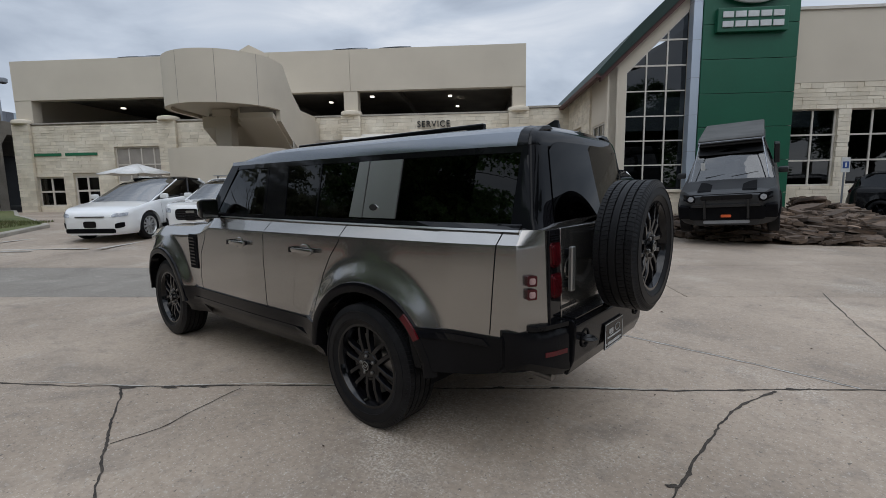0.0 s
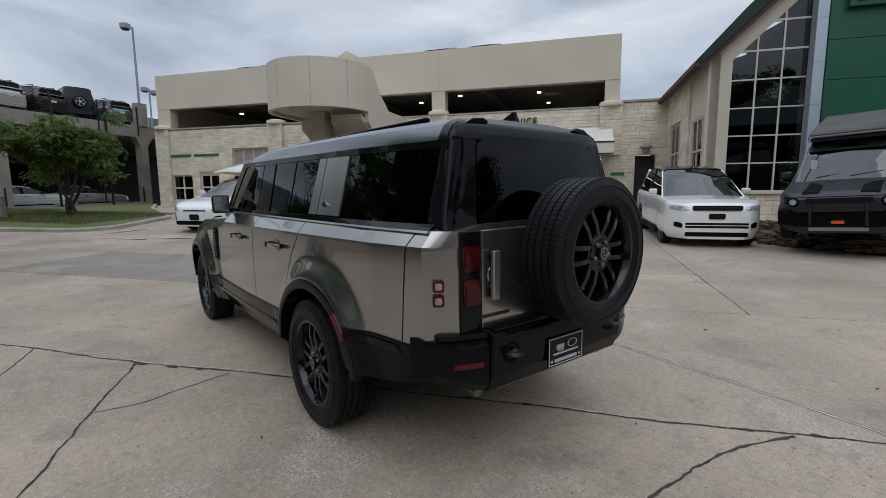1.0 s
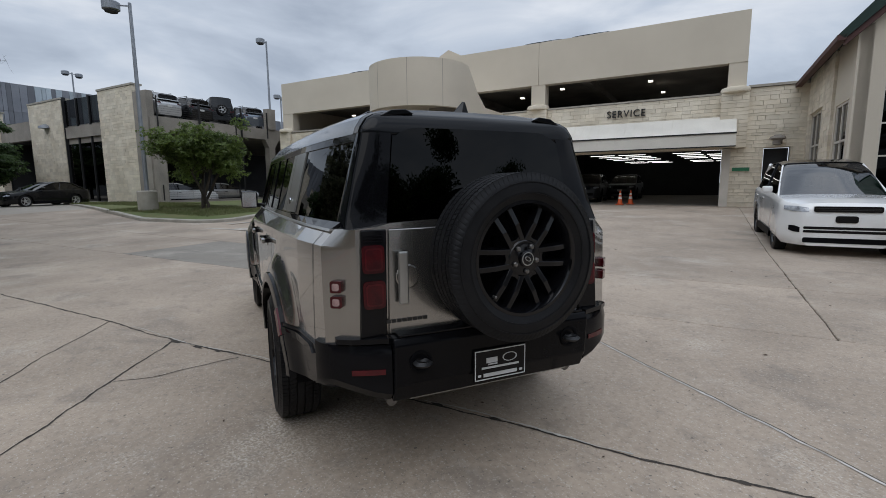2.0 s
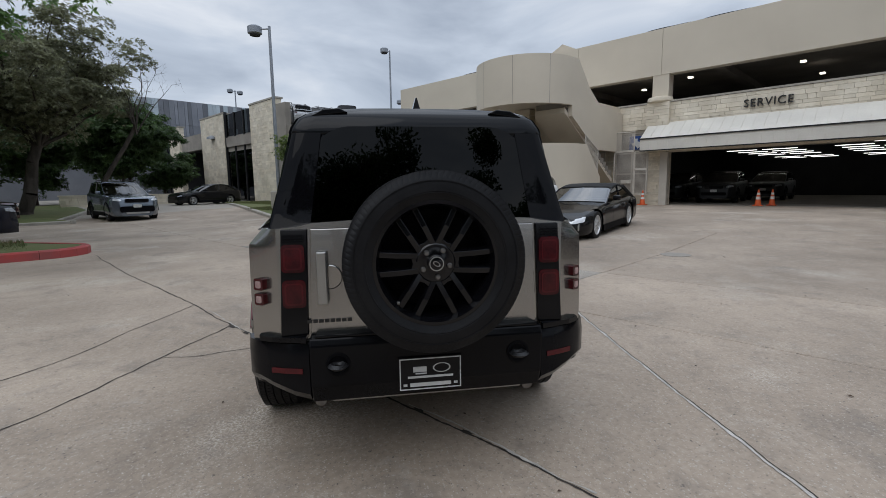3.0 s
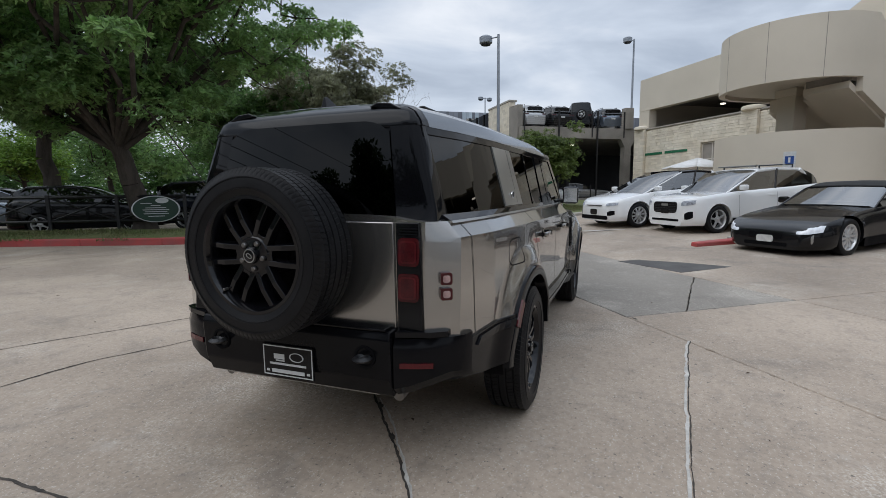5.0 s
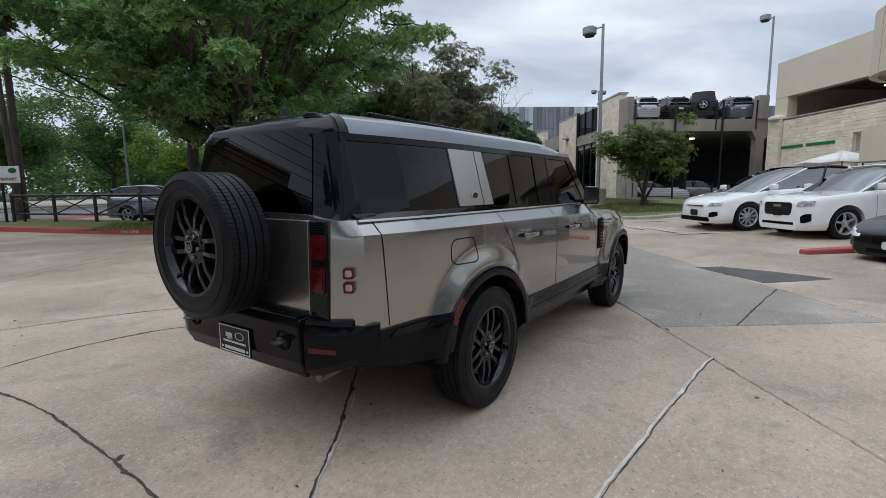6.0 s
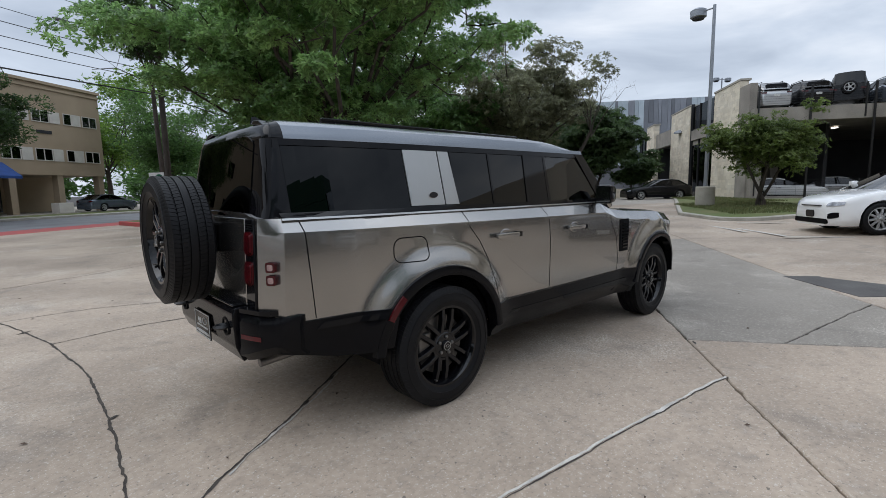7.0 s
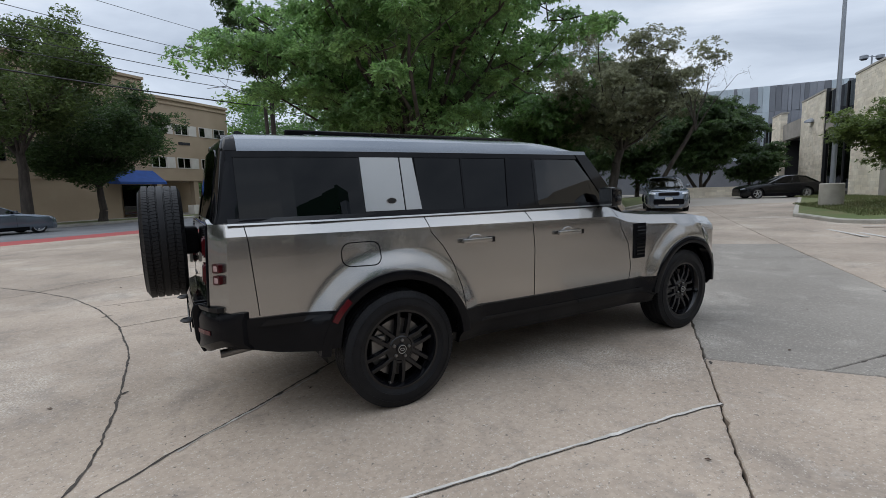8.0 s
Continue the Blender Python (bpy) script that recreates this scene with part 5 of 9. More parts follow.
def seam(pts, s, width=0.005, off=0.0015):
    """A thin dark shut line along points (x, z) of the body side."""
    bm = bmesh.new()
    prev = None
    for (x0, z0), (x1, z1) in zip(pts, pts[1:]):
        steps = max(1, int(math.hypot(x1 - x0, z1 - z0) / 0.03))
        for k in range(steps + (1 if (x1, z1) == pts[-1] else 0)):
            t = k / steps
            x, z = x0 + (x1 - x0) * t, z0 + (z1 - z0) * t
            n = Vector((-(z1 - z0), x1 - x0)).normalized() * width / 2
            cur = [bm.verts.new((x + n.x, s * (side_y(x + n.x, z + n.y) + off), z + n.y)), bm.verts.new((x - n.x, s * (side_y(x - n.x, z - n.y) + off), z - n.y))]
            if prev:
                bm.faces.new((prev[0], prev[1], cur[1], cur[0]))
            prev = cur
    bmesh.ops.recalc_face_normals(bm, faces=bm.faces)
    return bm


def rear_panel(pts, thick, off=0.0):
    """A flat shape (y, z) on the tail, drawn out to the rear."""
    bm = bmesh.new()
    a = [bm.verts.new((rear_x(z) + off, y, z)) for y, z in pts]
    b = [bm.verts.new((rear_x(z) + off + thick, y, z)) for y, z in pts]
    bm.faces.new(a)
    bm.faces.new(b[::-1])
    for i in range(len(pts)):
        j = (i + 1) % len(pts)
        bm.faces.new((a[j], a[i], b[i], b[j]))
    bmesh.ops.recalc_face_normals(bm, faces=bm.faces)
    return bm


def rounded(y0, y1, z0, z1, r, n=4):
    out = []
    for cy, cz, a0 in ((y1 - r, z1 - r, 0), (y0 + r, z1 - r, 90), (y0 + r, z0 + r, 180), (y1 - r, z0 + r, 270)):
        for k in range(n + 1):
            a = radians(a0 + 90 * k / n)
            out.append((cy + r * math.cos(a), cz + r * math.sin(a)))
    return out


def roof_shell(car):
    bm = bmesh.new()
    xs = [0.86] + [0.75 - 0.15 * k for k in range(16)] + [-1.62, -1.72, -1.80, -1.85]
    rings = []
    base = 1.665
    for x in xs:
        drop = 0.095 * (min(1.0, max(0.0, (-1.15 - x) / 0.7)) ** 2) + 0.020 * smooth_step(0.84, 0.99, x)
        t = lerp_list(WX, x) - 0.178 - 0.030 * smooth_step(0.1, 0.95, x)
        half = [(t - 0.03, base - 0.005), (t + 0.004, base), (t - 0.006, base + 0.03), (t - 0.034, base + 0.074 - drop * 0.6), (t - 0.072, base + 0.098 - drop * 0.8), (t - 0.13, base + 0.112 - drop), (t * 0.45, base + 0.124 - drop), (0.0, base + 0.126 - drop)]
        rings.append([bm.verts.new((x, y, z)) for y, z in half] + [bm.verts.new((x, -y, z)) for y, z in half[-2::-1]])
    for a, c in zip(rings, rings[1:]):
        for k in range(len(a) - 1):
            bm.faces.new((a[k], a[k + 1], c[k + 1], c[k]))
    for r in (rings[0], rings[-1]):
        bm.faces.new(r)
    bm.faces.new([r[0] for r in rings] + [r[-1] for r in rings[::-1]])
    bmesh.ops.recalc_face_normals(bm, faces=bm.faces)
    part("roof", bm, M["roof_grey"], car, "slate grey roof", smooth=24)


def tail_outline(z):
    """Half the plan of the tail at a height: from the middle of the gate round the corner to the rear edge of the side glass."""
    t = (z - 1.25) / 0.415
    xr, ys = rear_x(min(z, 1.668)) + 0.008, side_y(0.885, max(min(z, 1.665), 1.258))
    gate, tower = 0.510 - 0.058 * t, 0.632 - 0.085 * t
    crown = lambda y: xr - 0.032 * (y / 0.65) ** 2
    b, c, e = Vector((crown(tower), tower)), Vector((xr - 0.040, ys - 0.012)), Vector((xr - 0.085, ys - 0.004))
    near, far = c.lerp(b, 0.28), c.lerp(e, 0.30)
    bend = [b] + [near.lerp(c, q).lerp(c.lerp(far, q), q) for q in (0.0, 0.33, 0.67, 1.0)]
    return [(xr, 0.0), (crown(gate), gate), (crown((gate + tower) / 2), (gate + tower) / 2), *[(p.x, p.y) for p in bend], (0.94 - 0.02 * t, ys - 0.003), (0.91 - 0.01 * t, ys - 0.001), (0.892, ys), (0.886, ys)]


def roof_cap(car):
    """The black rear end of the roof, rounded down to the gate glass, the corners and the sides."""
    base = [(0.86, side_y(0.86, 1.665))] + [p for p in tail_outline(1.668)[::-1]]
    base[-1] = (base[-1][0], 0.02)
    base = base + [(x, -y) for x, y in base[::-1]]
    bm = bmesh.new()
    rows = []
    for f, fx, z, drop in ((0.06, 0.06, 1.655, 0), (0.0, 0.0, 1.664, 0), (-0.006, 0.0, 1.668, 0), (0.008, 0.06, 1.695, 0.004), (0.055, 0.17, 1.739, 0.010), (0.12, 0.30, 1.763, 0.014), (0.215, 0.48, 1.777, 0.016), (0.55, 0.75, 1.789, 0.012), (0.8, 0.9, 1.791, 0.006), (1.0, 1.0, 1.791, 0.0)):
        rows.append([bm.verts.new((0.86 + (x - 0.86) * (1 - fx), y * (1 - f), z - drop * min(1.0, (x - 0.86) / 0.09))) for x, y in base])
    for q0, q1 in zip(rows, rows[1:]):
        for k in range(len(base) - 1):
            bm.faces.new((q0[k], q0[k + 1], q1[k + 1], q1[k]))
    bm.faces.new(rows[0])
    bmesh.ops.remove_doubles(bm, verts=bm.verts, dist=0.0005)
    bmesh.ops.recalc_face_normals(bm, faces=bm.faces)
    part("roof_end", bm, M["roof_black"], car, "gloss black rear roof edge", smooth=38)


def gate_glass_sheet():
    """The rear window: bowed like the tail, upper corners rounded."""
    bm = bmesh.new()
    n, rows, back = 24, [], []
    for j in range(11):
        f = j / 10
        row, low = [], []
        for k in range(n + 1):
            q = 2 * k / n - 1
            top = 1.694 - 0.050 * max(0.0, (abs(q) - 0.72) / 0.28) ** 2.2
            z = 1.254 + (top - 1.254) * f
            y = q * (0.506 - 0.058 * (z - 1.25) / 0.415)
            x = rear_x(z) + 0.013 - 0.032 * (y / 0.65) ** 2
            row.append(bm.verts.new((x, y, z)))
            low.append(bm.verts.new((x - 0.006, y, z)))
        rows.append(row)
        back.append(low)
    for a, b in zip(rows, rows[1:]):
        for k in range(n):
            bm.faces.new((a[k], a[k + 1], b[k + 1], b[k]))
    for a, b in zip(back, back[1:]):
        for k in range(n):
            bm.faces.new((a[k + 1], a[k], b[k], b[k + 1]))
    for a, b in ((rows[0], back[0]), (rows[-1], back[-1])):
        for k in range(n):
            bm.faces.new((a[k], a[k + 1], b[k + 1], b[k]))
    for k in (0, n):
        for j in range(10):
            bm.faces.new((rows[j][k], rows[j + 1][k], back[j + 1][k], back[j][k]))
    bmesh.ops.recalc_face_normals(bm, faces=bm.faces)
    return bm


def long_offroader():
    car = thing("off_road_suv", "grey metallic long off-road suv with black wheels and rear spare", "car")
    lower_body(car)
    roof_shell(car)
    roof_cap(car)
    # floor of the cabin, dashboard and seats
    solid("cabin_floor", [(-2.0, 0.9, -0.70, 0.70, 1.021, 1.04)], M["plastic"], car)
    for x, s in ((-1.25, -1), (-1.25, 1), (-0.35, -1), (-0.35, 1), (0.45, -1), (0.45, 1)):
        bm = bmesh.new()
        prism(bm, [(x - 0.14, 1.04), (x + 0.14, 1.04), (x + 0.26, 1.36), (x + 0.14, 1.40)], s * 0.40 - 0.24, s * 0.40 + 0.24)
        box(bm, x + 0.15, x + 0.25, s * 0.40 - 0.12, s * 0.40 + 0.12, 1.41, 1.54)
        part("seat", bm, M["seat"], car, bevel=0.02)
    bm = bmesh.new()
    prism(bm, [(-2.05, 1.04), (-1.72, 1.04), (-1.68, 1.16), (-1.78, 1.22), (-2.05, 1.215)], -0.68, 0.68)
    part("dashboard", bm, M["seat"], car)
    bm = bmesh.new()
    lathe(bm, [(0.185, -0.012), (0.20, 0.0), (0.185, 0.012), (0.17, 0.0)], 28, axis="x", closed=True)
    box(bm, -0.01, 0.01, -0.18, 0.18, -0.03, 0.03)
    part("steering_wheel", bm, M["plastic"], car, m=pose(-1.60, -0.38, 1.22, 0, -22, 0))
    for s in (-1, 1):
        # pillars and glass of one side
        for x0b, x1b, x0t, x1t in ((-0.985, -1.215, -1.035, -1.25), (-2.02, -2.20, -1.735, -1.86)):
            part("pillar", side_sheet(x0b, x1b, x0t, x1t, 1.235, 1.668, s, 0.0, 0.03, 3, 6), M["gloss_black"], car)
        part("side_window", side_sheet(0.889, -0.235, 0.889, -0.235, 1.268, 1.652, s, -0.004, 0.006, 14, 6), M["privacy"], car)
        part("rear_door_window", side_sheet(-0.242, -0.98, -0.242, -1.03, 1.268, 1.635, s, -0.004, 0.006, 10, 6), M["privacy"], car)
        part("front_door_window", side_sheet(-1.22, -2.015, -1.255, -1.73, 1.262, 1.625, s, -0.006, 0.006, 10, 6), M["front_glass"], car, "lightly tinted front door glass")
        part("window_divider", side_sheet(-0.575, -0.59, -0.60, -0.615, 1.268, 1.635, s, 0.001, 0.01, 1, 6), M["gloss_black"], car)
        for x0, x1, t0, t1 in ((-0.95, -0.985, -1.0, -1.035), (-1.215, -1.245, -1.25, -1.275)):
            part("window_frame", side_sheet(x0, x1, t0, t1, 1.262, 1.64, s, 0.003, 0.012, 1, 6), M["gloss_black"], car)
        part("window_top_trim", side_sheet(0.89, -1.74, 0.89, -1.72, 1.63, 1.668, s, 0.002, 0.02, 20, 2), M["gloss_black"], car)
        part("belt_trim", side_sheet(0.95, -2.1, 0.95, -2.1, 1.246, 1.272, s, 0.007, 0.02, 24, 1), M["gloss_black"], car)
        part("belt_line", side_sheet(0.955, -1.98, 0.955, -1.98, 1.236, 1.246, s, 0.012, 0.02, 24, 1), M["satin"], car, "thin satin belt strip")
        for x0, x1, t0, t1 in ((0.150, -0.118, 0.146, -0.122), (-0.128, -0.243, -0.132, -0.222)):
            part("quarter_panel", side_sheet(x0, x1, t0, t1, 1.282, 1.628, s, 0.004, 0.008, 5, 5), M["satin"], car, "satin silver window panel")
        bm = bmesh.new()
        lathe(bm, [(0.034, 0.0), (0.034, 0.005), (0.028, 0.007)], 24, axis="y")
        part("badge", bm, M["black_metal"], car, m=pose(-0.03, s * (side_y(-0.03, 1.345) + 0.004), 1.345) @ Matrix.Diagonal((1, s, 0.55, 1)))
        bm = bmesh.new()
        lathe(bm, [(0.036, 0.0), (0.036, 0.007), (0.031, 0.007), (0.031, 0.0)], 24, axis="y", closed=True)
        part("badge_ring", bm, M["chrome"], car, m=pose(-0.03, s * (side_y(-0.03, 1.345) + 0.004), 1.345) @ Matrix.Diagonal((1, s, 0.55, 1)))
        # slanted front pillar in paint, roof gutter
        bm = bmesh.new()
        tube(bm, (-1.84, s * 0.715, 1.665), (-2.24, s * 0.835, 1.19), 0.028, 0.034, 8)
        part("front_pillar", bm, M["paint"], car, smooth=True)
        # shut lines
        for pts in ([(0.872, 1.236), (0.862, 1.14), (0.83, 0.715)],
                    [(-0.245, 1.236), (-0.262, 1.13), (-0.35, 1.03), (-0.43, 0.90), (-0.475, 0.74), (-0.49, 0.585)],
                    [(-1.10, 1.232), (-1.125, 1.13), (-1.14, 0.95), (-1.135, 0.585)],
                    [(-2.06, 1.20), (-2.10, 1.05), (-2.20, 0.90), (-2.24, 0.70), (-2.22, 0.56)]):
            part("shut_line", seam(pts, s), M["plastic"], car)
        if s > 0:
            flap = rounded(0.10, 0.345, 0.952, 1.098, 0.055, 5)
            part("fuel_flap", seam(flap + flap[:1], s, 0.006), M["plastic"], car, "shut line of the fuel flap")
        # door handles
        for x in (-0.60, -1.46):
            h = new("door_handle")
            h.parent = car
            y = side_y(x, 1.05)
            bm = bmesh.new()
            box(bm, x - 0.13, x + 0.115, y + 0.018, y + 0.042, 1.034, 1.066)
            for v in bm.verts:
                v.co.y *= s
            bmesh.ops.recalc_face_normals(bm, faces=bm.faces)
            part("grip", bm, M["paint"], h, bevel=0.006, smooth=True)
            bm = bmesh.new()
            box(bm, x - 0.15, x - 0.128, y - 0.01, y + 0.043, 1.032, 1.068)
            box(bm, x + 0.05, x + 0.08, y - 0.01, y + 0.02, 1.036, 1.064)
            for v in bm.verts:
                v.co.y *= s
            bmesh.ops.recalc_face_normals(bm, faces=bm.faces)
            part("handle_end", bm, M["gloss_black"], h)
            bm = bmesh.new()
            lathe(bm, [(0.07, 0.0), (0.06, 0.003)], 24, axis="y")
            part("finger_cup", bm, M["paint"], h, m=pose(x - 0.01, s * (y + 0.001), 1.05) @ Matrix.Diagonal((1, s, 0.62, 1)))
        # wing vent
        part("wing_vent", side_sheet(-2.27, -2.42, -2.265, -2.435, 0.76, 1.068, s, 0.008, 0.02, 3, 8), M["plastic"], car)
        for k in range(9):
            z = 0.79 + k * 0.03
            part("vent_slat", side_sheet(-2.30, -2.41, -2.30, -2.41, z, z + 0.012, s, 0.016, 0.012, 2, 1), M["gloss_black"], car)
        # sill and lower cladding
        part("sill", side_sheet(-0.46, -2.56, -0.49, -2.56, 0.33, 0.58, s, 0.014, 0.10, 20, 5), M["clad"], car, "black sill cladding", smooth=30)
        part("sill_groove", side_sheet(-0.62, -2.4, -0.66, -2.4, 0.462, 0.490, s, 0.018, 0.012, 14, 1), M["gloss_black"], car)
        bm = side_sheet(1.045, 0.40, 1.045, 0.36, 0.47, 0.705, s, 0.012, 0.05, 16, 5)
        for v in bm.verts:                                       # the lower edge climbs towards the corner
            v.co.z += 0.075 * smooth_step(0.62, 1.05, v.co.x) * max(0.0, 0.705 - v.co.z) / 0.235
        part("rear_side_cladding", bm, M["clad"], car, smooth=30)
        bm = side_sheet(0.84, 0.46, 0.80, 0.44, 0.655, 0.69, s, 0.022, 0.014, 8, 2)
        part("cladding_lip", bm, M["gloss_black"], car)
        part("front_side_cladding", side_sheet(-3.50, -3.84, -3.50, -3.84, 0.38, 0.66, s, 0.012, 0.05, 10, 4), M["clad"], car)
        # arch lips
        for a in AXLES:
            bm = bmesh.new()
            rows = []
            for k in range(37):
                ang = radians(5 + 170 * k / 36)
                ring = []
                for rr, o in ((0.462, -0.06), (0.462, 0.016), (0.478, 0.022), (0.520, 0.014), (0.528, -0.02)):
                    x, z = a + rr * math.cos(ang), HUB_Z + rr * math.sin(ang)
                    ring.append(bm.verts.new((x, s * (side_y(x, max(z, 0.47)) + o), z)))
                rows.append(ring)
            for r0, r1 in zip(rows, rows[1:]):
                for k in range(5):
                    j = (k + 1) % 5
                    bm.faces.new((r0[k], r0[j], r1[j], r1[k]))
            bm.faces.new(rows[0])
            bm.faces.new(rows[-1])
            bmesh.ops.recalc_face_normals(bm, faces=bm.faces)
            part("arch_lip", bm, M["clad"], car, smooth=40)
        # side marker on the rear of the arch
        bm = bmesh.new()
        rows = []
        for k in range(7):
            ang = radians(30 + 18 * k / 6)
            rows.append([bm.verts.new((rr * math.cos(ang), s * (side_y(rr * math.cos(ang), HUB_Z + rr * math.sin(ang)) + o), HUB_Z + rr * math.sin(ang))) for rr, o in ((0.482, 0.020), (0.482, 0.030), (0.516, 0.026), (0.516, 0.012))])
        for r0, r1 in zip(rows, rows[1:]):
            for k in range(4):
                bm.faces.new((r0[k], r0[(k + 1) % 4], r1[(k + 1) % 4], r1[k]))
        bm.faces.new(rows[0])
        bm.faces.new(rows[-1])
        bmesh.ops.recalc_face_normals(bm, faces=bm.faces)
        part("side_marker", bm, M["red_edge"], car, "red side marker")
        # wheel well liners
        for a in AXLES:
            bm = bmesh.new()
            arch = [(a + 0.470 * math.cos(radians(-2 + 184 * k / 30)), HUB_Z + 0.470 * math.sin(radians(-2 + 184 * k / 30))) for k in range(31)]
            near, far = [bm.verts.new((x, s * 0.86, z)) for x, z in arch], [bm.verts.new((x, s * 0.54, z)) for x, z in arch]
            for k in range(30):
                bm.faces.new((near[k], near[k + 1], far[k + 1], far[k]))
            bm.faces.new(far)
            part("wheel_liner", bm, M["plastic"], car)
        # door mirror
        mir = new("door_mirror")
        mir.parent = car
        bm = bmesh.new()
        box(bm, -2.01, -1.86, 0.90, 1.055, 1.225, 1.395)
        for v in bm.verts:
            if v.co.x < -1.95:
                v.co.y = 0.94 + (v.co.y - 0.94) * 0.75
                v.co.z = 1.31 + (v.co.z - 1.31) * 0.8
            v.co.y *= s
        bmesh.ops.recalc_face_normals(bm, faces=bm.faces)
        part("housing", bm, M["gloss_black"], mir, bevel=0.025, smooth=True)
        bm = bmesh.new()
        box(bm, -1.97, -1.90, 0.80, 0.92, 1.235, 1.275)
        for v in bm.verts:
            v.co.y *= s
        bmesh.ops.recalc_face_normals(bm, faces=bm.faces)
        part("arm", bm, M["gloss_black"], mir, bevel=0.01)
        bm = bmesh.new()
        box(bm, -1.862, -1.857, 0.915, 1.04, 1.242, 1.378)
        for v in bm.verts:
            v.co.y *= s
        bmesh.ops.recalc_face_normals(bm, faces=bm.faces)
        part("mirror_glass", bm, M["chrome"], mir)
        # roof rail
        rail = new("roof_rail")
        rail.parent = car
        bm = bmesh.new()
        box(bm, -1.33, 0.54, s * 0.43 - 0.018, s * 0.43 + 0.018, 1.795, 1.822)
        part("bar", bm, M["gloss_black"], rail, bevel=0.008)
        for x in (-1.28, -0.4, 0.48):
            solid("foot", [(x - 0.06, x + 0.06, s * 0.43 - 0.016, s * 0.43 + 0.016, 1.77, 1.797)], M["gloss_black"], rail)
        # tail: corner glass, lamp tower, lamps
        levels = [1.247 + (1.668 - 1.247) * k / 8 for k in range(9)]
        for nm, lab, mt, pick in (("rear_corner", "gloss black rear corner", "corner_black", slice(1, 8)), ("rear_pillar", "dark grey rear pillar", "pillar_dark", slice(7, 12))):
            bm = bmesh.new()
            rows = []
            for z in levels:
                line = tail_outline(z)[pick]
                rows.append(([bm.verts.new((x, s * y, z)) for x, y in line], [bm.verts.new((x - 0.015, s * (y - 0.015), z)) for x, y in line]))
            for (o0, i0), (o1, i1) in zip(rows, rows[1:]):
                for k in range(len(o0) - 1):
                    bm.faces.new((o0[k], o0[k + 1], o1[k + 1], o1[k]))
                    bm.faces.new((i0[k + 1], i0[k], i1[k], i1[k + 1]))
                for k in (0, -1):
                    bm.faces.new((o0[k], o1[k], i1[k], i0[k]))
            for o0, i0 in (rows[0], rows[-1]):
                for k in range(len(o0) - 1):
                    bm.faces.new((o0[k], o0[k + 1], i0[k + 1], i0[k]))
            bmesh.ops.recalc_face_normals(bm, faces=bm.faces)
            part(nm, bm, M[mt], car, lab, smooth=30)
        lamp = new("tail_lamp")
        lamp.parent = car
        part("lamp_tower", rear_panel([(s * 0.532, 0.775), (s * 0.650, 0.775), (s * 0.632, 1.243), (s * 0.520, 1.243)], 0.014), M["gloss_black"], lamp, bevel=0.004)
        for z in (1.060, 0.905):
            part("lens_frame", rear_panel([(s * y, q) for y, q in rounded(0.535, 0.634, z - 0.004, z + 0.118, 0.02)], 0.010, 0.012), M["red_lens"], lamp)
            part("lens", rear_panel([(s * y, q) for y, q in rounded(0.545, 0.624, z + 0.008, z + 0.106, 0.016)], 0.012, 0.016), M["red_edge"], lamp)
            part("lens_core", rear_panel([(s * y, q) for y, q in rounded(0.553, 0.616, z + 0.016, z + 0.098, 0.012)], 0.0135, 0.016), M["red_lens"], lamp)
        for k in range(3):
            part("lamp_rib", rear_panel([(s * 0.54, 1.19 + 0.012 * k), (s * 0.625, 1.19 + 0.012 * k), (s * 0.625, 1.195 + 0.012 * k), (s * 0.54, 1.195 + 0.012 * k)], 0.004, 0.013), M["plastic"], lamp)
        for z in (1.002, 0.935):
            face = Matrix.Translation((1.026, s * 0.737, z)) @ Matrix.Rotation(radians(s * 34), 4, "Z")
            for nm, half, d, mt in (("marker_frame", 0.026, 0.012, "red_lens"), ("marker_lens", 0.016, 0.014, "clear_lens")):
                bm = bmesh.new()
                prism(bm, rounded(-half, half, -half, half, 0.009), -0.03, d, "x")
                part(nm, bm, M[mt], lamp, m=face)
    # windscreen
    bm = bmesh.new()
    q = [(-1.85, -0.66, 1.70), (-1.85, 0.66, 1.70), (-2.27, 0.78, 1.18), (-2.27, -0.78, 1.18)]
    bm.faces.new([bm.verts.new(p) for p in q])
    ws = part("windscreen", bm, M["front_glass"], car)
    md = ws.modifiers.new("thickness", "SOLIDIFY")
    md.thickness = 0.006
    # tailgate: panel, glass, handle, badge bars
    gate = new("tailgate")
    gate.parent = car
    part("gate_panel", rear_panel([(-0.522, 0.778), (0.522, 0.778), (0.508, 1.243), (-0.508, 1.243)], 0.012), M["paint"], gate, bevel=0.004)
    part("gate_glass", gate_glass_sheet(), M["gate_glass"], gate, smooth=40)
    bm = bmesh.new()                                             # black frame behind the edge of the glass
    for y0, y1, z0, z1 in ((-0.455, 0.455, 1.60, 1.672), (-0.515, 0.515, 1.246, 1.275)):
        xs_ = [y0 + (y1 - y0) * k / 12 for k in range(13)]
        rows = [[bm.verts.new((rear_x(z) + 0.001 - d - 0.032 * (y / 0.65) ** 2, y, z)) for z, d in ((z0, 0), (z1, 0), (z1, 0.02), (z0, 0.02))] for y in xs_]
        for q0, q1 in zip(rows, rows[1:]):
            for k in range(4):
                bm.faces.new((q0[k], q0[(k + 1) % 4], q1[(k + 1) % 4], q1[k]))
        bm.faces.new(rows[0])
        bm.faces.new(rows[-1])
    bmesh.ops.recalc_face_normals(bm, faces=bm.faces)
    part("gate_frame", bm, M["corner_black"], gate)
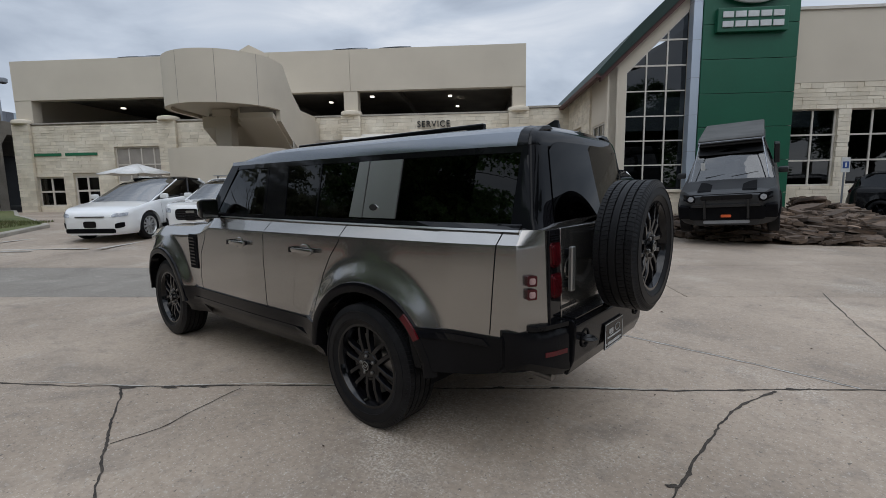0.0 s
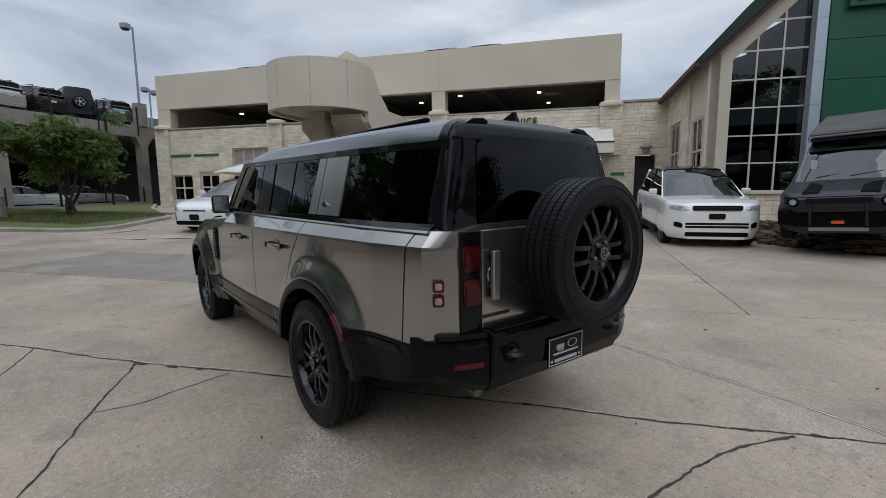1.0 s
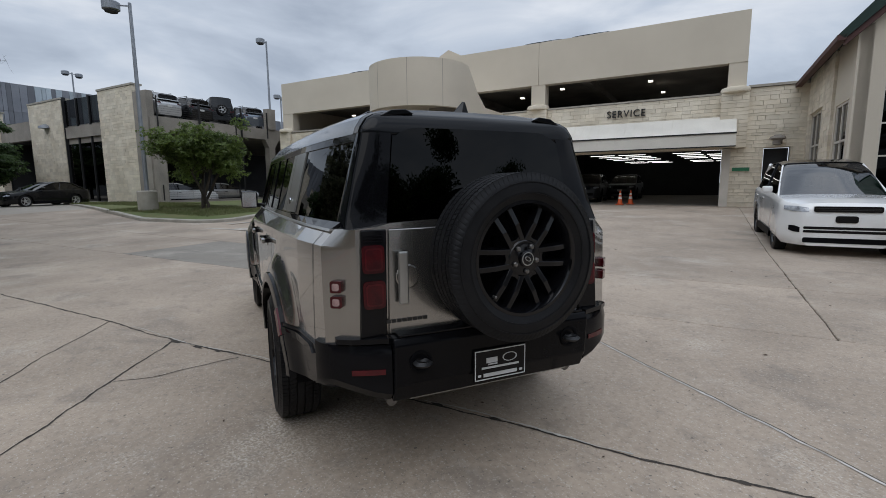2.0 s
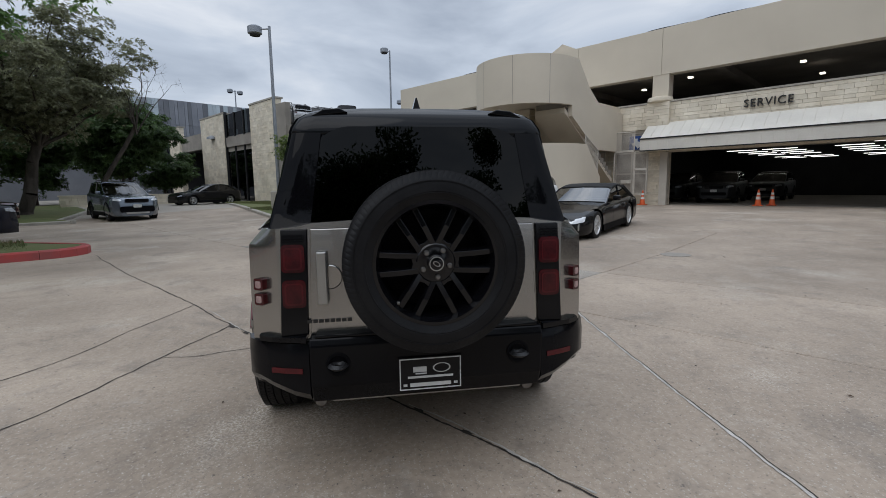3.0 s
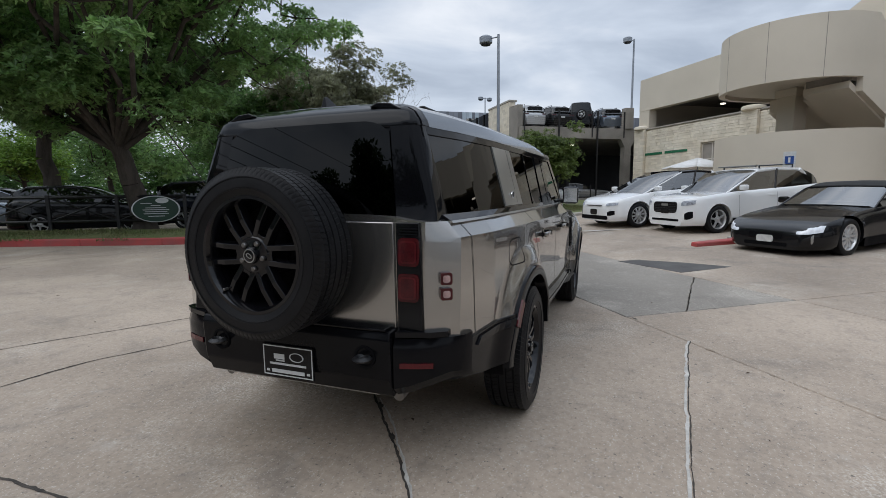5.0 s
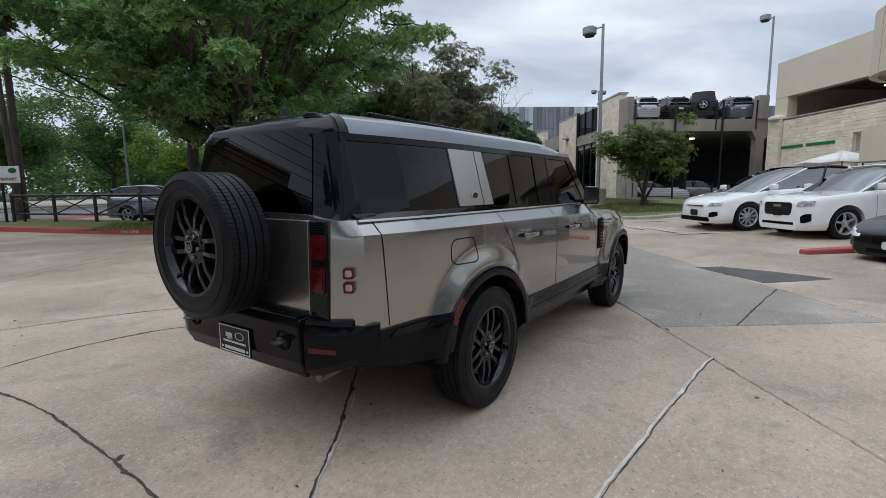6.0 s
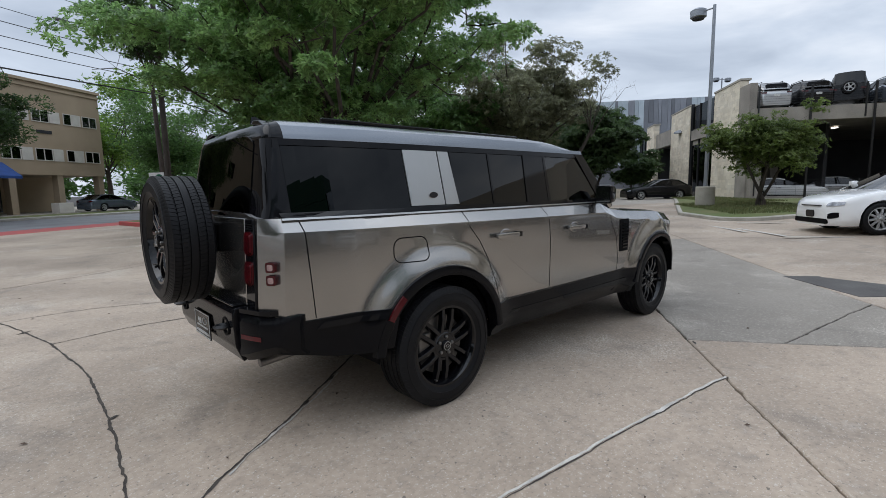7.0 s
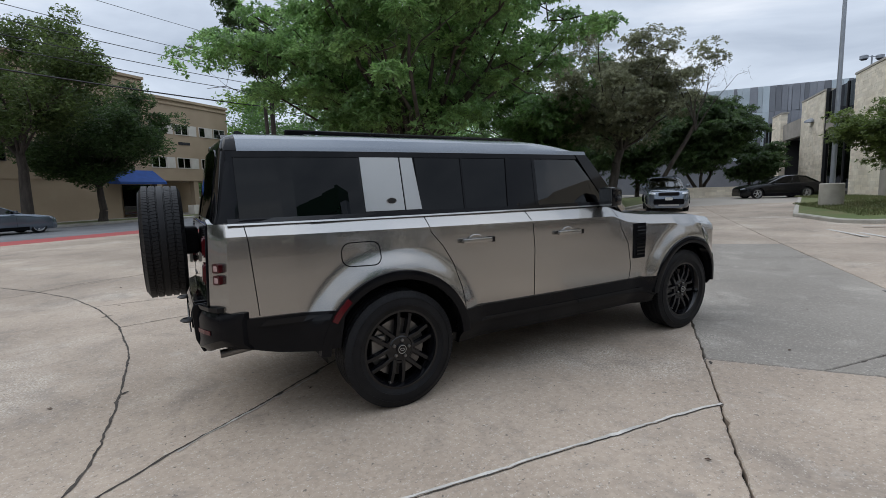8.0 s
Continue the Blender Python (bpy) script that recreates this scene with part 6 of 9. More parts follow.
    for s in (-1, 1):
        bm = bmesh.new()
        prism(bm, [(s * 0.50, 1.742), (s * 0.33, 1.762), (s * 0.37, 1.780), (s * 0.44, 1.774)], 0.87, 0.925, "x")
        part("spoiler_ear", bm, M["roof_black"], gate, bevel=0.004)
    part("sill_trim", rear_panel([(-0.505, 1.241), (0.505, 1.241), (0.504, 1.250), (-0.504, 1.250)], 0.004, 0.0), M["gloss_black"], gate)
    for dy0, dy1, dx0, dx1, z0, z1, mt in ((-0.482, -0.438, 1.095, 1.118, 0.915, 1.148, "satin"), (-0.472, -0.443, 1.06, 1.10, 0.93, 0.965, "plastic"), (-0.472, -0.443, 1.06, 1.10, 1.10, 1.135, "plastic")):
        solid("gate_handle", [(dx0, dx1, dy0, dy1, z0, z1)], M[mt], gate, bevel=0.006)
    bm = bmesh.new()
    lathe(bm, [(0.055, 0.0), (0.05, 0.004)], 24, axis="x")
    part("handle_cup", bm, M["paint"], gate, m=pose(1.076, -0.43, 1.03))
    for k in range(8):
        y = -0.535 + 0.0248 * k
        part("badge_bar", rear_panel([(y, 0.828), (y + 0.020, 0.828), (y + 0.020, 0.843), (y, 0.843)], 0.003, 0.013), M["letter"], gate)
    # rear bumper
    bump = new("rear_bumper")
    bump.parent = car
    bm = bmesh.new()
    prism(bm, [(1.03, 0.50), (1.12, 0.475), (1.155, 0.56), (1.165, 0.74), (1.15, 0.775), (1.03, 0.778)], -0.525, 0.525)
    part("bumper_centre", bm, M["clad"], bump, bevel=0.008)
    solid("step_pad", [(1.072, 1.15, -0.50, 0.50, 0.776, 0.788)], M["gloss_black"], bump, bevel=0.004)
    for s in (-1, 1):
        bm = bmesh.new()
        out = [(1.138, 0.53, 0.480), (1.124, 0.60, 0.497), (1.088, 0.69, 0.530), (1.040, 0.758, 0.552), (0.99, 0.803, 0.548), (0.93, 0.822, 0.530)]
        rows = [[bm.verts.new((x, s * y, z)) for z in (low, low + 0.04, 0.70, 0.745)] + [bm.verts.new((x - 0.13, s * (y - 0.09), 0.745)), bm.verts.new((x - 0.13, s * (y - 0.09), low))] for x, y, low in out]
        for row in rows:
            row[0].co.x -= 0.04
            row[3].co.x -= 0.015
        for r0, r1 in zip(rows, rows[1:]):
            for k in range(6):
                bm.faces.new((r0[k], r0[(k + 1) % 6], r1[(k + 1) % 6], r1[k]))
        bm.faces.new(rows[0])
        bm.faces.new(rows[-1])
        bmesh.ops.recalc_face_normals(bm, faces=bm.faces)
        part("bumper_corner", bm, M["clad"], bump, smooth=30)
        ledge = [(1.133, 0.54), (1.085, 0.69), (1.045, 0.750)]
        bm = bmesh.new()
        rows = [[bm.verts.new((x - d, s * y, z)) for d, z in ((0.0, 0.752), (0.0, 0.775), (0.10, 0.775), (0.10, 0.752))] for x, y in ledge]
        for r0, r1 in zip(rows, rows[1:]):
            for k in range(4):
                bm.faces.new((r0[k], r0[(k + 1) % 4], r1[(k + 1) % 4], r1[k]))
        bm.faces.new(rows[0])
        bm.faces.new(rows[-1])
        bmesh.ops.recalc_face_normals(bm, faces=bm.faces)
        part("bumper_ledge", bm, M["gloss_black"], bump)
        bm = bmesh.new()
        rows = [[bm.verts.new((x + 0.004 * d, s * y, z)) for d, z in ((0, 0.616), (1, 0.616), (1, 0.640), (0, 0.640))] for x, y in ((1.134, 0.560), (1.110, 0.64), (1.086, 0.697))]
        for r0, r1 in zip(rows, rows[1:]):
            for k in range(4):
                bm.faces.new((r0[k], r0[(k + 1) % 4], r1[(k + 1) % 4], r1[k]))
        bm.faces.new(rows[0])
        bm.faces.new(rows[-1])
        bmesh.ops.recalc_face_normals(bm, faces=bm.faces)
        part("reflector", bm, M["red_edge"], bump, "red strip reflector")
        bm = bmesh.new()
        lathe(bm, [(0.052, 1.155), (0.052, 1.166), (0.040, 1.166), (0.036, 1.158)], 20, axis="x", centre=(0, s * 0.405, 0.660))
        part("tow_recess", bm, M["plastic"], bump)
        bm = bmesh.new()
        lathe(bm, [(0.030, -0.012), (0.045, 0.0), (0.030, 0.012), (0.017, 0.0)], 20, axis="z", centre=(1.185, s * 0.405, 0.660), closed=True)
        part("tow_eye", bm, M["black_metal"], bump, smooth=True)
        bm = bmesh.new()
        tube(bm, (0.80, s * 0.50, 0.455), (1.03, s * 0.50, 0.438), 0.024, 0.026, 16)
        part("exhaust_tip", bm, M["disc"], bump, smooth=True)
    bm = bmesh.new()
    prism(bm, [(1.00, 0.468), (1.10, 0.462), (1.112, 0.476), (1.03, 0.485)], -0.44, 0.44)
    part("skid_strip", bm, M["satin"], bump, "satin silver skid strip", bevel=0.006)
    solid("underbody", [(-3.6, 0.30, -0.5, 0.5, 0.32, 0.40)], M["plastic"], car)
    for a in AXLES:
        solid("axle", [(a - 0.06, a + 0.06, -0.75, 0.75, 0.33, 0.43)], M["plastic"], car)
    # number plate holder with plain bars
    plate = new("plate")
    plate.parent = car
    solid("plate_back", [(1.165, 1.172, -0.145, 0.140, 0.515, 0.668)], M["gloss_black"], plate)
    for y0, y1, z0, z1 in ((-0.141, 0.136, 0.519, 0.524), (-0.141, 0.136, 0.659, 0.664), (-0.141, -0.136, 0.524, 0.659), (0.131, 0.136, 0.524, 0.659), (-0.105, 0.100, 0.572, 0.582), (-0.095, 0.090, 0.533, 0.550), (-0.125, -0.108, 0.536, 0.547), (0.103, 0.120, 0.536, 0.547), (-0.08, -0.02, 0.600, 0.625), (-0.07, -0.02, 0.590, 0.596)):
        solid("plate_bar", [(1.172, 1.1735, y0, y1, z0, z1)], M["white_letter"], plate)
    bm = bmesh.new()
    lathe(bm, [(0.040, 1.172), (0.040, 1.1745), (0.034, 1.1745), (0.034, 1.172)], 28, axis="x", closed=True)
    part("plate_oval", bm, M["white_letter"], plate, m=pose(0, 0.048, 0.616) @ Matrix.Diagonal((1, 1, 0.55, 1)))
    # wheels and spare
    for x in AXLES:
        for s in (-1, 1):
            wheel_parts(car, 0.385, 0.245, 0.252, m=pose(x, s * 0.832, HUB_Z, 0, 17 * (x < -1) + 9 * s, 0 if s < 0 else 180), hub_out=-0.004)
            bm = bmesh.new()
            lathe(bm, [(0.19, -0.012), (0.19, 0.012)], 32, axis="y")
            part("brake_disc", bm, M["disc"], car, m=pose(x, s * 0.85, HUB_Z))
            solid("caliper", [(x + 0.09, x + 0.19, s * 0.85 - 0.035, s * 0.85 + 0.035, HUB_Z - 0.06, HUB_Z + 0.10)], M["disc"], car, bevel=0.01)
    wheel_parts(car, 0.364, 0.236, 0.239, m=pose(1.272, 0.003, 1.120, 0, 30, 90))
    solid("spare_mount", [(1.07, 1.25, -0.09, 0.09, 1.03, 1.21)], M["plastic"], car, bevel=0.02)
        # roof antenna
    bm = bmesh.new()
    prism(bm, [(0.62, 1.785), (0.80, 1.785), (0.79, 1.855), (0.765, 1.86)], -0.022, 0.022)
    for v in bm.verts:
        if v.co.z > 1.84:
            v.co.y *= 0.15
    part("antenna_fin", bm, M["roof_black"], car, bevel=0.002)
    return car


long_offroader()

# ---------------------------------------------------------------- parked vehicles
M["white_paint"] = material("white_car_paint", (0.80, 0.80, 0.79), (0.76, 0.76, 0.75), 0.25, 0.0, scale=1.5, fine=400, coat=1.0)
M["black_paint"] = material("black_car_paint", (0.008, 0.008, 0.009), (0.006, 0.006, 0.007), 0.25, 0.0, scale=1.5, fine=400, coat=0.45, spec=0.12)
M["navy_paint"] = material("navy_car_paint", (0.010, 0.012, 0.020), (0.008, 0.009, 0.015), 0.25, 0.0, scale=1.5, fine=400, coat=0.45, spec=0.12)
M["steel_paint"] = material("blue_grey_car_paint", (0.145, 0.17, 0.205), (0.125, 0.15, 0.185), 0.22, 0.6, scale=1.5, fine=400, coat=1.0)
M["silver_paint"] = material("silver_car_paint", (0.42, 0.42, 0.42), (0.38, 0.38, 0.38), 0.28, 0.6, scale=1.5, fine=400, coat=1.0)
M["matte_dark"] = material("matte_dark_wrap", (0.020, 0.021, 0.023), (0.015, 0.0155, 0.017), 0.42, 0.1, scale=2, fine=90)
M["maroon_paint"] = material("maroon_car_paint", (0.09, 0.012, 0.014), (0.07, 0.01, 0.012), 0.2, 0.2, scale=1.5, fine=400, coat=1.0)
M["car_glass"] = glass_material("car_glass", (0.16, 0.18, 0.185), ior=3.4)
M["mid_glass"] = glass_material("grey_car_glass", (0.10, 0.11, 0.115), ior=2.1)
M["dark_glass"] = glass_material("dark_car_glass", (0.05, 0.055, 0.058), ior=1.7)
M["headlamp"] = material("headlamp_lens", (0.50, 0.53, 0.57), (0.20, 0.21, 0.24), 0.08, 0.1, scale=14, fine=60, coat=1.0)
M["bright_lens"] = material("bright_lamp_lens", (0.80, 0.82, 0.84), (0.60, 0.62, 0.66), 0.1, 0.1, scale=14, fine=60, coat=1.0)
M["fabric"] = material("black_soft_top", (0.016, 0.016, 0.016), (0.011, 0.011, 0.011), 0.9, scale=8, fine=200)
M["alloy"] = material("silver_alloy", (0.66, 0.66, 0.66), (0.55, 0.55, 0.55), 0.35, 0.7, scale=4, fine=60)
M["canvas"] = material("grey_canvas", (0.095, 0.095, 0.092), (0.065, 0.065, 0.063), 0.85, scale=2, fine=60, bump=0.1)
M["plate_white"] = material("plate_white", (0.62, 0.62, 0.60), (0.5, 0.5, 0.48), 0.5, scale=10, fine=60)


def parked_car(name, label, paint, L, W, H, wb, fo, r, top, house, group="parked cars", clear=0.22, glass="car_glass", roof="", rim="alloy",
               spokes=5, fronts=(), rears=(), rails=False, handles=True, clad=False, soft=False, wells=True):
    """A car standing on z = 0, nose to +x, origin under the rear axle.
    top: (x, z) of the hood and belt line in falling x; house: (x, z) of windscreen, roof and rear glass in falling x."""
    if glass == "car_glass" and paint in ("black_paint", "navy_paint", "steel_paint", "maroon_paint") and not soft:
        glass = "dark_glass"
    car = thing(name, label, "car", group=group)
    x1, x0 = wb + fo, wb + fo - L
    hw = W / 2
    wid = lambda x: hw * (1 - 0.34 * max(0.0, (x - (x1 - 0.55)) / 0.55) ** 2.4 - 0.22 * max(0.0, ((x0 + 0.45) - x) / 0.45) ** 2.4)
    zt = lambda x: lerp_list(top, x)

    def sy(x, z):
        w, b = wid(x), zt(x)
        d = min(math.hypot(x, z - r), math.hypot(x - wb, z - r))
        puff = 0.02 * (1 - smooth_step(r + 0.05, r + 0.16, d))
        sec = [(b, w - 0.075), (b - 0.03, w - 0.045), (b - 0.10, w - 0.015), (b * 0.62, w), (clear + 0.14, w - 0.012), (clear + 0.04, w - 0.045), (clear, w - 0.10)]
        return lerp_list(sec, z) + puff

    bm = bmesh.new()
    n = 46
    xs = [x1 - L * k / n for k in range(n + 1)]
    xs = [x1 - 0.02, x1 - 0.05] + xs[1:-1] + [x0 + 0.05, x0 + 0.02]
    xs = sorted(set([x1, x0] + xs), reverse=True)
    rings = []
    for x in xs:
        b = zt(x)
        zs = [clear + (b - 0.1 - clear) * k / 7 for k in range(8)] + [b - 0.06, b - 0.03, b]
        half = [(0.0, clear)] + [(sy(x, z), z) for z in zs] + [((wid(x) - 0.075) * 0.6, b + 0.018), (0.0, b + 0.026)]
        rings.append([bm.verts.new((x, y, z)) for y, z in half] + [bm.verts.new((x, -y, z)) for y, z in half[-2:0:-1]])
    m_ = len(rings[0])
    for a, c in zip(rings, rings[1:]):
        for k in range(m_):
            bm.faces.new((a[k], a[(k + 1) % m_], c[(k + 1) % m_], c[k]))
    bm.faces.new(rings[0])
    bm.faces.new(rings[-1])
    bmesh.ops.recalc_face_normals(bm, faces=bm.faces)
    body = part("body", bm, M[paint], car)
    if wells:
        cut = bmesh.new()
        for a in (0.0, wb):
            for s in (-1, 1):
                k = bmesh.new()
                lathe(k, [(r + 0.055, hw - 0.36), (r + 0.055, hw + 0.4)], 32, axis="y", centre=(a, 0, r))
                for v in k.verts:
                    v.co.y *= s
                bmesh.ops.recalc_face_normals(k, faces=k.faces)
                me = bpy.data.meshes.new("tmp")
                k.to_mesh(me)
                k.free()
                cut.from_mesh(me)
                bpy.data.meshes.remove(me)
        cutter = bpy.data.objects.new("tmp_cut", mesh_of(cut, "tmp_cut", M["plastic"]))
        scene.collection.objects.link(cutter)
        mod = body.modifiers.new("wells", "BOOLEAN")
        mod.object, mod.operation, mod.solver = cutter, "DIFFERENCE", "EXACT"
        me = bpy.data.meshes.new_from_object(body.evaluated_get(bpy.context.evaluated_depsgraph_get()))
        body.modifiers.clear()
        body.data = me
        bpy.data.objects.remove(cutter)
    body.data.shade_smooth()
    body.data.set_sharp_from_angle(angle=radians(32))
    # greenhouse: glass all round, roof skin and pillars over it
    gx1, gx0 = house[0][0], house[-1][0]
    zr = max(z for _, z in house)
    rf, rr = [x for x, z in house if z > zr - 0.12][0], [x for x, z in house if z > zr - 0.12][-1]
    gz = lambda x: lerp_list(house, x)
    tum = 0.34

    def gy(x, z):
        return wid(x) - 0.085 - tum * max(0.0, z - zt(x))

    glass_bm, roof_bm = bmesh.new(), bmesh.new()
    xs = sorted({gx1 - (gx1 - gx0) * k / 24 for k in range(25)} | {rf, rr}, reverse=True)
    for target, want_roof in ((glass_bm, False), (roof_bm, True)):
        prev = None
        for x in xs:
            b, z = zt(x) - 0.012, max(gz(x), zt(x))
            off = 0.006 if want_roof else 0.0
            ye = gy(x, z - 0.05) if z - 0.05 > b else gy(x, b)
            if want_roof:
                half = [(ye + off, max(b, z - 0.075)), (ye - 0.02 + off, z - 0.03 + off), (ye - 0.10, z + off), (0.0, z + 0.018 + off)]
            else:
                half = [(gy(x, b), b), (ye, max(b, z - 0.05)), (ye - 0.09, max(b, z)), (0.0, max(b, z + 0.016))]
            row = [target.verts.new((x, y, q)) for y, q in half] + [target.verts.new((x, -y, q)) for y, q in half[-2::-1]]
            if prev and (not want_roof or (rr - 1e-6 <= x and prev[0].co.x <= rf + 1e-6)):
                for k in range(len(row) - 1):
                    target.faces.new((prev[k], prev[k + 1], row[k + 1], row[k]))
            prev = row
        bmesh.ops.delete(target, geom=[v for v in target.verts if not v.link_faces], context="VERTS")
        bmesh.ops.recalc_face_normals(target, faces=target.faces)
    part("glasshouse", glass_bm, M[glass], car, smooth=40)
    rp = part("roof", roof_bm, M["fabric"] if soft else M[roof or paint], car, smooth=40)
    sol = rp.modifiers.new("thickness", "SOLIDIFY")
    sol.thickness, sol.offset = 0.02, 0
    for s in (-1, 1):
        for xb, xt, rad, mt in ((gx1 + 0.02, rf, 0.022, paint), ((gx1 + gx0) / 2 + 0.05, (rf + rr) / 2 + 0.05, 0.028, "gloss_black"), (gx0 - 0.03, rr + 0.05, 0.055, "fabric" if soft else paint)):
            bm = bmesh.new()
            tube(bm, (xb, s * gy(xb, zt(xb)), zt(xb) - 0.02), (xt, s * (gy(xt, gz(xt) - 0.05)), gz(xt) - 0.04), rad, seg=6)
            part("pillar", bm, M[mt], car, smooth=True)
        mir = new("door_mirror")
        mir.parent = car
        xm = gx1 - 0.42
        bm = bmesh.new()
        box(bm, xm - 0.05, xm + 0.09, s * (hw + 0.07) - 0.10, s * (hw + 0.07) + 0.10, zt(xm) + 0.03, zt(xm) + 0.17)
        part("housing", bm, M[paint if not soft else "black_paint"], mir, bevel=0.035, smooth=True)
        # door lines, handles, sill
        for xx in (gx1 - 0.35, (gx1 + gx0) / 2 + 0.05, gx0 + 0.75):
            bm = bmesh.new()
            prev = None
            for k in range(9):
                z = zt(xx) - 0.02 - (zt(xx) - 0.03 - clear - 0.14) * k / 8
                cur = [bm.verts.new((xx - 0.004, s * (sy(xx, z) + 0.002), z)), bm.verts.new((xx + 0.004, s * (sy(xx, z) + 0.002), z))]
                if prev:
                    bm.faces.new((prev[0], prev[1], cur[1], cur[0]))
                prev = cur
            part("shut_line", bm, M["plastic"], car)
        if handles:
            for xx in ((gx1 + gx0) / 2 + 0.22, gx0 + 0.95):
                z = zt(xx) - 0.17
                y = sy(xx, z)
                bm = bmesh.new()
                box(bm, xx - 0.1, xx + 0.1, s * (y + 0.008) - 0.012, s * (y + 0.008) + 0.012, z - 0.014, z + 0.014)
                part("door_handle", bm, M[paint], car, bevel=0.006)
        bm = bmesh.new()
        prev = None
        for k in range(13):
            x = r + 0.08 + (wb - 2 * r - 0.16) * k / 12
            y = sy(x, clear + 0.14)
            cur = [bm.verts.new((x, s * yy, zz)) for yy, zz in ((y + 0.012, clear + 0.15), (y + 0.012, clear - 0.01), (y - 0.12, clear - 0.02), (y - 0.12, clear + 0.15))]
            if prev:
                for q in range(4):
                    bm.faces.new((prev[q], prev[(q + 1) % 4], cur[(q + 1) % 4], cur[q]))
            prev = cur
        bmesh.ops.recalc_face_normals(bm, faces=bm.faces)
        part("sill", bm, M["plastic"], car)
        if clad:
            for a in (0.0, wb):
                bm = bmesh.new()
                rows = []
                for k in range(25):
                    ang = radians(4 + 172 * k / 24)
                    rows.append([bm.verts.new((a + q * math.cos(ang), s * (sy(a + q * math.cos(ang), r + q * math.sin(ang)) + o), r + q * math.sin(ang))) for q, o in ((r + 0.05, -0.05), (r + 0.05, 0.015), (r + 0.11, 0.012), (r + 0.11, -0.01))])
                for r0_, r1_ in zip(rows, rows[1:]):
                    for q in range(4):
                        bm.faces.new((r0_[q], r0_[(q + 1) % 4], r1_[(q + 1) % 4], r1_[q]))
                bmesh.ops.recalc_face_normals(bm, faces=bm.faces)
                part("arch_trim", bm, M["plastic"], car)
        if rails:
            bm = bmesh.new()
            tube(bm, (rf - 0.25, s * (hw - 0.38), zr + 0.06), (rr + 0.1, s * (hw - 0.38), zr + 0.06), 0.018, seg=6)
            for xx in (rf - 0.25, rr + 0.1):
                tube(bm, (xx, s * (hw - 0.38), zr - 0.02), (xx, s * (hw - 0.38), zr + 0.06), 0.02, seg=6)
            part("roof_rail", bm, M["black_metal"], car)
        for xx in (0.0, wb):
            wheel_parts(car, r, 0.23, r * 0.69, spokes, False, M[rim], pose(xx, s * (hw - 0.115), r, 0, 11 * s, 0 if s < 0 else 180), detail=False, seg=36)
    # lamps, grilles, plates: (name, material, y, z, width, height, turn, setback)
    for end, items in ((1, fronts), (-1, rears)):
        for nm, mt, y, z, w, h, turn, back in items:
            for s in ((-1, 1) if y else (1,)):
                bm = bmesh.new()
                if y:                                            # wraps round the corner of the car
                    def skin(yy, zz):
                        for q in range(160):
                            x = x1 - 0.005 * q if end > 0 else x0 + 0.005 * q
                            if zt(x) - 0.005 >= zz and sy(x, zz) >= yy:
                                return x
                        return x1 - 0.6 if end > 0 else x0 + 0.6
                    grid, back_ = [], []
                    for i in range(9):
                        f = i / 8
                        yy = y + (f - 0.5) * w * math.cos(radians(turn))
                        hh = h * (0.55 + 0.45 * math.sin(math.pi * (0.15 + 0.7 * f)))
                        lift = 0.25 * h * (f - 0.5)
                        grid.append([bm.verts.new((skin(yy, z + lift + hh * g) + 0.010 * end, s * (yy + 0.006), z + lift + hh * g)) for g in (-0.5, -0.2, 0.2, 0.5)])
                        back_.append([bm.verts.new((v_.co.x - 0.05 * end, v_.co.y - s * 0.03, v_.co.z)) for v_ in grid[-1]])
                    for i in range(8):
                        for g in range(3):
                            bm.faces.new((grid[i][g], grid[i + 1][g], grid[i + 1][g + 1], grid[i][g + 1]))
                        for g in (0, 3):
                            bm.faces.new((grid[i][g], grid[i + 1][g], back_[i + 1][g], back_[i][g]))
                    for i in (0, 8):
                        for g in range(3):
                            bm.faces.new((grid[i][g], grid[i][g + 1], back_[i][g + 1], back_[i][g]))
                    bmesh.ops.recalc_face_normals(bm, faces=bm.faces)
                    part(nm, bm, M[mt], car, smooth=35)
                    continue
                pts = rounded(-w / 2, w / 2, -h / 2, h / 2, min(w, h) * 0.3, 3)
                prism(bm, pts, -0.14, 0.0, "x")
                xe = (x1 if end > 0 else x0) - end * back
                part(nm, bm, M[mt], car, m=pose(xe, s * y, z, 0, 0, (0 if end > 0 else 180) + s * turn * end))
    # dark cabin: floor, seats and dash seen through the glass
    bm = bmesh.new()
    zc = max(zt(x) for x in (gx1, gx0, (gx1 + gx0) / 2)) + 0.03
    box(bm, gx0 + 0.45, gx1 - 0.35, -hw + 0.2, hw - 0.2, zc - 0.02, zc + 0.012)
    part("cabin_floor", bm, M["seat"], car)
    for xx in ((rf + rr) / 2 + 0.35, (rf + rr) / 2 - 0.5):
        for s in (-1, 1):
            bm = bmesh.new()
            prism(bm, [(xx + 0.1, zc), (xx - 0.12, zc), (xx - 0.22, zc + 0.28), (xx - 0.08, zc + 0.28)], s * 0.38 - 0.22, s * 0.38 + 0.22)
            part("seat", bm, M["seat"], car, bevel=0.02)
    return car


def stand(car, u, v, turn, lift=0.0, pitch=0.0, roll=0.0, z=None):
    """Puts a car on the yard, following the slope of the ground along it."""
    c, s = math.cos(radians(turn)), math.sin(radians(turn))
    za, zb = ground_z(u, v), ground_z(u + 2.8 * c, v + 2.8 * s)
    tilt = 0.0 if z is not None else math.degrees(math.atan2(zb - za, 2.8))
    car.matrix_basis = GRID @ Matrix.Translation((u, v, (za if z is None else z) + lift)) @ Euler((radians(roll), radians(-tilt + pitch), radians(turn)), "XYZ").to_matrix().to_4x4()
    return car


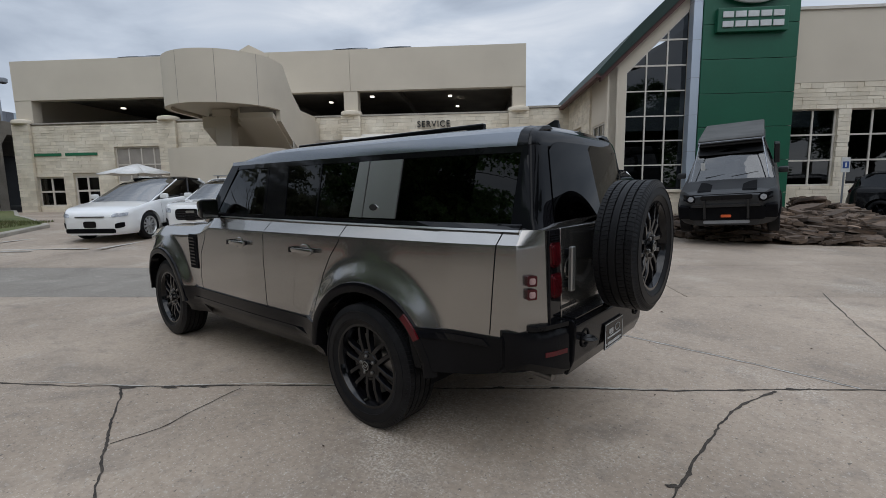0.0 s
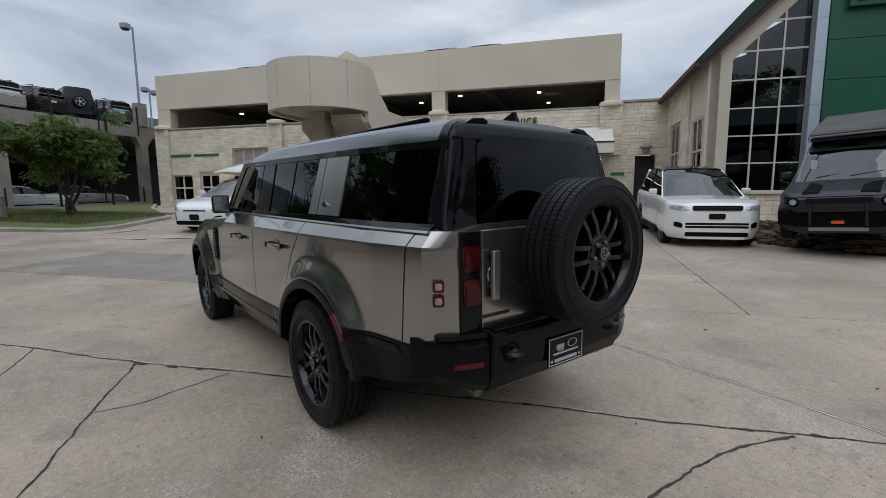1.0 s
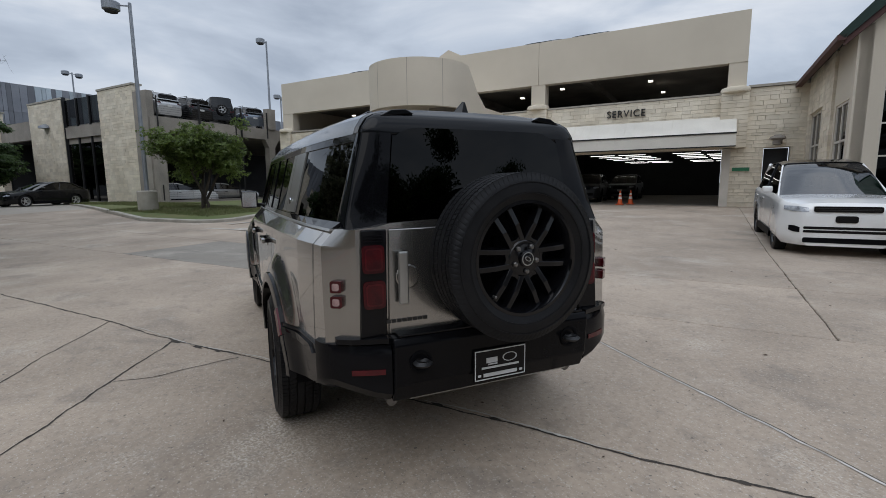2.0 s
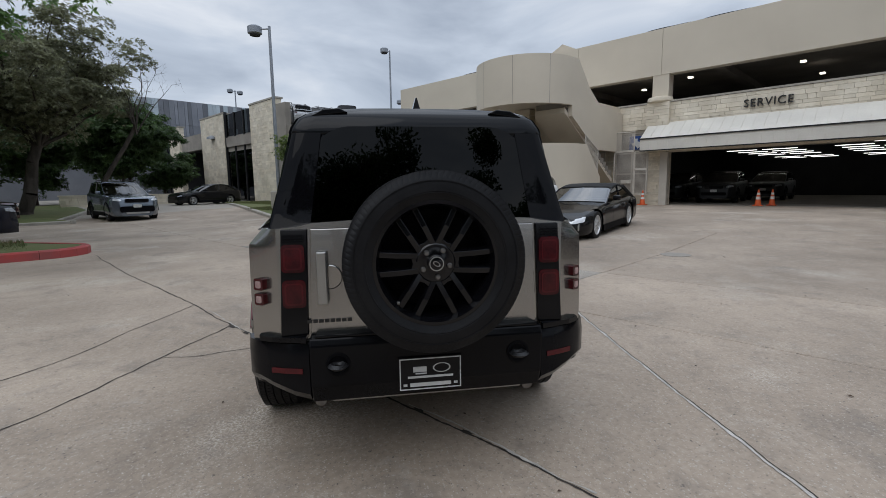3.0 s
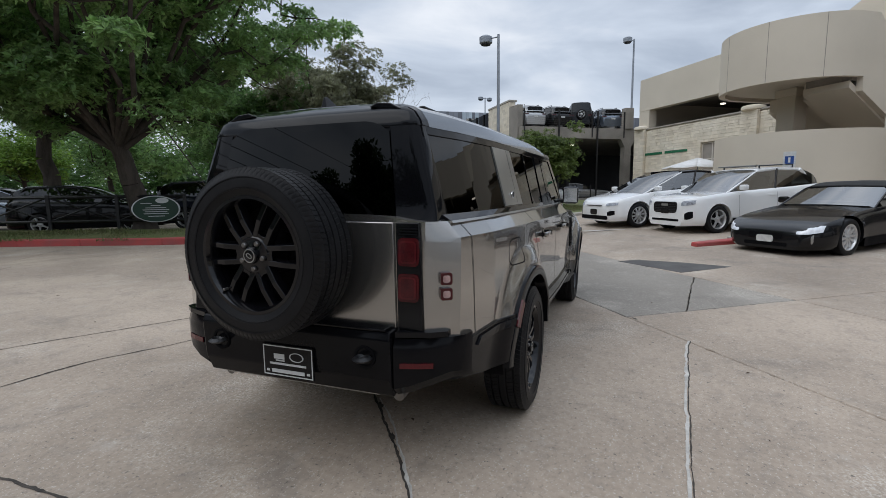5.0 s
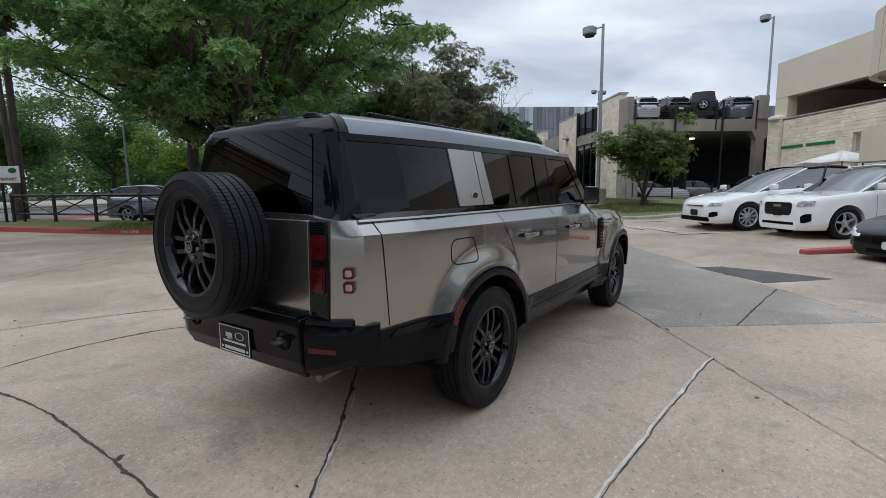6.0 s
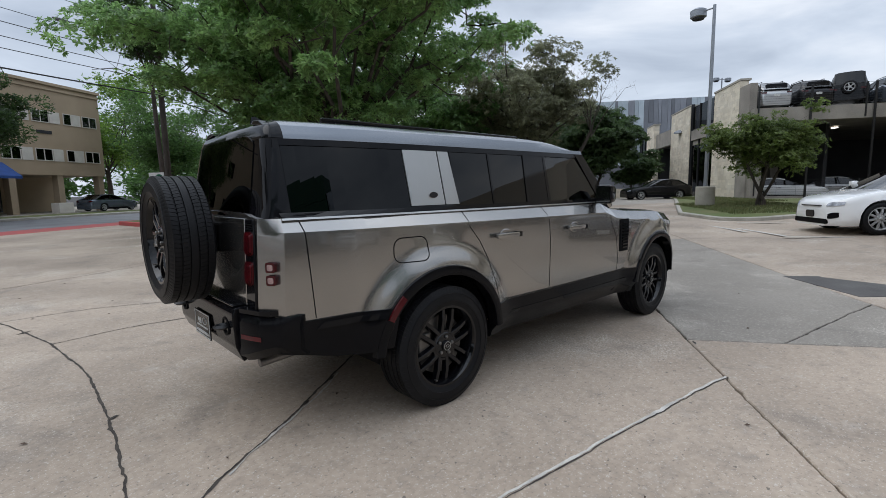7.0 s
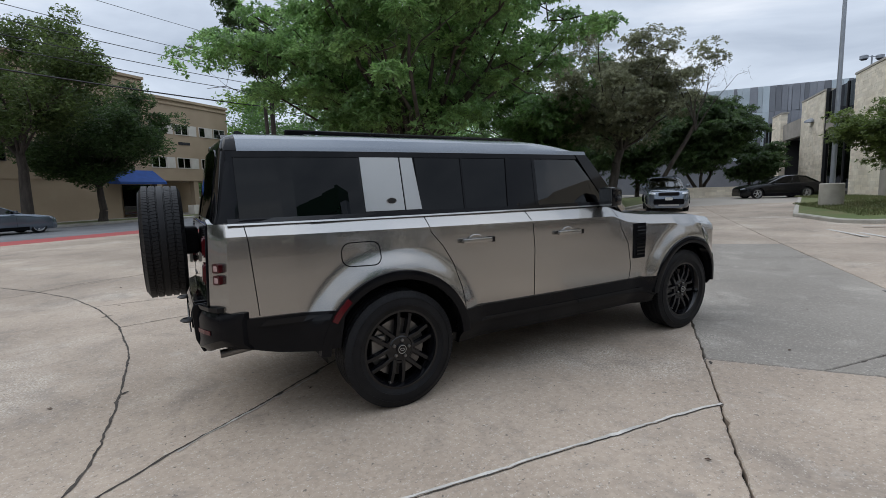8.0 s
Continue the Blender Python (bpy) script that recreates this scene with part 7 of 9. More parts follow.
# white electric crossover, nose to the yard
stand(parked_car("electric_crossover", "white electric crossover with smooth nose and dark glass", "white_paint", 5.0, 2.0, 1.66, 2.96, 0.93, 0.37,
    [(3.89, 0.55), (3.86, 0.70), (3.78, 0.80), (3.5, 0.90), (2.9, 1.00), (2.4, 1.05), (0.5, 1.10), (-0.6, 1.14), (-0.95, 1.10), (-1.11, 0.85)],
    [(2.75, 1.03), (1.75, 1.50), (1.2, 1.64), (0.6, 1.665), (0.0, 1.60), (-0.6, 1.36), (-0.98, 1.12)], roof="gloss_black", rim="alloy", spokes=10,
    fronts=(("headlamp", "headlamp", 0.74, 0.74, 0.42, 0.10, 40, 0.20), ("lower_intake", "plastic", 0, 0.33, 1.35, 0.12, 0, -0.012), ("plate", "gloss_black", 0, 0.50, 0.34, 0.17, 0, -0.02), ("fog_pocket", "plastic", 0.76, 0.47, 0.22, 0.14, 38, 0.16), ("nose_slot", "gloss_black", 0, 0.70, 0.8, 0.02, 0, -0.004))),
    -9.95, 9.1 + 2.96, -90)
# white compact crossover with black grille and roof bars
crossover = parked_car("compact_crossover", "white compact crossover with black grille and roof bars", "white_paint", 4.68, 1.90, 1.65, 2.82, 0.88, 0.36,
    [(3.70, 0.62), (3.68, 0.80), (3.62, 0.93), (3.3, 0.99), (2.6, 1.04), (2.2, 1.06), (0.3, 1.10), (-0.7, 1.14), (-0.92, 1.0), (-0.98, 0.8)],
    [(2.5, 1.05), (1.70, 1.50), (1.35, 1.60), (0.7, 1.645), (-0.2, 1.60), (-0.55, 1.50), (-0.88, 1.14)], rim="alloy", spokes=5, rails=True,
    fronts=(("headlamp", "headlamp", 0.70, 0.83, 0.36, 0.13, 38, 0.15), ("grille", "gloss_black", 0, 0.71, 0.86, 0.30, 0, -0.005), *[("grille_bar", "black_metal", 0, 0.60 + 0.045 * k, 0.80, 0.012, 0, -0.010) for k in range(5)], ("plate", "gloss_black", 0, 0.60, 0.30, 0.11, 0, -0.014), ("lower_intake", "plastic", 0, 0.37, 1.0, 0.06, 0, -0.005), ("fog_pocket", "plastic", 0.74, 0.50, 0.18, 0.20, 36, 0.15),
            ("ring_badge", "satin", 0, 0.78, 0.24, 0.06, 0, -0.016)),
    rears=(("tail_lamp", "red_lens", 0.72, 0.92, 0.36, 0.14, 30, 0.12),))
stand(crossover, -7.62, 9.75 + 2.82, -90)
for k, x in enumerate((1.25, 0.25)):
    solid("roof_bar", [(x - 0.03, x + 0.03, -0.62, 0.62, 1.70, 1.735)], M["satin"], crossover, bevel=0.008)
# black convertible
stand(parked_car("convertible", "black convertible coupe with soft top and silver wheels", "black_paint", 4.79, 1.90, 1.32, 2.75, 0.93, 0.345,
    [(3.68, 0.42), (3.65, 0.50), (3.55, 0.57), (3.3, 0.65), (3.0, 0.71), (2.4, 0.79), (1.9, 0.83), (0.6, 0.85), (-0.2, 0.89), (-0.8, 0.84), (-1.05, 0.72), (-1.11, 0.52)],
    [(1.85, 0.86), (1.15, 1.20), (0.85, 1.265), (0.42, 1.28), (0.05, 1.225), (-0.32, 1.04), (-0.5, 0.89)], clear=0.15, rim="alloy", spokes=10, soft=True,
    fronts=(("headlamp", "bright_lens", 0.70, 0.53, 0.42, 0.15, 40, 0.26), ("grille", "plastic", 0, 0.40, 0.62, 0.10, 0, -0.006), ("lower_intake", "plastic", 0, 0.24, 0.8, 0.07, 0, -0.006), ("plate", "plate_white", 0, 0.34, 0.31, 0.13, 0, -0.02), ("side_vent", "satin", 0.76, 0.36, 0.04, 0.16, 40, 0.18))),
    -4.02 - 0.30, 8.85 + 2.72, -82.5)
# large white suv
stand(parked_car("large_suv", "large white suv with black roof and slim dark grille", "white_paint", 5.05, 2.03, 1.87, 3.0, 0.89, 0.395,
    [(3.89, 0.70), (3.87, 0.90), (3.80, 1.02), (3.4, 1.09), (2.7, 1.13), (2.3, 1.15), (0.0, 1.18), (-0.9, 1.20), (-1.1, 1.05), (-1.16, 0.8)],
    [(2.65, 1.14), (1.85, 1.68), (1.5, 1.80), (0.8, 1.865), (-0.4, 1.83), (-0.85, 1.72), (-1.06, 1.22)], roof="gloss_black", rim="rim", spokes=7, glass="mid_glass",
    fronts=(("headlamp", "headlamp", 0.76, 0.93, 0.42, 0.10, 30, 0.13), ("grille", "gloss_black", 0, 0.93, 1.02, 0.11, 0, -0.006), ("grille_bar", "black_metal", 0, 0.915, 0.96, 0.012, 0, -0.010), ("grille_bar", "black_metal", 0, 0.945, 0.96, 0.012, 0, -0.010), ("lower_intake", "gloss_black", 0, 0.50, 1.30, 0.05, 0, -0.006), ("lower_intake", "gloss_black", 0, 0.57, 1.30, 0.05, 0, -0.006), ("plate", "gloss_black", 0, 0.74, 0.34, 0.13, 0, -0.012), ("fog_pocket", "plastic", 0.78, 0.54, 0.20, 0.12, 38, 0.16), ("lower_lip", "plastic", 0, 0.33, 1.3, 0.10, 0, -0.006))),
    3.9, 9.7 + 2.9, -88)
# navy suv behind the red kerb, and a dark one further down
NAVY = dict(L=4.6, W=1.90, H=1.66, wb=2.70, fo=0.88, r=0.36,
    top=[(3.58, 0.62), (3.56, 0.80), (3.48, 0.93), (3.1, 0.99), (2.5, 1.04), (2.1, 1.07), (0.3, 1.12), (-0.7, 1.16), (-0.95, 1.0), (-1.0, 0.8)],
    house=[(2.4, 1.05), (1.55, 1.50), (1.2, 1.60), (0.6, 1.655), (-0.4, 1.61), (-0.7, 1.50), (-0.92, 1.16)])
FACE = (("headlamp", "headlamp", 0.70, 0.84, 0.36, 0.11, 36, 0.14), ("grille", "gloss_black", 0, 0.80, 0.85, 0.14, 0, -0.014), ("lower_intake", "plastic", 0, 0.46, 1.15, 0.16, 0, -0.012), ("plate", "plate_white", 0, 0.62, 0.31, 0.13, 0, -0.02))
TAIL = (("tail_lamp", "red_lens", 0.68, 0.98, 0.34, 0.12, 24, 0.08), ("plate", "plate_white", 0, 0.80, 0.31, 0.13, 0, -0.02), ("rear_screen", "gloss_black", 0, 1.34, 1.15, 0.30, 0, 0.14))
navy = stand(parked_car("suv", "navy blue suv with silver wheels beside the red kerb", "navy_paint", rim="alloy", fronts=FACE, rears=TAIL, **NAVY), -15.5, -2.0 - 2.7, 90, z=0.12)
dark = parked_car("suv", "black suv parked under the oak tree", "black_paint", rim="alloy", fronts=FACE, rears=TAIL, **NAVY)
stand(dark, -16.4, -9.3, 90)
dark_two = parked_car("suv", "silver-blue suv parked beside the iron railing", "steel_paint", rim="alloy", fronts=FACE, rears=TAIL, **NAVY)
stand(dark_two, -18.9, -13.0, 90)
red = parked_car("suv", "maroon car parked behind the lawn", "maroon_paint", rim="alloy", fronts=FACE, rears=TAIL, **NAVY)
stand(red, -27.5, -3.8, 60)
# blue-grey suv coming down the drive, parked
DRIVE = dict(L=4.6, W=1.92, H=1.74, wb=2.74, fo=0.88, r=0.37,
    top=[(3.60, 0.60), (3.60, 0.86), (3.50, 1.00), (3.1, 1.07), (2.5, 1.12), (2.1, 1.14), (0.3, 1.17), (-0.7, 1.20), (-0.95, 1.05), (-1.0, 0.8)],
    house=[(2.25, 1.12), (1.50, 1.58), (1.15, 1.69), (0.6, 1.735), (-0.4, 1.71), (-0.75, 1.60), (-0.95, 1.2)])
DRIVE_FACE = (("headlamp", "bright_lens", 0.72, 0.93, 0.34, 0.09, 36, 0.14), ("grille", "gloss_black", 0, 0.90, 0.92, 0.15, 0, -0.016), ("lower_intake", "plastic", 0, 0.52, 1.35, 0.26, 0, -0.012), ("skid_plate", "silver_paint", 0, 0.36, 0.9, 0.08, 0, -0.012), ("plate", "plate_white", 0, 0.66, 0.33, 0.14, 0, -0.03))
stand(parked_car("suv", "blue-grey suv with black grille and intake on the drive", "steel_paint", rim="rim", fronts=DRIVE_FACE, rears=TAIL, clad=True, glass="mid_glass", rails=True, **DRIVE), -25.6, 3.1, 3)
low = parked_car("sedan", "low black car beside the stone tower", "black_paint", 4.75, 1.85, 1.44, 2.8, 0.9, 0.335,
    [(3.7, 0.5), (3.66, 0.66), (3.4, 0.78), (2.8, 0.88), (2.1, 0.93), (0.2, 0.98), (-0.6, 1.0), (-0.95, 0.96), (-1.05, 0.7)],
    [(2.25, 0.92), (1.35, 1.34), (1.0, 1.42), (0.5, 1.44), (0.0, 1.38), (-0.6, 1.05)], clear=0.18,
    fronts=(("headlamp", "headlamp", 0.66, 0.66, 0.36, 0.10, 42, 0.2), ("grille", "gloss_black", 0, 0.55, 0.8, 0.2, 0, -0.01)), rears=(("tail_lamp", "red_lens", 0.64, 0.82, 0.4, 0.1, 24, 0.1),))
stand(low, -33.6, 11.3, -76)
grey = parked_car("sedan", "grey saloon car on the street", "steel_paint", 4.85, 1.86, 1.46, 2.83, 0.93, 0.34,
    [(3.76, 0.5), (3.72, 0.68), (3.4, 0.80), (2.8, 0.90), (2.1, 0.95), (0.2, 0.99), (-0.6, 1.02), (-1.0, 0.98), (-1.09, 0.7)],
    [(2.3, 0.94), (1.4, 1.36), (1.0, 1.44), (0.5, 1.46), (-0.1, 1.38), (-0.7, 1.05)], clear=0.18,
    fronts=(("headlamp", "headlamp", 0.66, 0.68, 0.36, 0.10, 42, 0.2), ("grille", "gloss_black", 0, 0.55, 0.8, 0.2, 0, -0.01)), rears=(("tail_lamp", "red_lens", 0.64, 0.84, 0.4, 0.1, 24, 0.1),))
stand(grey, -7.3, -26.0, 180, z=0.0)
lot_car = copy_thing(grey, Matrix())
tagged(lot_car, "grey saloon parked by the tan building")
stand(lot_car, -31.0, -36.2, 180, z=0.1)
# cars on the deck and in the garage
for k, (pt, lab, v, tn) in enumerate((("silver_paint", "silver suv on the parking deck", 15.5, 180), ("black_paint", "black suv on the parking deck", 17.7, 180), ("steel_paint", "blue-grey suv on the parking deck", 22.2, 170))):
    stand(parked_car("suv", lab, pt, rim="alloy", fronts=FACE, rears=TAIL, rails=True, wells=False, **NAVY), -29.6, v, tn, z=5.79)
boxy = parked_car("boxy_suv", "dark boxy off-road car on the parking deck with spare wheel", "black_paint", 4.6, 1.95, 1.95, 2.75, 0.85, 0.40,
    [(3.6, 0.9), (3.58, 1.02), (3.4, 1.10), (2.6, 1.14), (2.3, 1.18), (0.0, 1.22), (-0.95, 1.22), (-1.0, 0.9)],
    [(2.4, 1.18), (1.95, 1.80), (1.7, 1.90), (0.5, 1.95), (-0.8, 1.93), (-0.95, 1.24)], clear=0.35, rim="alloy", fronts=FACE, rears=TAIL)
wheel_parts(boxy, 0.36, 0.22, 0.24, 5, False, M["alloy"], pose(-1.16, 0, 1.05, 0, 0, -90), detail=False, seg=36)
stand(boxy, -29.6, 19.7, 155, z=5.79)
for v, pt, lab in ((16.0, "white_paint", "white saloon inside the parking garage"), (19.6, "silver_paint", "silver saloon inside the parking garage")):
    c = copy_thing(low, Matrix())
    for o in c.children:
        if o.type == "MESH" and o.name.startswith(("body", "roof")):
            o.data = o.data.copy()
            o.data.materials[0] = M[pt]
    tagged(c, lab)
    stand(c, -31.5, v, 75, z=0.3)
# cars inside the service hall
hall = parked_car("suv", "dark grey suv inside the service hall", "matte_dark", rim="rim", fronts=FACE, rears=TAIL, clad=True, **NAVY)
stand(hall, -4.9, 28.6, -86, z=0.39)
for u, v, lab in ((-7.4, 29.5, "dark suv in the service hall beside another"), (-3.4, 33.5, "dark suv at the back of the service hall")):
    c = copy_thing(hall, Matrix())
    tagged(c, lab)
    stand(c, u, v, -90, z=0.39)


def expedition_car():
    """Matte dark off-roader with roof tent, nose down on the rock pile."""
    car = parked_car("expedition_suv", "matte dark off-road car with roof tent on a rock pile", "matte_dark", 4.7, 2.02, 1.97, 2.85, 0.85, 0.41,
        [(3.7, 0.85), (3.68, 1.00), (3.5, 1.10), (2.7, 1.16), (2.35, 1.20), (0.0, 1.24), (-0.95, 1.24), (-1.0, 0.9)],
        [(2.5, 1.19), (1.95, 1.80), (1.7, 1.90), (0.5, 1.95), (-0.85, 1.93), (-0.98, 1.26)], clear=0.34, rim="rim", spokes=6, clad=True, glass="mid_glass",
        fronts=(("headlamp", "gloss_black", 0.74, 0.96, 0.26, 0.16, 12, 0.02), ("grille", "gloss_black", 0, 0.98, 1.0, 0.10, 0, -0.012), ("lower_intake", "plastic", 0, 0.62, 1.5, 0.30, 0, -0.02), ("bull_bar", "black_metal", 0, 0.80, 1.3, 0.06, 0, -0.05), ("tow_mark", "cone", 0, 0.56, 0.20, 0.06, 0, -0.03), ("skid", "galv", 0, 0.42, 0.9, 0.07, 0, -0.02)))
    for s in (-1, 1):                                            # lamp pods, mirror-side brackets and bonnet ribs
        bm = bmesh.new()
        lathe(bm, [(0.085, 3.60), (0.095, 3.712), (0.080, 3.722), (0.074, 3.706)], 24, axis="x", centre=(0, s * 0.70, 0.965))
        part("lamp_pod", bm, M["plastic"], car, smooth=30)
        bm = bmesh.new()
        lathe(bm, [(0.066, 3.69), (0.062, 3.712), (0.03, 3.720)], 20, axis="x", centre=(0, s * 0.70, 0.965))
        part("lamp_lens", bm, M["headlamp"], car, smooth=40)
        bm = bmesh.new()
        prism(bm, [(3.55, 1.098), (2.62, 1.158), (2.62, 1.185), (3.50, 1.125)], s * 0.44 - 0.14, s * 0.44 + 0.14)
        part("bonnet_rib", bm, M["plastic"], car, bevel=0.01)
        bm = bmesh.new()
        tube(bm, (3.74, s * 0.42, 0.50), (3.76, s * 0.42, 0.93), 0.028, seg=8)
        part("bull_bar_upright", bm, M["black_metal"], car, smooth=True)
        solid("bumper_end", [(3.45, 3.70, s * 0.84 - 0.12, s * 0.84 + 0.12, 0.50, 0.80)], M["plastic"], car, bevel=0.03)
    solid("bonnet_gap", [(3.668, 3.69, -0.82, 0.82, 1.045, 1.058)], M["plastic"], car)
    # windscreen header, rack, tent in its case
    bm = bmesh.new()
    prism(bm, [(2.02, 1.775), (1.66, 1.94), (1.60, 1.955), (1.60, 1.90), (1.95, 1.74)], -0.70, 0.70)
    part("screen_header", bm, M["matte_dark"], car, bevel=0.01)
    solid("rack", [(-0.6, 1.95, -0.72, 0.72, 1.975, 2.03)], M["black_metal"], car, bevel=0.01)
    bm = bmesh.new()
    prism(bm, [(-0.75, 2.09), (2.0, 2.09), (2.05, 2.13), (1.95, 2.19), (0.6, 2.33), (-0.2, 2.40), (-0.7, 2.32)], -0.70, 0.70)
    part("roof_tent", bm, M["canvas"], car, "grey canvas roof tent", bevel=0.04)
    solid("tent_base", [(-0.72, 1.95, -0.72, 0.72, 2.035, 2.10)], M["black_metal"], car, bevel=0.01)
    bm = bmesh.new()
    tube(bm, (2.0, -0.7, 2.09), (2.0, 0.7, 2.09), 0.03, seg=8)
    part("light_bar", bm, M["galv"], car, smooth=True)
    for s in (-1, 1):
        bm = bmesh.new()
        tube(bm, (2.02, s * 0.66, 2.1), (2.62, s * 0.80, 1.22), 0.012, seg=6)
        part("stay", bm, M["galv"], car)
    solid("side_box", [(0.15, 0.75, 0.92, 1.04, 1.30, 1.80)], M["black_metal"], car, bevel=0.02)
    for s in (-0.3, 0.25):
        bm = bmesh.new()
        tube(bm, (2.45, s - 0.2, 1.26), (2.37, s + 0.35, 1.33), 0.01, seg=5)
        part("wiper", bm, M["plastic"], car)
    solid("windscreen_paper", [(2.28, 2.285, -0.62, -0.52, 1.42, 1.62)], M["plate_white"], car)
    return car


ex = expedition_car()
ex.matrix_basis = GRID @ Matrix.Translation((7.7, 10.75, 0.74)) @ Euler((radians(3), radians(9), radians(-120)), "XYZ").to_matrix().to_4x4()
# dark car beyond the rock pile
stand(parked_car("suv", "black suv beside the showroom wall", "black_paint", rim="rim", fronts=FACE, rears=TAIL, **NAVY), 13.9, 12.9, -60, z=0.1)

# ---------------------------------------------------------------- street, islands, kerbs
def flat(name, label, category, polys, z, mat, follow=True, thick=0.05):
    bm = bmesh.new()
    for poly in polys:
        prism(bm, poly, -thick, 0.0, "z")
    for v in bm.verts:
        v.co.z += z + (ground_z(v.co.x, v.co.y) if follow else 0.0)
    return tagged(part(name, bm, mat, label=label, m=GRID), category=category, kind="structure")


flat("road", "grey asphalt street", "road", [[(-200, -29.5), (200, -29.5), (200, -20.2), (-200, -20.2)]], -0.01, M["asphalt"], False)
flat("red_lane", "worn red painted lane along the street", "road", [[(-60, -20.2), (60, -20.2), (60, -18.0), (-60, -18.0)]], 0.0, M["red_paint"], False)
flat("verge", "dry grass verge across the street", "ground", [[(-200, -34), (200, -34), (200, -30.8), (-200, -30.8)]], 0.12, M["grass"], False, 0.3)
flat("far_pavement", "pale concrete walk across the street", "pavement", [[(-200, -30.8), (200, -30.8), (200, -29.5), (-200, -29.5)]], 0.12, M["kerb"], False, 0.3)
flat("far_lot", "concrete lot of the tan building", "ground", [[(-200, -60), (200, -60), (200, -34), (-200, -34)]], 0.05, M["far_concrete"], False)


def drive():
    """The concrete drive that climbs past the garage, and the lot under the trees."""
    bm = bmesh.new()
    us = [-26 - 1.5 * k for k in range(30)]
    vs = [-17.9 + 1.5 * k for k in range(22)]
    g = [[bm.verts.new((u, v, ground_z(u, v) + 0.012 * min(0, u + 26) * -0.4 if v > 2 else ground_z(u, v))) for v in vs] for u in us]
    for i in range(len(us) - 1):
        for j in range(len(vs) - 1):
            bm.faces.new((g[i][j], g[i + 1][j], g[i + 1][j + 1], g[i][j + 1]))
    bmesh.ops.recalc_face_normals(bm, faces=bm.faces)
    if bm.faces[0].normal.z < 0:
        bmesh.ops.reverse_faces(bm, faces=bm.faces)
    tagged(part("drive", bm, M["far_concrete"], label="pale concrete drive climbing past the garage", m=GRID), category="road", kind="structure")


drive()


def arc(cu, cv, r, a0, a1, n=8):
    return [(cu + r * math.cos(radians(a0 + (a1 - a0) * k / n)), cv + r * math.sin(radians(a0 + (a1 - a0) * k / n))) for k in range(n + 1)]


def island(name, label, path, kerb_mat, top_mat, height, rise, kerb_name="kerb", red_until=None):
    """A raised bed: kerb blocks round the outline, the top swelling by rise towards the middle."""
    isl = thing(name, label, "planting bed", GRID, kind="structure")
    n = len(path)
    cu, cv = sum(p[0] for p in path) / n, sum(p[1] for p in path) / n
    k = 0
    for i in range(n):
        a, b = Vector(path[i]), Vector(path[(i + 1) % n])
        steps = max(1, round((b - a).length / 1.6))
        for q in range(steps):
            p0, p1 = a.lerp(b, (q + 0.004) / steps), a.lerp(b, (q + 0.996) / steps)
            nrm = Vector(((p1 - p0).y, -(p1 - p0).x)).normalized()
            if nrm.dot(p0 - Vector((cu, cv))) < 0:
                nrm = -nrm
            bm = bmesh.new()
            prof = ((0.0, -0.05), (0.0, height - 0.03), (-0.03, height), (-0.16, height), (-0.16, -0.05))
            rows = [[bm.verts.new((*(p + nrm * o), ground_z(p.x, p.y) + z)) for o, z in prof] for p in (p0, p1)]
            for j in range(5):
                bm.faces.new((rows[0][j], rows[0][(j + 1) % 5], rows[1][(j + 1) % 5], rows[1][j]))
            bm.faces.new(rows[0])
            bm.faces.new(rows[1])
            bmesh.ops.recalc_face_normals(bm, faces=bm.faces)
            part(kerb_name, bm, kerb_mat, isl)
    bm = bmesh.new()
    rings = []
    for f, z in ((1.0, height - 0.015), (0.86, height + rise * 0.35), (0.6, height + rise * 0.85), (0.25, height + rise)):
        ring = []
        for i in range(n):
            a, b = Vector(path[i]), Vector(path[(i + 1) % n])
            for q in range(4):
                p = a.lerp(b, q / 4)
                p = Vector((cu, cv)) + (p - Vector((cu, cv))) * (f if f < 1 else 0.985)
                ring.append(bm.verts.new((p.x, p.y, ground_z(p.x, p.y) + z + 0.02 * noise.noise(Vector((p.x, p.y, 0))))))
        rings.append(ring)
    for r0, r1 in zip(rings, rings[1:]):
        for i in range(len(r0)):
            j = (i + 1) % len(r0)
            bm.faces.new((r0[i], r0[j], r1[j], r1[i]))
    bm.faces.new(rings[-1])
    bmesh.ops.recalc_face_normals(bm, faces=bm.faces)
    part("turf", bm, top_mat, isl)
    return isl


red_path = arc(-11.35, -0.95, 0.85, -10, 130, 6) + [(-13.4, -1.2), (-14.3, -5.0), (-15.6, -10.5), (-18.6, -17.4), (-15.3, -17.9), (-13.9, -15.0), (-12.6, -11.3), (-11.3, -6.5), (-10.7, -4.4)]
red_island = island("red_kerb_island", "long grass island with chipped red painted kerb", red_path, M["red_paint"], M["grass"], 0.19, 0.05)
run = Vector((1.3, 4.8, 0)).normalized()
out_ = Vector((run.y, -run.x, 0))
spot = Vector((-12.06, -9.3, ground_z(-12.06, -9.3) + 0.085)) + out_ * 0.003
words("kerb_letters", "FIRE ZONE", 0.13, 0.002, M["white_letter"], red_island, Matrix(((run.x, 0, out_.x, spot.x), (run.y, 0, out_.y, spot.y), (0, 1, 0, spot.z), (0, 0, 0, 1))), "worn white stencilled letters", 1.15)
garage_path = [(-14.2, 11.4)] + arc(-14.6, 8.6, 1.25, 30, -80, 6) + [(-17.0, 7.05), (-19.8, 7.75), (-25.5, 9.25), (-35.0, 11.7), (-37.5, 13.6), (-28.2, 13.9), (-27.2, 14.2), (-27.2, 21.6), (-25.9, 21.6), (-20.0, 16.0)]
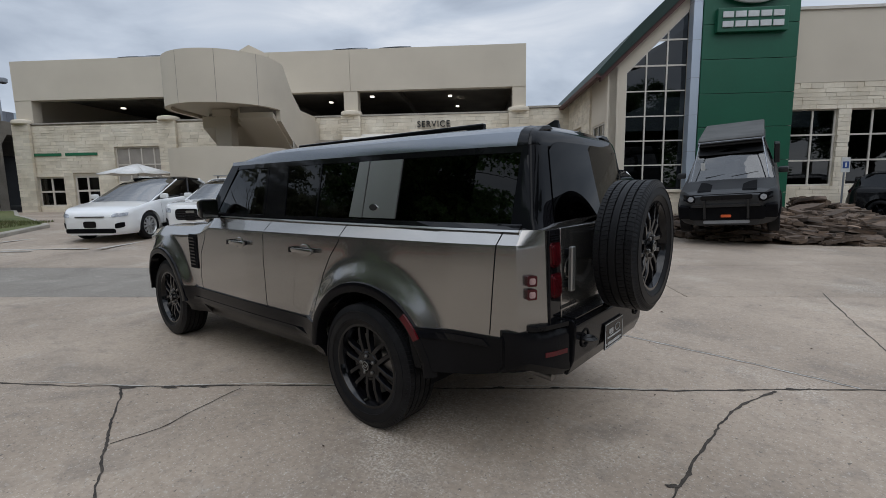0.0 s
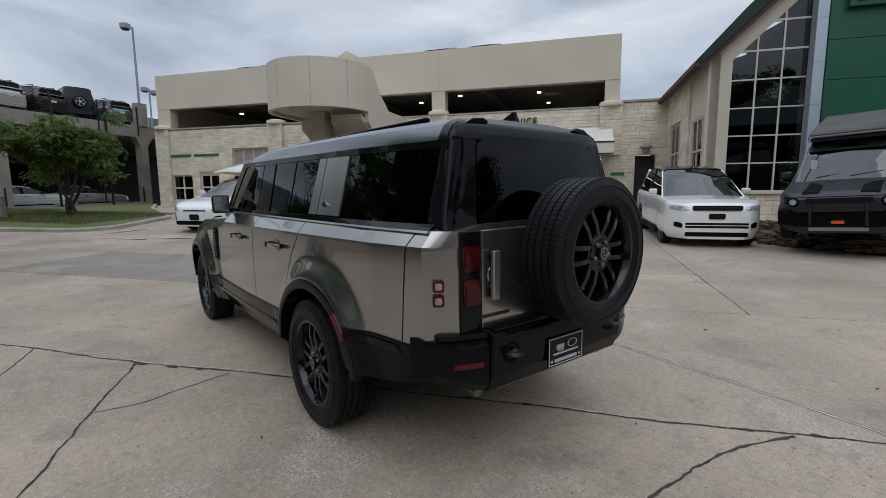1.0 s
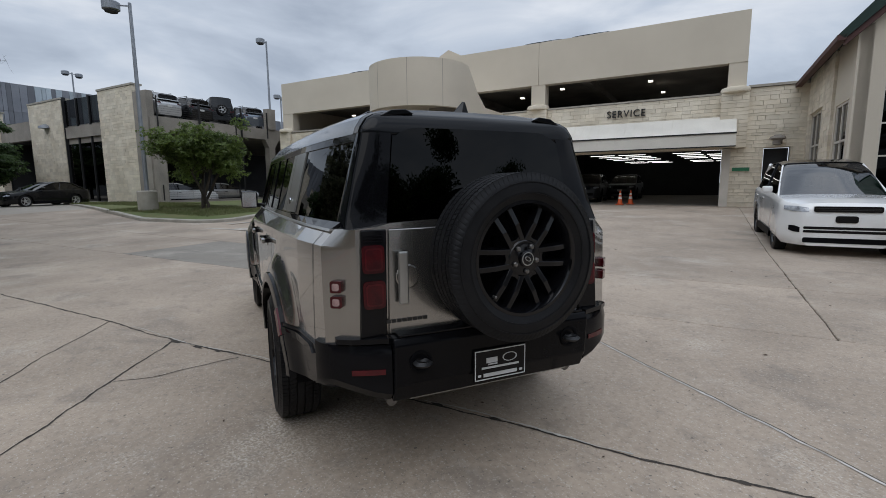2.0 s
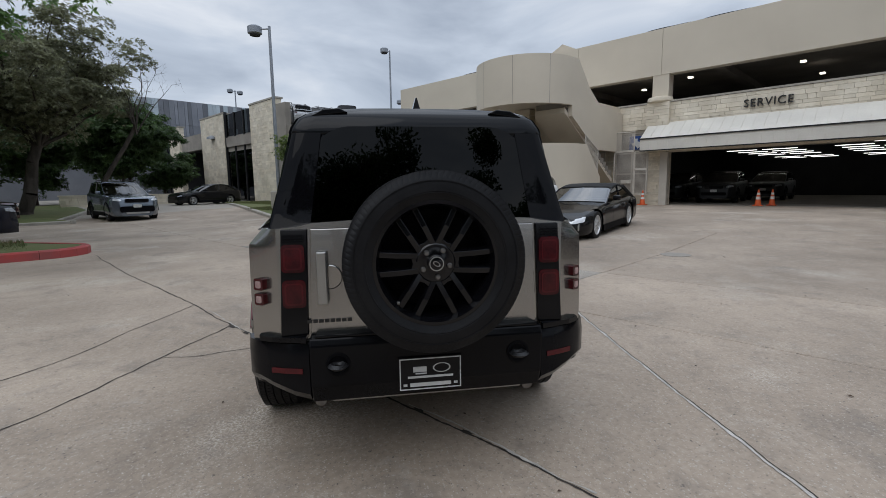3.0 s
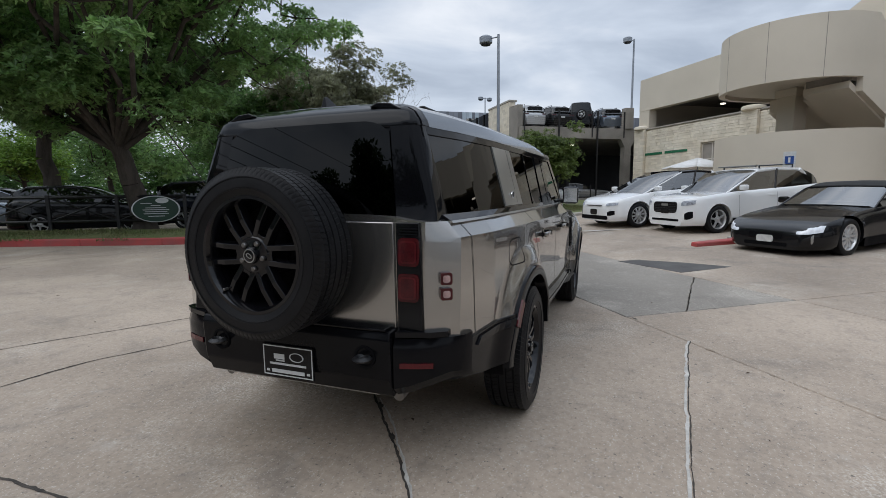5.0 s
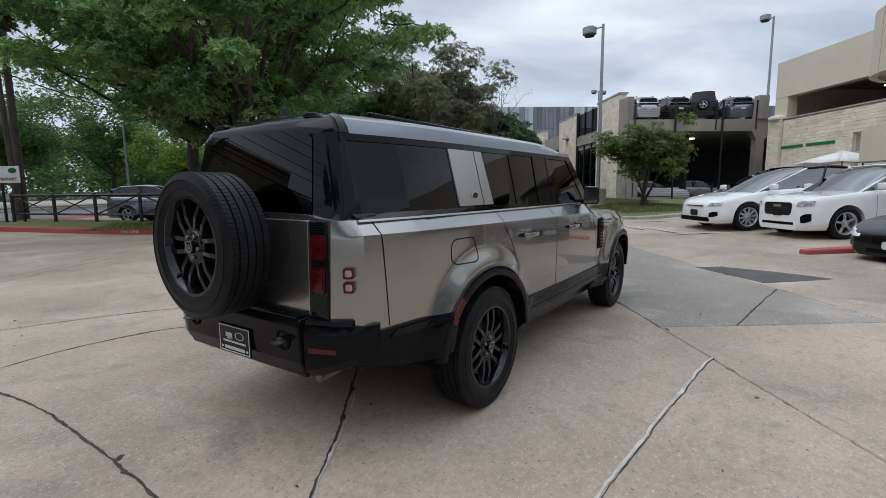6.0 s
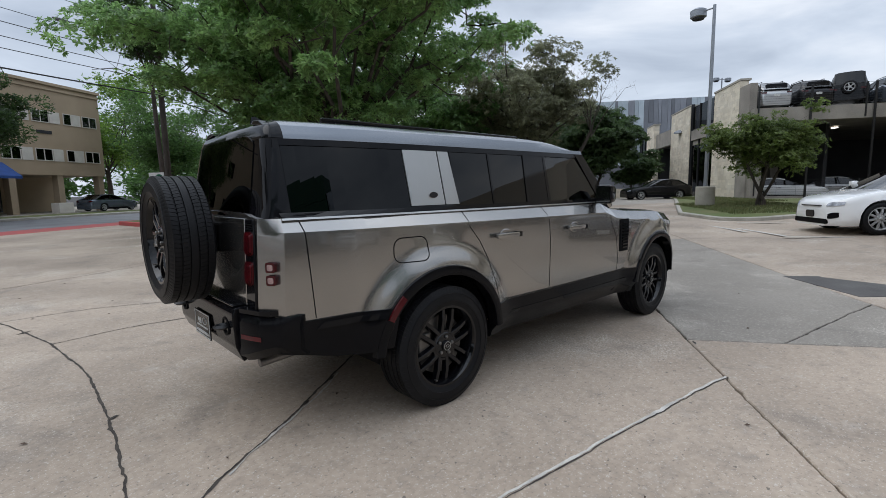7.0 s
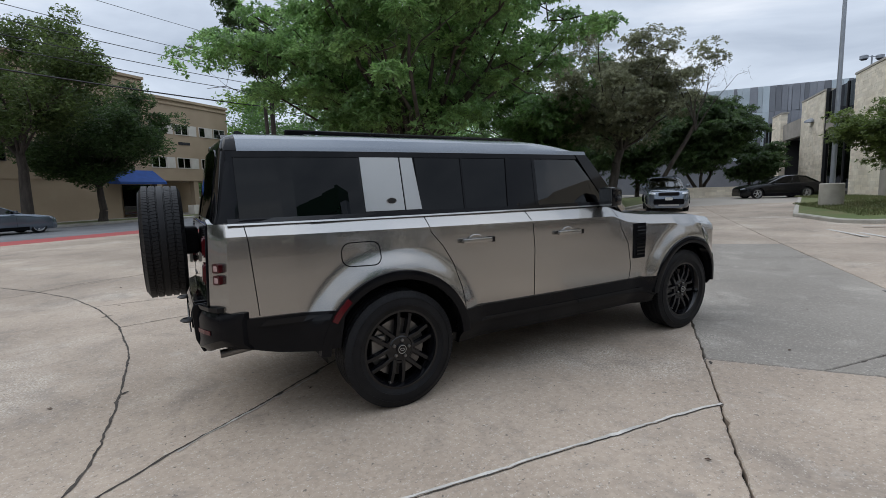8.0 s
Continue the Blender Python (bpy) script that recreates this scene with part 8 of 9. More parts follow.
island("garage_lawn", "lawn island with pale kerb beside the garage", garage_path, M["kerb"], M["grass"], 0.13, 0.02)
island("lawn", "sunny lawn under the oak behind the lot", [(-24.5, 0.8), (-23.2, 1.2), (-23.8, -1.0), (-26.5, -14.5), (-43, -13), (-43, 3.5), (-31.5, 3.0)], M["kerb"], M["grass"], 0.14, 0.10)


def grass_blades(name, boxes, count, seed, h=0.09):
    rnd = np.random.default_rng(seed)
    verts, faces = [], []
    tot = sum((b[1] - b[0]) * (b[3] - b[2]) for b in boxes)
    for u0, u1, v0, v1, zf in boxes:
        k = int(count * (u1 - u0) * (v1 - v0) / tot)
        for _ in range(k):
            u, v = rnd.uniform(u0, u1), rnd.uniform(v0, v1)
            z = zf(u, v)
            a, l, w = rnd.uniform(0, 6.28), rnd.uniform(0.4, 1.2) * h, 0.012
            dx, dy = math.cos(a) * w, math.sin(a) * w
            lx, ly = rnd.normal(0, 0.35) * l, rnd.normal(0, 0.35) * l
            i = len(verts)
            verts += [(u - dx, v - dy, z - 0.01), (u + dx, v + dy, z - 0.01), (u + lx, v + ly, z + l)]
            faces.append((i, i + 1, i + 2))
    me = bpy.data.meshes.new(name)
    me.from_pydata(verts, [], faces)
    me.materials.append(M["blade"])
    return tagged(new(name, me), "short uneven grass blades", "grass", kind="stuff")


gb = grass_blades("grass", [(-12.6, -10.9, -6.0, -1.2, lambda u, v: 0.15 + 0.10 * smooth_step(-10.8, -12.4, u)), (-13.4, -11.6, -10.5, -6.0, lambda u, v: 0.17 + 0.1 * smooth_step(-11.6, -13.0, u)),
                         (-22.0, -14.5, 8.2, 12.0, lambda u, v: ground_z(u, v) + 0.14), (-31, -22.0, 10.4, 13.4, lambda u, v: ground_z(u, v) + 0.14)], 26000, 3)
gb.matrix_basis = GRID


def low_things():
    # kerb between parking bays with a red nose
    k = thing("bay_kerb", "concrete bay kerb with red painted nose", "kerb", GRID, kind="structure")
    for i in range(5):
        v0 = 7.5 + i * 1.3
        u0 = -5.15 - 0.22 * i * 1.3 / 1.3
        bm = bmesh.new()
        box(bm, u0 - 0.16, u0 + 0.16, v0, v0 + 1.28, -0.05, 0.12)
        for vv in bm.verts:
            vv.co.z += ground_z(vv.co.x, vv.co.y)
            if i == 0 and vv.co.y < v0 + 0.1:
                vv.co.x = u0 + (vv.co.x - u0) * 0.55
        part("kerb_block", bm, M["red_paint"] if i == 0 else M["kerb"], k, bevel=0.025)
    flat("utility_patch", "dark asphalt utility patch in the concrete", "patch", [[(-4.3, 4.95), (-2.95, 5.15), (-3.1, 6.5), (-4.3, 6.4)]], 0.006, M["dark_patch"], True, 0.01)
    bm = bmesh.new()
    lathe(bm, [(0.28, -0.01), (0.28, 0.006), (0.22, 0.010), (0.05, 0.010)], 28, centre=(-0.75, 7.7, ground_z(-0.75, 7.7)))
    tagged(part("manhole_cover", bm, M["garage_concrete"], label="round dull manhole cover in the concrete", m=GRID), category="cover")
    for u, v, tn in ((-12.4, 8.6, 82), (-11.5, 6.8, 4), (-8.85, 8.2, 88), (-10.4, 7.2, 5)):
        bm = bmesh.new()
        box(bm, -1.1, 1.1, -0.06, 0.06, -0.004, 0.004)
        tagged(part("parking_line", bm, M["sealant"], label="worn white painted parking line", m=at(u, v, ground_z(u, v) + 0.012, tn)), category="marking", group="parking lines")


low_things()


# ---------------------------------------------------------------- rock pile
def rock_pile():
    rnd = random.Random(12)
    shapes = []
    for s in range(8):
        bm = bmesh.new()
        pts = []
        for k in range(7):
            a = 2 * math.pi * k / 7 + rnd.uniform(-0.3, 0.3)
            q = rnd.uniform(0.32, 0.55)
            pts.append((q * math.cos(a), q * math.sin(a)))
        prism(bm, pts, -0.5, 0.5, "z")
        for v in bm.verts:
            v.co += Vector((rnd.uniform(-0.05, 0.05), rnd.uniform(-0.05, 0.05), rnd.uniform(-0.12, 0.12)))
        bmesh.ops.triangulate(bm, faces=[f for f in bm.faces if len(f.verts) > 4])
        shapes.append(mesh_of(bm, "ledge_stone", M["rock_piece"]))
    pile = thing("rock_pile", "mound of flat brown ledge stones", "rocks", GRID)
    bm = bmesh.new()
    n, rings = 30, []
    for f, z in ((1.0, 0.0), (0.85, 0.16), (0.6, 0.38), (0.3, 0.55), (0.05, 0.6)):
        rings.append([bm.verts.new((8.9 + 3.75 * f * math.cos(2 * math.pi * k / n), 11.1 + 3.5 * f * math.sin(2 * math.pi * k / n), z)) for k in range(n)])
    for a, b in zip(rings, rings[1:]):
        for k in range(n):
            bm.faces.new((a[k], a[(k + 1) % n], b[(k + 1) % n], b[k]))
    bm.faces.new(rings[-1])
    bmesh.ops.recalc_face_normals(bm, faces=bm.faces)
    part("mound", bm, M["mulch"], pile)
    for k in range(299):
        a, f = rnd.uniform(0, 2 * math.pi), math.sqrt(rnd.uniform(0.02, 1.0))
        if math.sin(a) > 0.75:
            a = -a
        u, v = 8.9 + 3.75 * f * math.cos(a), 11.1 + 3.5 * f * math.sin(a)
        z = 0.62 * (1 - f ** 1.6) + rnd.uniform(0.02, 0.16)
        if u > 9.2 and v > 10.5:
            z += 0.35 * (1 - f)
        ob = new("ledge_stone", rnd.choice(shapes))
        ob.parent = pile
        sc = rnd.uniform(0.30, 0.75)
        ob.matrix_basis = pose(u, v, z, rnd.uniform(-14, 14), rnd.uniform(-14, 14), rnd.uniform(0, 360)) @ Matrix.Diagonal((sc * rnd.uniform(1, 1.6), sc, rnd.uniform(0.05, 0.11), 1))
    rest = bmesh.new()
    for k in range(900):                                         # the smaller stones between them, too many to pick apart
        a, f = rnd.uniform(math.pi, 2 * math.pi) if k % 4 else rnd.uniform(0, math.pi), math.sqrt(rnd.uniform(0.05, 1.04))
        u, v = 8.9 + 3.75 * f * math.cos(a), 11.1 + 3.5 * f * math.sin(a)
        z = 0.62 * (1 - min(1.0, f) ** 1.6) + rnd.uniform(0.0, 0.15) + (0.35 * (1 - f) if u > 9.2 and v > 10.5 else 0.0)
        n, q, t0 = rnd.choice((5, 6, 7)), rnd.uniform(0.09, 0.24), rnd.uniform(0, 6.28)
        h, tx, ty = rnd.uniform(0.02, 0.045), rnd.uniform(-0.25, 0.25), rnd.uniform(-0.25, 0.25)
        ring = [(q * rnd.uniform(0.7, 1.15) * math.cos(t0 + 2 * math.pi * i / n), 0.7 * q * rnd.uniform(0.7, 1.15) * math.sin(t0 + 2 * math.pi * i / n)) for i in range(n)]
        lo_, hi_ = [[rest.verts.new((u + x, v + y, z + x * tx + y * ty + d)) for x, y in ring] for d in (-h, h)]
        rest.faces.new(hi_)
        for i in range(n):
            rest.faces.new((lo_[i], lo_[(i + 1) % n], hi_[(i + 1) % n], hi_[i]))
    tagged(part("rubble", rest, M["rock"], pile), kind="stuff")
    return pile


M["rock_piece"] = material("ledge_stone_piece", (0.15, 0.105, 0.075), (0.06, 0.048, 0.04), 0.9, scale=1.2, fine=8, bump=0.5, piece=0.45)
rock_pile()


# ---------------------------------------------------------------- trees
def leaf_cloud(name, parent, centres, per, size, mat, seed, flat_=0.75, pads=False):
    """A crown of small folded leaves in uneven clumps; with pads, sprays of leaves that spread over the upper side of each clump."""
    rnd = np.random.default_rng(seed)
    spray = 8 if pads else 1
    k = max(1, per // spray)
    c = np.repeat(np.array([p for p, _ in centres]), k, axis=0)
    rad = np.repeat(np.array([q for _, q in centres]), k)
    n = len(c)
    d = rnd.normal(size=(n, 3))
    d /= np.linalg.norm(d, axis=1)[:, None]
    if pads:
        d[:, 2] = np.where(rnd.random(n) < 0.72, np.abs(d[:, 2]), d[:, 2])
    rr = rad * rnd.uniform(0.15, 1.0, n) ** 0.45
    p = c + d * rr[:, None] * np.array([1.0, 1.0, flat_])
    if pads:                                             # leaves radiate from the tip of a twig
        up = d + np.array([0, 0, 0.9]) + rnd.normal(size=(n, 3)) * 0.35
        up /= np.linalg.norm(up, axis=1)[:, None]
        e1 = np.cross(up, rnd.normal(size=(n, 3)))
        e1 /= np.linalg.norm(e1, axis=1)[:, None]
        e2 = np.cross(up, e1)
        p, up, e1, e2 = (np.repeat(q, spray, axis=0) for q in (p, up, e1, e2))
        n = len(p)
        a = (np.arange(n) % spray) * (2 * math.pi / spray) + rnd.normal(size=n) * 0.35
        ax = e1 * np.cos(a)[:, None] + e2 * np.sin(a)[:, None] + up * rnd.uniform(-0.25, 0.7, n)[:, None]
        ax /= np.linalg.norm(ax, axis=1)[:, None]
        p = p + ax * size * 0.55
        sd = np.cross(up, ax) + rnd.normal(size=(n, 3)) * 0.25
    else:
        ax = rnd.normal(size=(n, 3)) + d * 0.5
        ax[:, 2] *= 0.55
        ax /= np.linalg.norm(ax, axis=1)[:, None]
        sd = np.cross(ax, rnd.normal(size=(n, 3)) + np.array([0, 0, 0.9]))
    sd /= np.linalg.norm(sd, axis=1)[:, None]
    nr = np.cross(ax, sd)
    s = size * rnd.uniform(0.6, 1.35, n)[:, None]
    v = np.empty((n, 4, 3))
    v[:, 0] = p - ax * s * 0.5
    v[:, 1] = p + sd * s * 0.22 + nr * s * 0.08
    v[:, 2] = p + ax * s * 0.5
    v[:, 3] = p - sd * s * 0.22 + nr * s * 0.08
    me = bpy.data.meshes.new(name)
    me.from_pydata(v.reshape(-1, 3).tolist(), [], np.arange(n * 4).reshape(n, 4).tolist())
    me.materials.append(mat)
    ob = new(name, me)
    ob.parent = parent
    return ob


def tree(name, label, u, v, z0, trunk_h, trunk_r, crown_r, crown_z0, crown_z1, leaf, per, size, seed, limbs=8, bark="bark", lean=(0, 0), stems=1, clump=0.9, bare=False, sub=4, twig=4, pads=False):
    rnd = random.Random(seed)
    t = thing(name, label, "tree", at(u, v, z0), group="trees")
    bm = bmesh.new()
    cz, ch = (crown_z0 + crown_z1) / 2, (crown_z1 - crown_z0) / 2
    centres = []

    def limb(p, q, r0, r1, bend):
        pts = [p]
        for k in range(1, 5):
            f = k / 4
            w = p.lerp(q, f) + Vector((rnd.uniform(-1, 1), rnd.uniform(-1, 1), rnd.uniform(-0.4, 1))) * bend * math.sin(math.pi * f)
            pts.append(w)
        for k in range(4):
            tube(bm, pts[k], pts[k + 1], r0 + (r1 - r0) * k / 4, r0 + (r1 - r0) * (k + 1) / 4, 7 if r0 > 0.05 else 4, caps=False)
        return pts

    for s in range(stems):
        off = Vector((0, 0, 0)) if stems == 1 else Vector((rnd.uniform(-0.12, 0.12), rnd.uniform(-0.12, 0.12), 0))
        spread = Vector((lean[0], lean[1], 0)) if stems == 1 else Vector((math.cos(2.4 * s), math.sin(2.4 * s), 0)) * crown_r * 0.35
        top = off + spread + Vector((0, 0, trunk_h))
        tube(bm, off - Vector((0, 0, 0.15)), off + Vector((0, 0, 0.25)), trunk_r * 1.5, trunk_r * 1.08, 10, caps=False)
        limb(off + Vector((0, 0, 0.2)), top, trunk_r * 1.1, trunk_r * 0.75, trunk_r * 0.5)
        for i in range(limbs):
            a = 2 * math.pi * (i + rnd.uniform(-0.3, 0.3)) / limbs
            el = rnd.uniform(-0.45, 0.95)
            f = rnd.uniform(0.62, 0.95)
            end = Vector((crown_r * f * math.cos(a) * math.cos(el) + lean[0], crown_r * f * math.sin(a) * math.cos(el) + lean[1], cz + ch * f * math.sin(el)))
            pts = limb(top - Vector((0, 0, rnd.uniform(0, 0.25) * trunk_h * 0.4)), end, trunk_r * 0.30, trunk_r * 0.05, crown_r * 0.10)
            if not bare:
                centres += [(tuple(pts[k]), clump * rnd.uniform(0.7, 1.1)) for k in (3, 4)]
            for j in range(sub):
                st = pts[rnd.choice((1, 2, 3, 4))]
                d = Vector((rnd.uniform(-1, 1), rnd.uniform(-1, 1), rnd.uniform(-0.35, 0.8))).normalized()
                e2 = st + d * crown_r * rnd.uniform(0.22, 0.42)
                p2 = limb(st, e2, trunk_r * 0.10, trunk_r * 0.03, crown_r * 0.05)
                for _ in range(twig):
                    st2 = p2[rnd.choice((2, 3, 4))]
                    d2 = Vector((rnd.uniform(-1, 1), rnd.uniform(-1, 1), rnd.uniform(-0.5, 0.9))).normalized()
                    e3 = st2 + d2 * crown_r * rnd.uniform(0.08, 0.2)
                    tube(bm, st2, e3, trunk_r * (0.05 if bare else 0.025), trunk_r * 0.01, 3, caps=False)
                    if bare:
                        for _ in range(3):
                            d3 = (d2 + Vector((rnd.uniform(-1, 1), rnd.uniform(-1, 1), rnd.uniform(-0.4, 1)))).normalized()
                            tube(bm, e3, e3 + d3 * crown_r * rnd.uniform(0.05, 0.14), trunk_r * 0.022, trunk_r * 0.008, 3, caps=False)
                    centres.append((tuple(e3), clump * rnd.uniform(0.55, 1.15)))
    part("trunk", bm, M[bark], t, smooth=60)
    if not bare:
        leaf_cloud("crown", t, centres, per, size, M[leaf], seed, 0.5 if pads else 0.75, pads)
    return t


tree("oak_tree", "big spreading live oak with layered green crown", -14.0, -5.75, 0.15, 2.7, 0.31, 7.3, 2.6, 10.9, "oak_leaf", 600, 0.18, 11, limbs=28, clump=1.1, sub=4, twig=2, pads=True, lean=(0.5, -0.4))
tree("oak_tree", "second live oak behind the first, thick crown", -22.0, -11.8, 0.1, 3.8, 0.34, 6.8, 3.0, 12.8, "oak_leaf", 360, 0.21, 17, limbs=18, clump=1.2, sub=4, twig=2, pads=True)
tree("oak_tree", "dark thin-crowned tree behind the street pole", -21.4, -20.6, 0.1, 8.5, 0.14, 3.0, 9.6, 14.5, "dusk_leaf", 300, 0.17, 19, limbs=9, clump=0.8, sub=4, twig=2, pads=True, lean=(0.6, 0.3))
tree("elm_tree", "old brownish thin-leaved tree behind the lawn", -29.5, 0.0, 0.2, 3.6, 0.30, 4.8, 2.9, 11.8, "brown_leaf", 420, 0.15, 23, limbs=17, clump=1.0, bark="bark", pads=True, lean=(0.4, 0.8))
tree("elm_tree", "dark green tree beside the lawn", -31.5, -4.8, 0.2, 3.0, 0.26, 6.0, 1.6, 11.0, "deep_leaf", 420, 0.20, 29, limbs=16, clump=1.2, pads=True)
tree("bare_tree", "leafless dark tree with fine twigs", -28.8, 2.6, 0.3, 4.6, 0.13, 2.3, 5.0, 8.9, "brown_leaf", 1, 0.1, 31, limbs=8, bark="bark", bare=True, twig=5, lean=(1.3, 2.2))
tree("street_tree", "dense dark green tree beside the stone tower", -40.0, 6.4, 0.3, 2.0, 0.14, 3.2, 1.9, 7.9, "dusk_leaf", 330, 0.20, 37, limbs=12, clump=0.9, stems=3, pads=True)
tree("street_tree", "dark green tree behind the low stone wall", -44.0, 1.6, 0.3, 2.0, 0.2, 4.2, 0.9, 8.6, "dusk_leaf", 300, 0.26, 38, limbs=12, clump=1.2, pads=True)
tree("street_tree", "dark low-branched tree behind the drive", -45.0, 10.6, 0.3, 1.4, 0.12, 2.6, 0.6, 6.2, "dusk_leaf", 300, 0.22, 39, limbs=9, clump=0.9, pads=True)
tree("street_tree", "shady tree in front of the striped building", -49.0, -5.0, 0.2, 2.0, 0.22, 5.2, 0.6, 9.5, "dusk_leaf", 260, 0.30, 40, limbs=12, clump=1.4, pads=True)
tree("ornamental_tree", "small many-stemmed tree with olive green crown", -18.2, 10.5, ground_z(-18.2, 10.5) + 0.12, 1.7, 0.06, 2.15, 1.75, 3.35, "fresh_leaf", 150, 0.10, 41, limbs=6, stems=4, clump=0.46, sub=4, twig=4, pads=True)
tree("street_tree", "dark green tree before the tan building", -17.0, -31.6, 0.1, 2.4, 0.24, 4.8, 2.2, 9.9, "dusk_leaf", 300, 0.22, 43, limbs=11, clump=1.05)
tree("street_tree", "tall grey-green tree at the street corner", -11.8, -29.5, 0.1, 4.2, 0.28, 5.2, 3.4, 14.2, "olive_leaf", 200, 0.22, 47, limbs=11, clump=1.1)
tree("street_tree", "bright green tree behind the tan building", -43.0, -47.0, 0.1, 4.0, 0.28, 7.0, 5.0, 15.5, "bright_leaf", 80, 0.42, 53, limbs=10, clump=1.5)
tree("street_tree", "bright green tree along the street", -36.0, -33.0, 0.1, 3.0, 0.26, 5.8, 3.0, 11.5, "deep_leaf", 100, 0.32, 59, limbs=10, clump=1.3)
tree("street_tree", "green street tree beyond the entrance", -46.0, -31.5, 0.1, 3.0, 0.26, 6.0, 2.6, 11.5, "deep_leaf", 90, 0.34, 61, limbs=10, clump=1.4)
tree("street_tree", "yellow-green young tree by the street", -38.0, -20.5, 0.1, 2.2, 0.18, 3.6, 1.6, 6.4, "bright_leaf", 80, 0.26, 67, limbs=9, clump=0.95)
tree("street_tree", "dark green tree at the end of the lot", -50.0, -8.0, 0.1, 3.0, 0.28, 6.4, 2.5, 11.0, "deep_leaf", 80, 0.36, 71, limbs=10, clump=1.5)
tree("street_tree", "green tree beyond the lot", -52.0, -20.0, 0.1, 3.0, 0.28, 7.0, 2.2, 11.5, "oak_leaf", 80, 0.40, 73, limbs=10, clump=1.6)
for k, (u, v, h) in enumerate(((15.0, -13.0, 10.5), (20.5, -8.5, 11.0), (11.0, -17.5, 9.5), (9.5, -32.0, 11.0), (29.0, -18.0, 12.0), (27.5, -1.0, 9.5))):
    tree("street_tree", "green street tree at the yard's open side", u, v, 0.0, 3.0, 0.26, 4.6, 2.8, h, "dusk_leaf", 330, 0.27, 83 + k, limbs=12, clump=1.25)


def far_woods():
    """Rough belt of distant trees that closes the view down the street."""
    rnd = random.Random(8)
    centres = []
    for k in range(260):
        u = rnd.uniform(-130, 60)
        v = -70 + rnd.uniform(-8, 8) if k % 2 else rnd.uniform(-70, 10)
        if k % 2 == 0:
            u = -105 + rnd.uniform(-10, 10)
        for z in (2.5, 5.5, 8.0):
            centres.append(((u + rnd.uniform(-2, 2), v + rnd.uniform(-2, 2), z + rnd.uniform(-1, 1.5)), rnd.uniform(2.0, 3.4)))
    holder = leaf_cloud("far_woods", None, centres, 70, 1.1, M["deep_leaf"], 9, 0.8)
    holder.matrix_basis = GRID
    tagged(holder, "distant belt of dark green trees", "woods", kind="stuff")


far_woods()


def fallen_leaves():
    """A few dry leaves and bits of grit lying on the slabs."""
    rnd = random.Random(77)
    bm = bmesh.new()
    for _ in range(90):
        x, y = rnd.uniform(-5, 8), rnd.uniform(-7, 7)
        u, v = (GRID.inverted() @ Vector((x, y, 0))).xy
        z, a, s = ground_z(u, v), rnd.uniform(0, 6.28), rnd.uniform(0.008, 0.026)
        d, e = Vector((math.cos(a), math.sin(a), 0)) * s, Vector((-math.sin(a), math.cos(a), 0)) * s * 0.5
        c = Vector((x, y, z + 0.006))
        bm.faces.new([bm.verts.new(p) for p in (c - d, c + e + Vector((0, 0, 0.006)), c + d, c - e + Vector((0, 0, 0.004)))])
    tagged(part("fallen_leaves", bm, M["mulch"], label="scattered dry brown leaves on the concrete"), category="leaves", kind="stuff")


fallen_leaves()

# ---------------------------------------------------------------- lamps, poles, wires
def yard_lamp(u, v, z0, h, arm=(0, -1), pier=True, label="", twin=False):
    p = thing("yard_lamp", label, "lamp post", at(u, v, z0), group="yard lamps")
    if pier:
        bm = bmesh.new()
        lathe(bm, [(0.40, -0.2), (0.40, 0.96), (0.36, 1.0)], 24)
        part("pier", bm, M["kerb"], p, "concrete pier", smooth=True)
    bm = bmesh.new()
    tube(bm, (0, 0, 0.9 if pier else 0), (0, 0, h), 0.095, 0.065, 12)
    part("pole", bm, M["galv"], p, smooth=True)
    for s in ((1, -1) if twin else (1,)):
        bm = bmesh.new()
        tube(bm, (0, 0, h - 0.12), (0.45 * arm[0] * s, 0.45 * arm[1] * s, h - 0.12), 0.035, seg=8)
        part("arm", bm, M["galv"], p)
        bm = bmesh.new()
        lathe(bm, [(0.26, -0.30), (0.33, -0.26), (0.34, 0.02), (0.22, 0.10), (0.05, 0.11)], 24, centre=(0.72 * arm[0] * s, 0.72 * arm[1] * s, h - 0.05))
        part("head", bm, M["galv"], p, smooth=40)
        bm = bmesh.new()
        lathe(bm, [(0.24, -0.36), (0.25, -0.305)], 20, centre=(0.72 * arm[0] * s, 0.72 * arm[1] * s, h - 0.05))
        part("lens", bm, M["dark"], p)
    return p


yard_lamp(-20.0, 9.0, 0.3, 8.85, (-0.75, -0.66), True, "tall galvanised yard lamp on a concrete pier")
yard_lamp(-30.3, 24.9, 5.8, 7.3, (0.2, -0.98), False, "tall galvanised lamp on the parking deck")
yard_lamp(-56.0, 22.0, 6.0, 7.2, (0.3, -0.95), False, "small twin lamp behind the stone towers", True)
yard_lamp(-38.0, 33.0, 5.8, 5.0, (0.3, -0.95), False, "small twin lamp far on the parking deck", True)


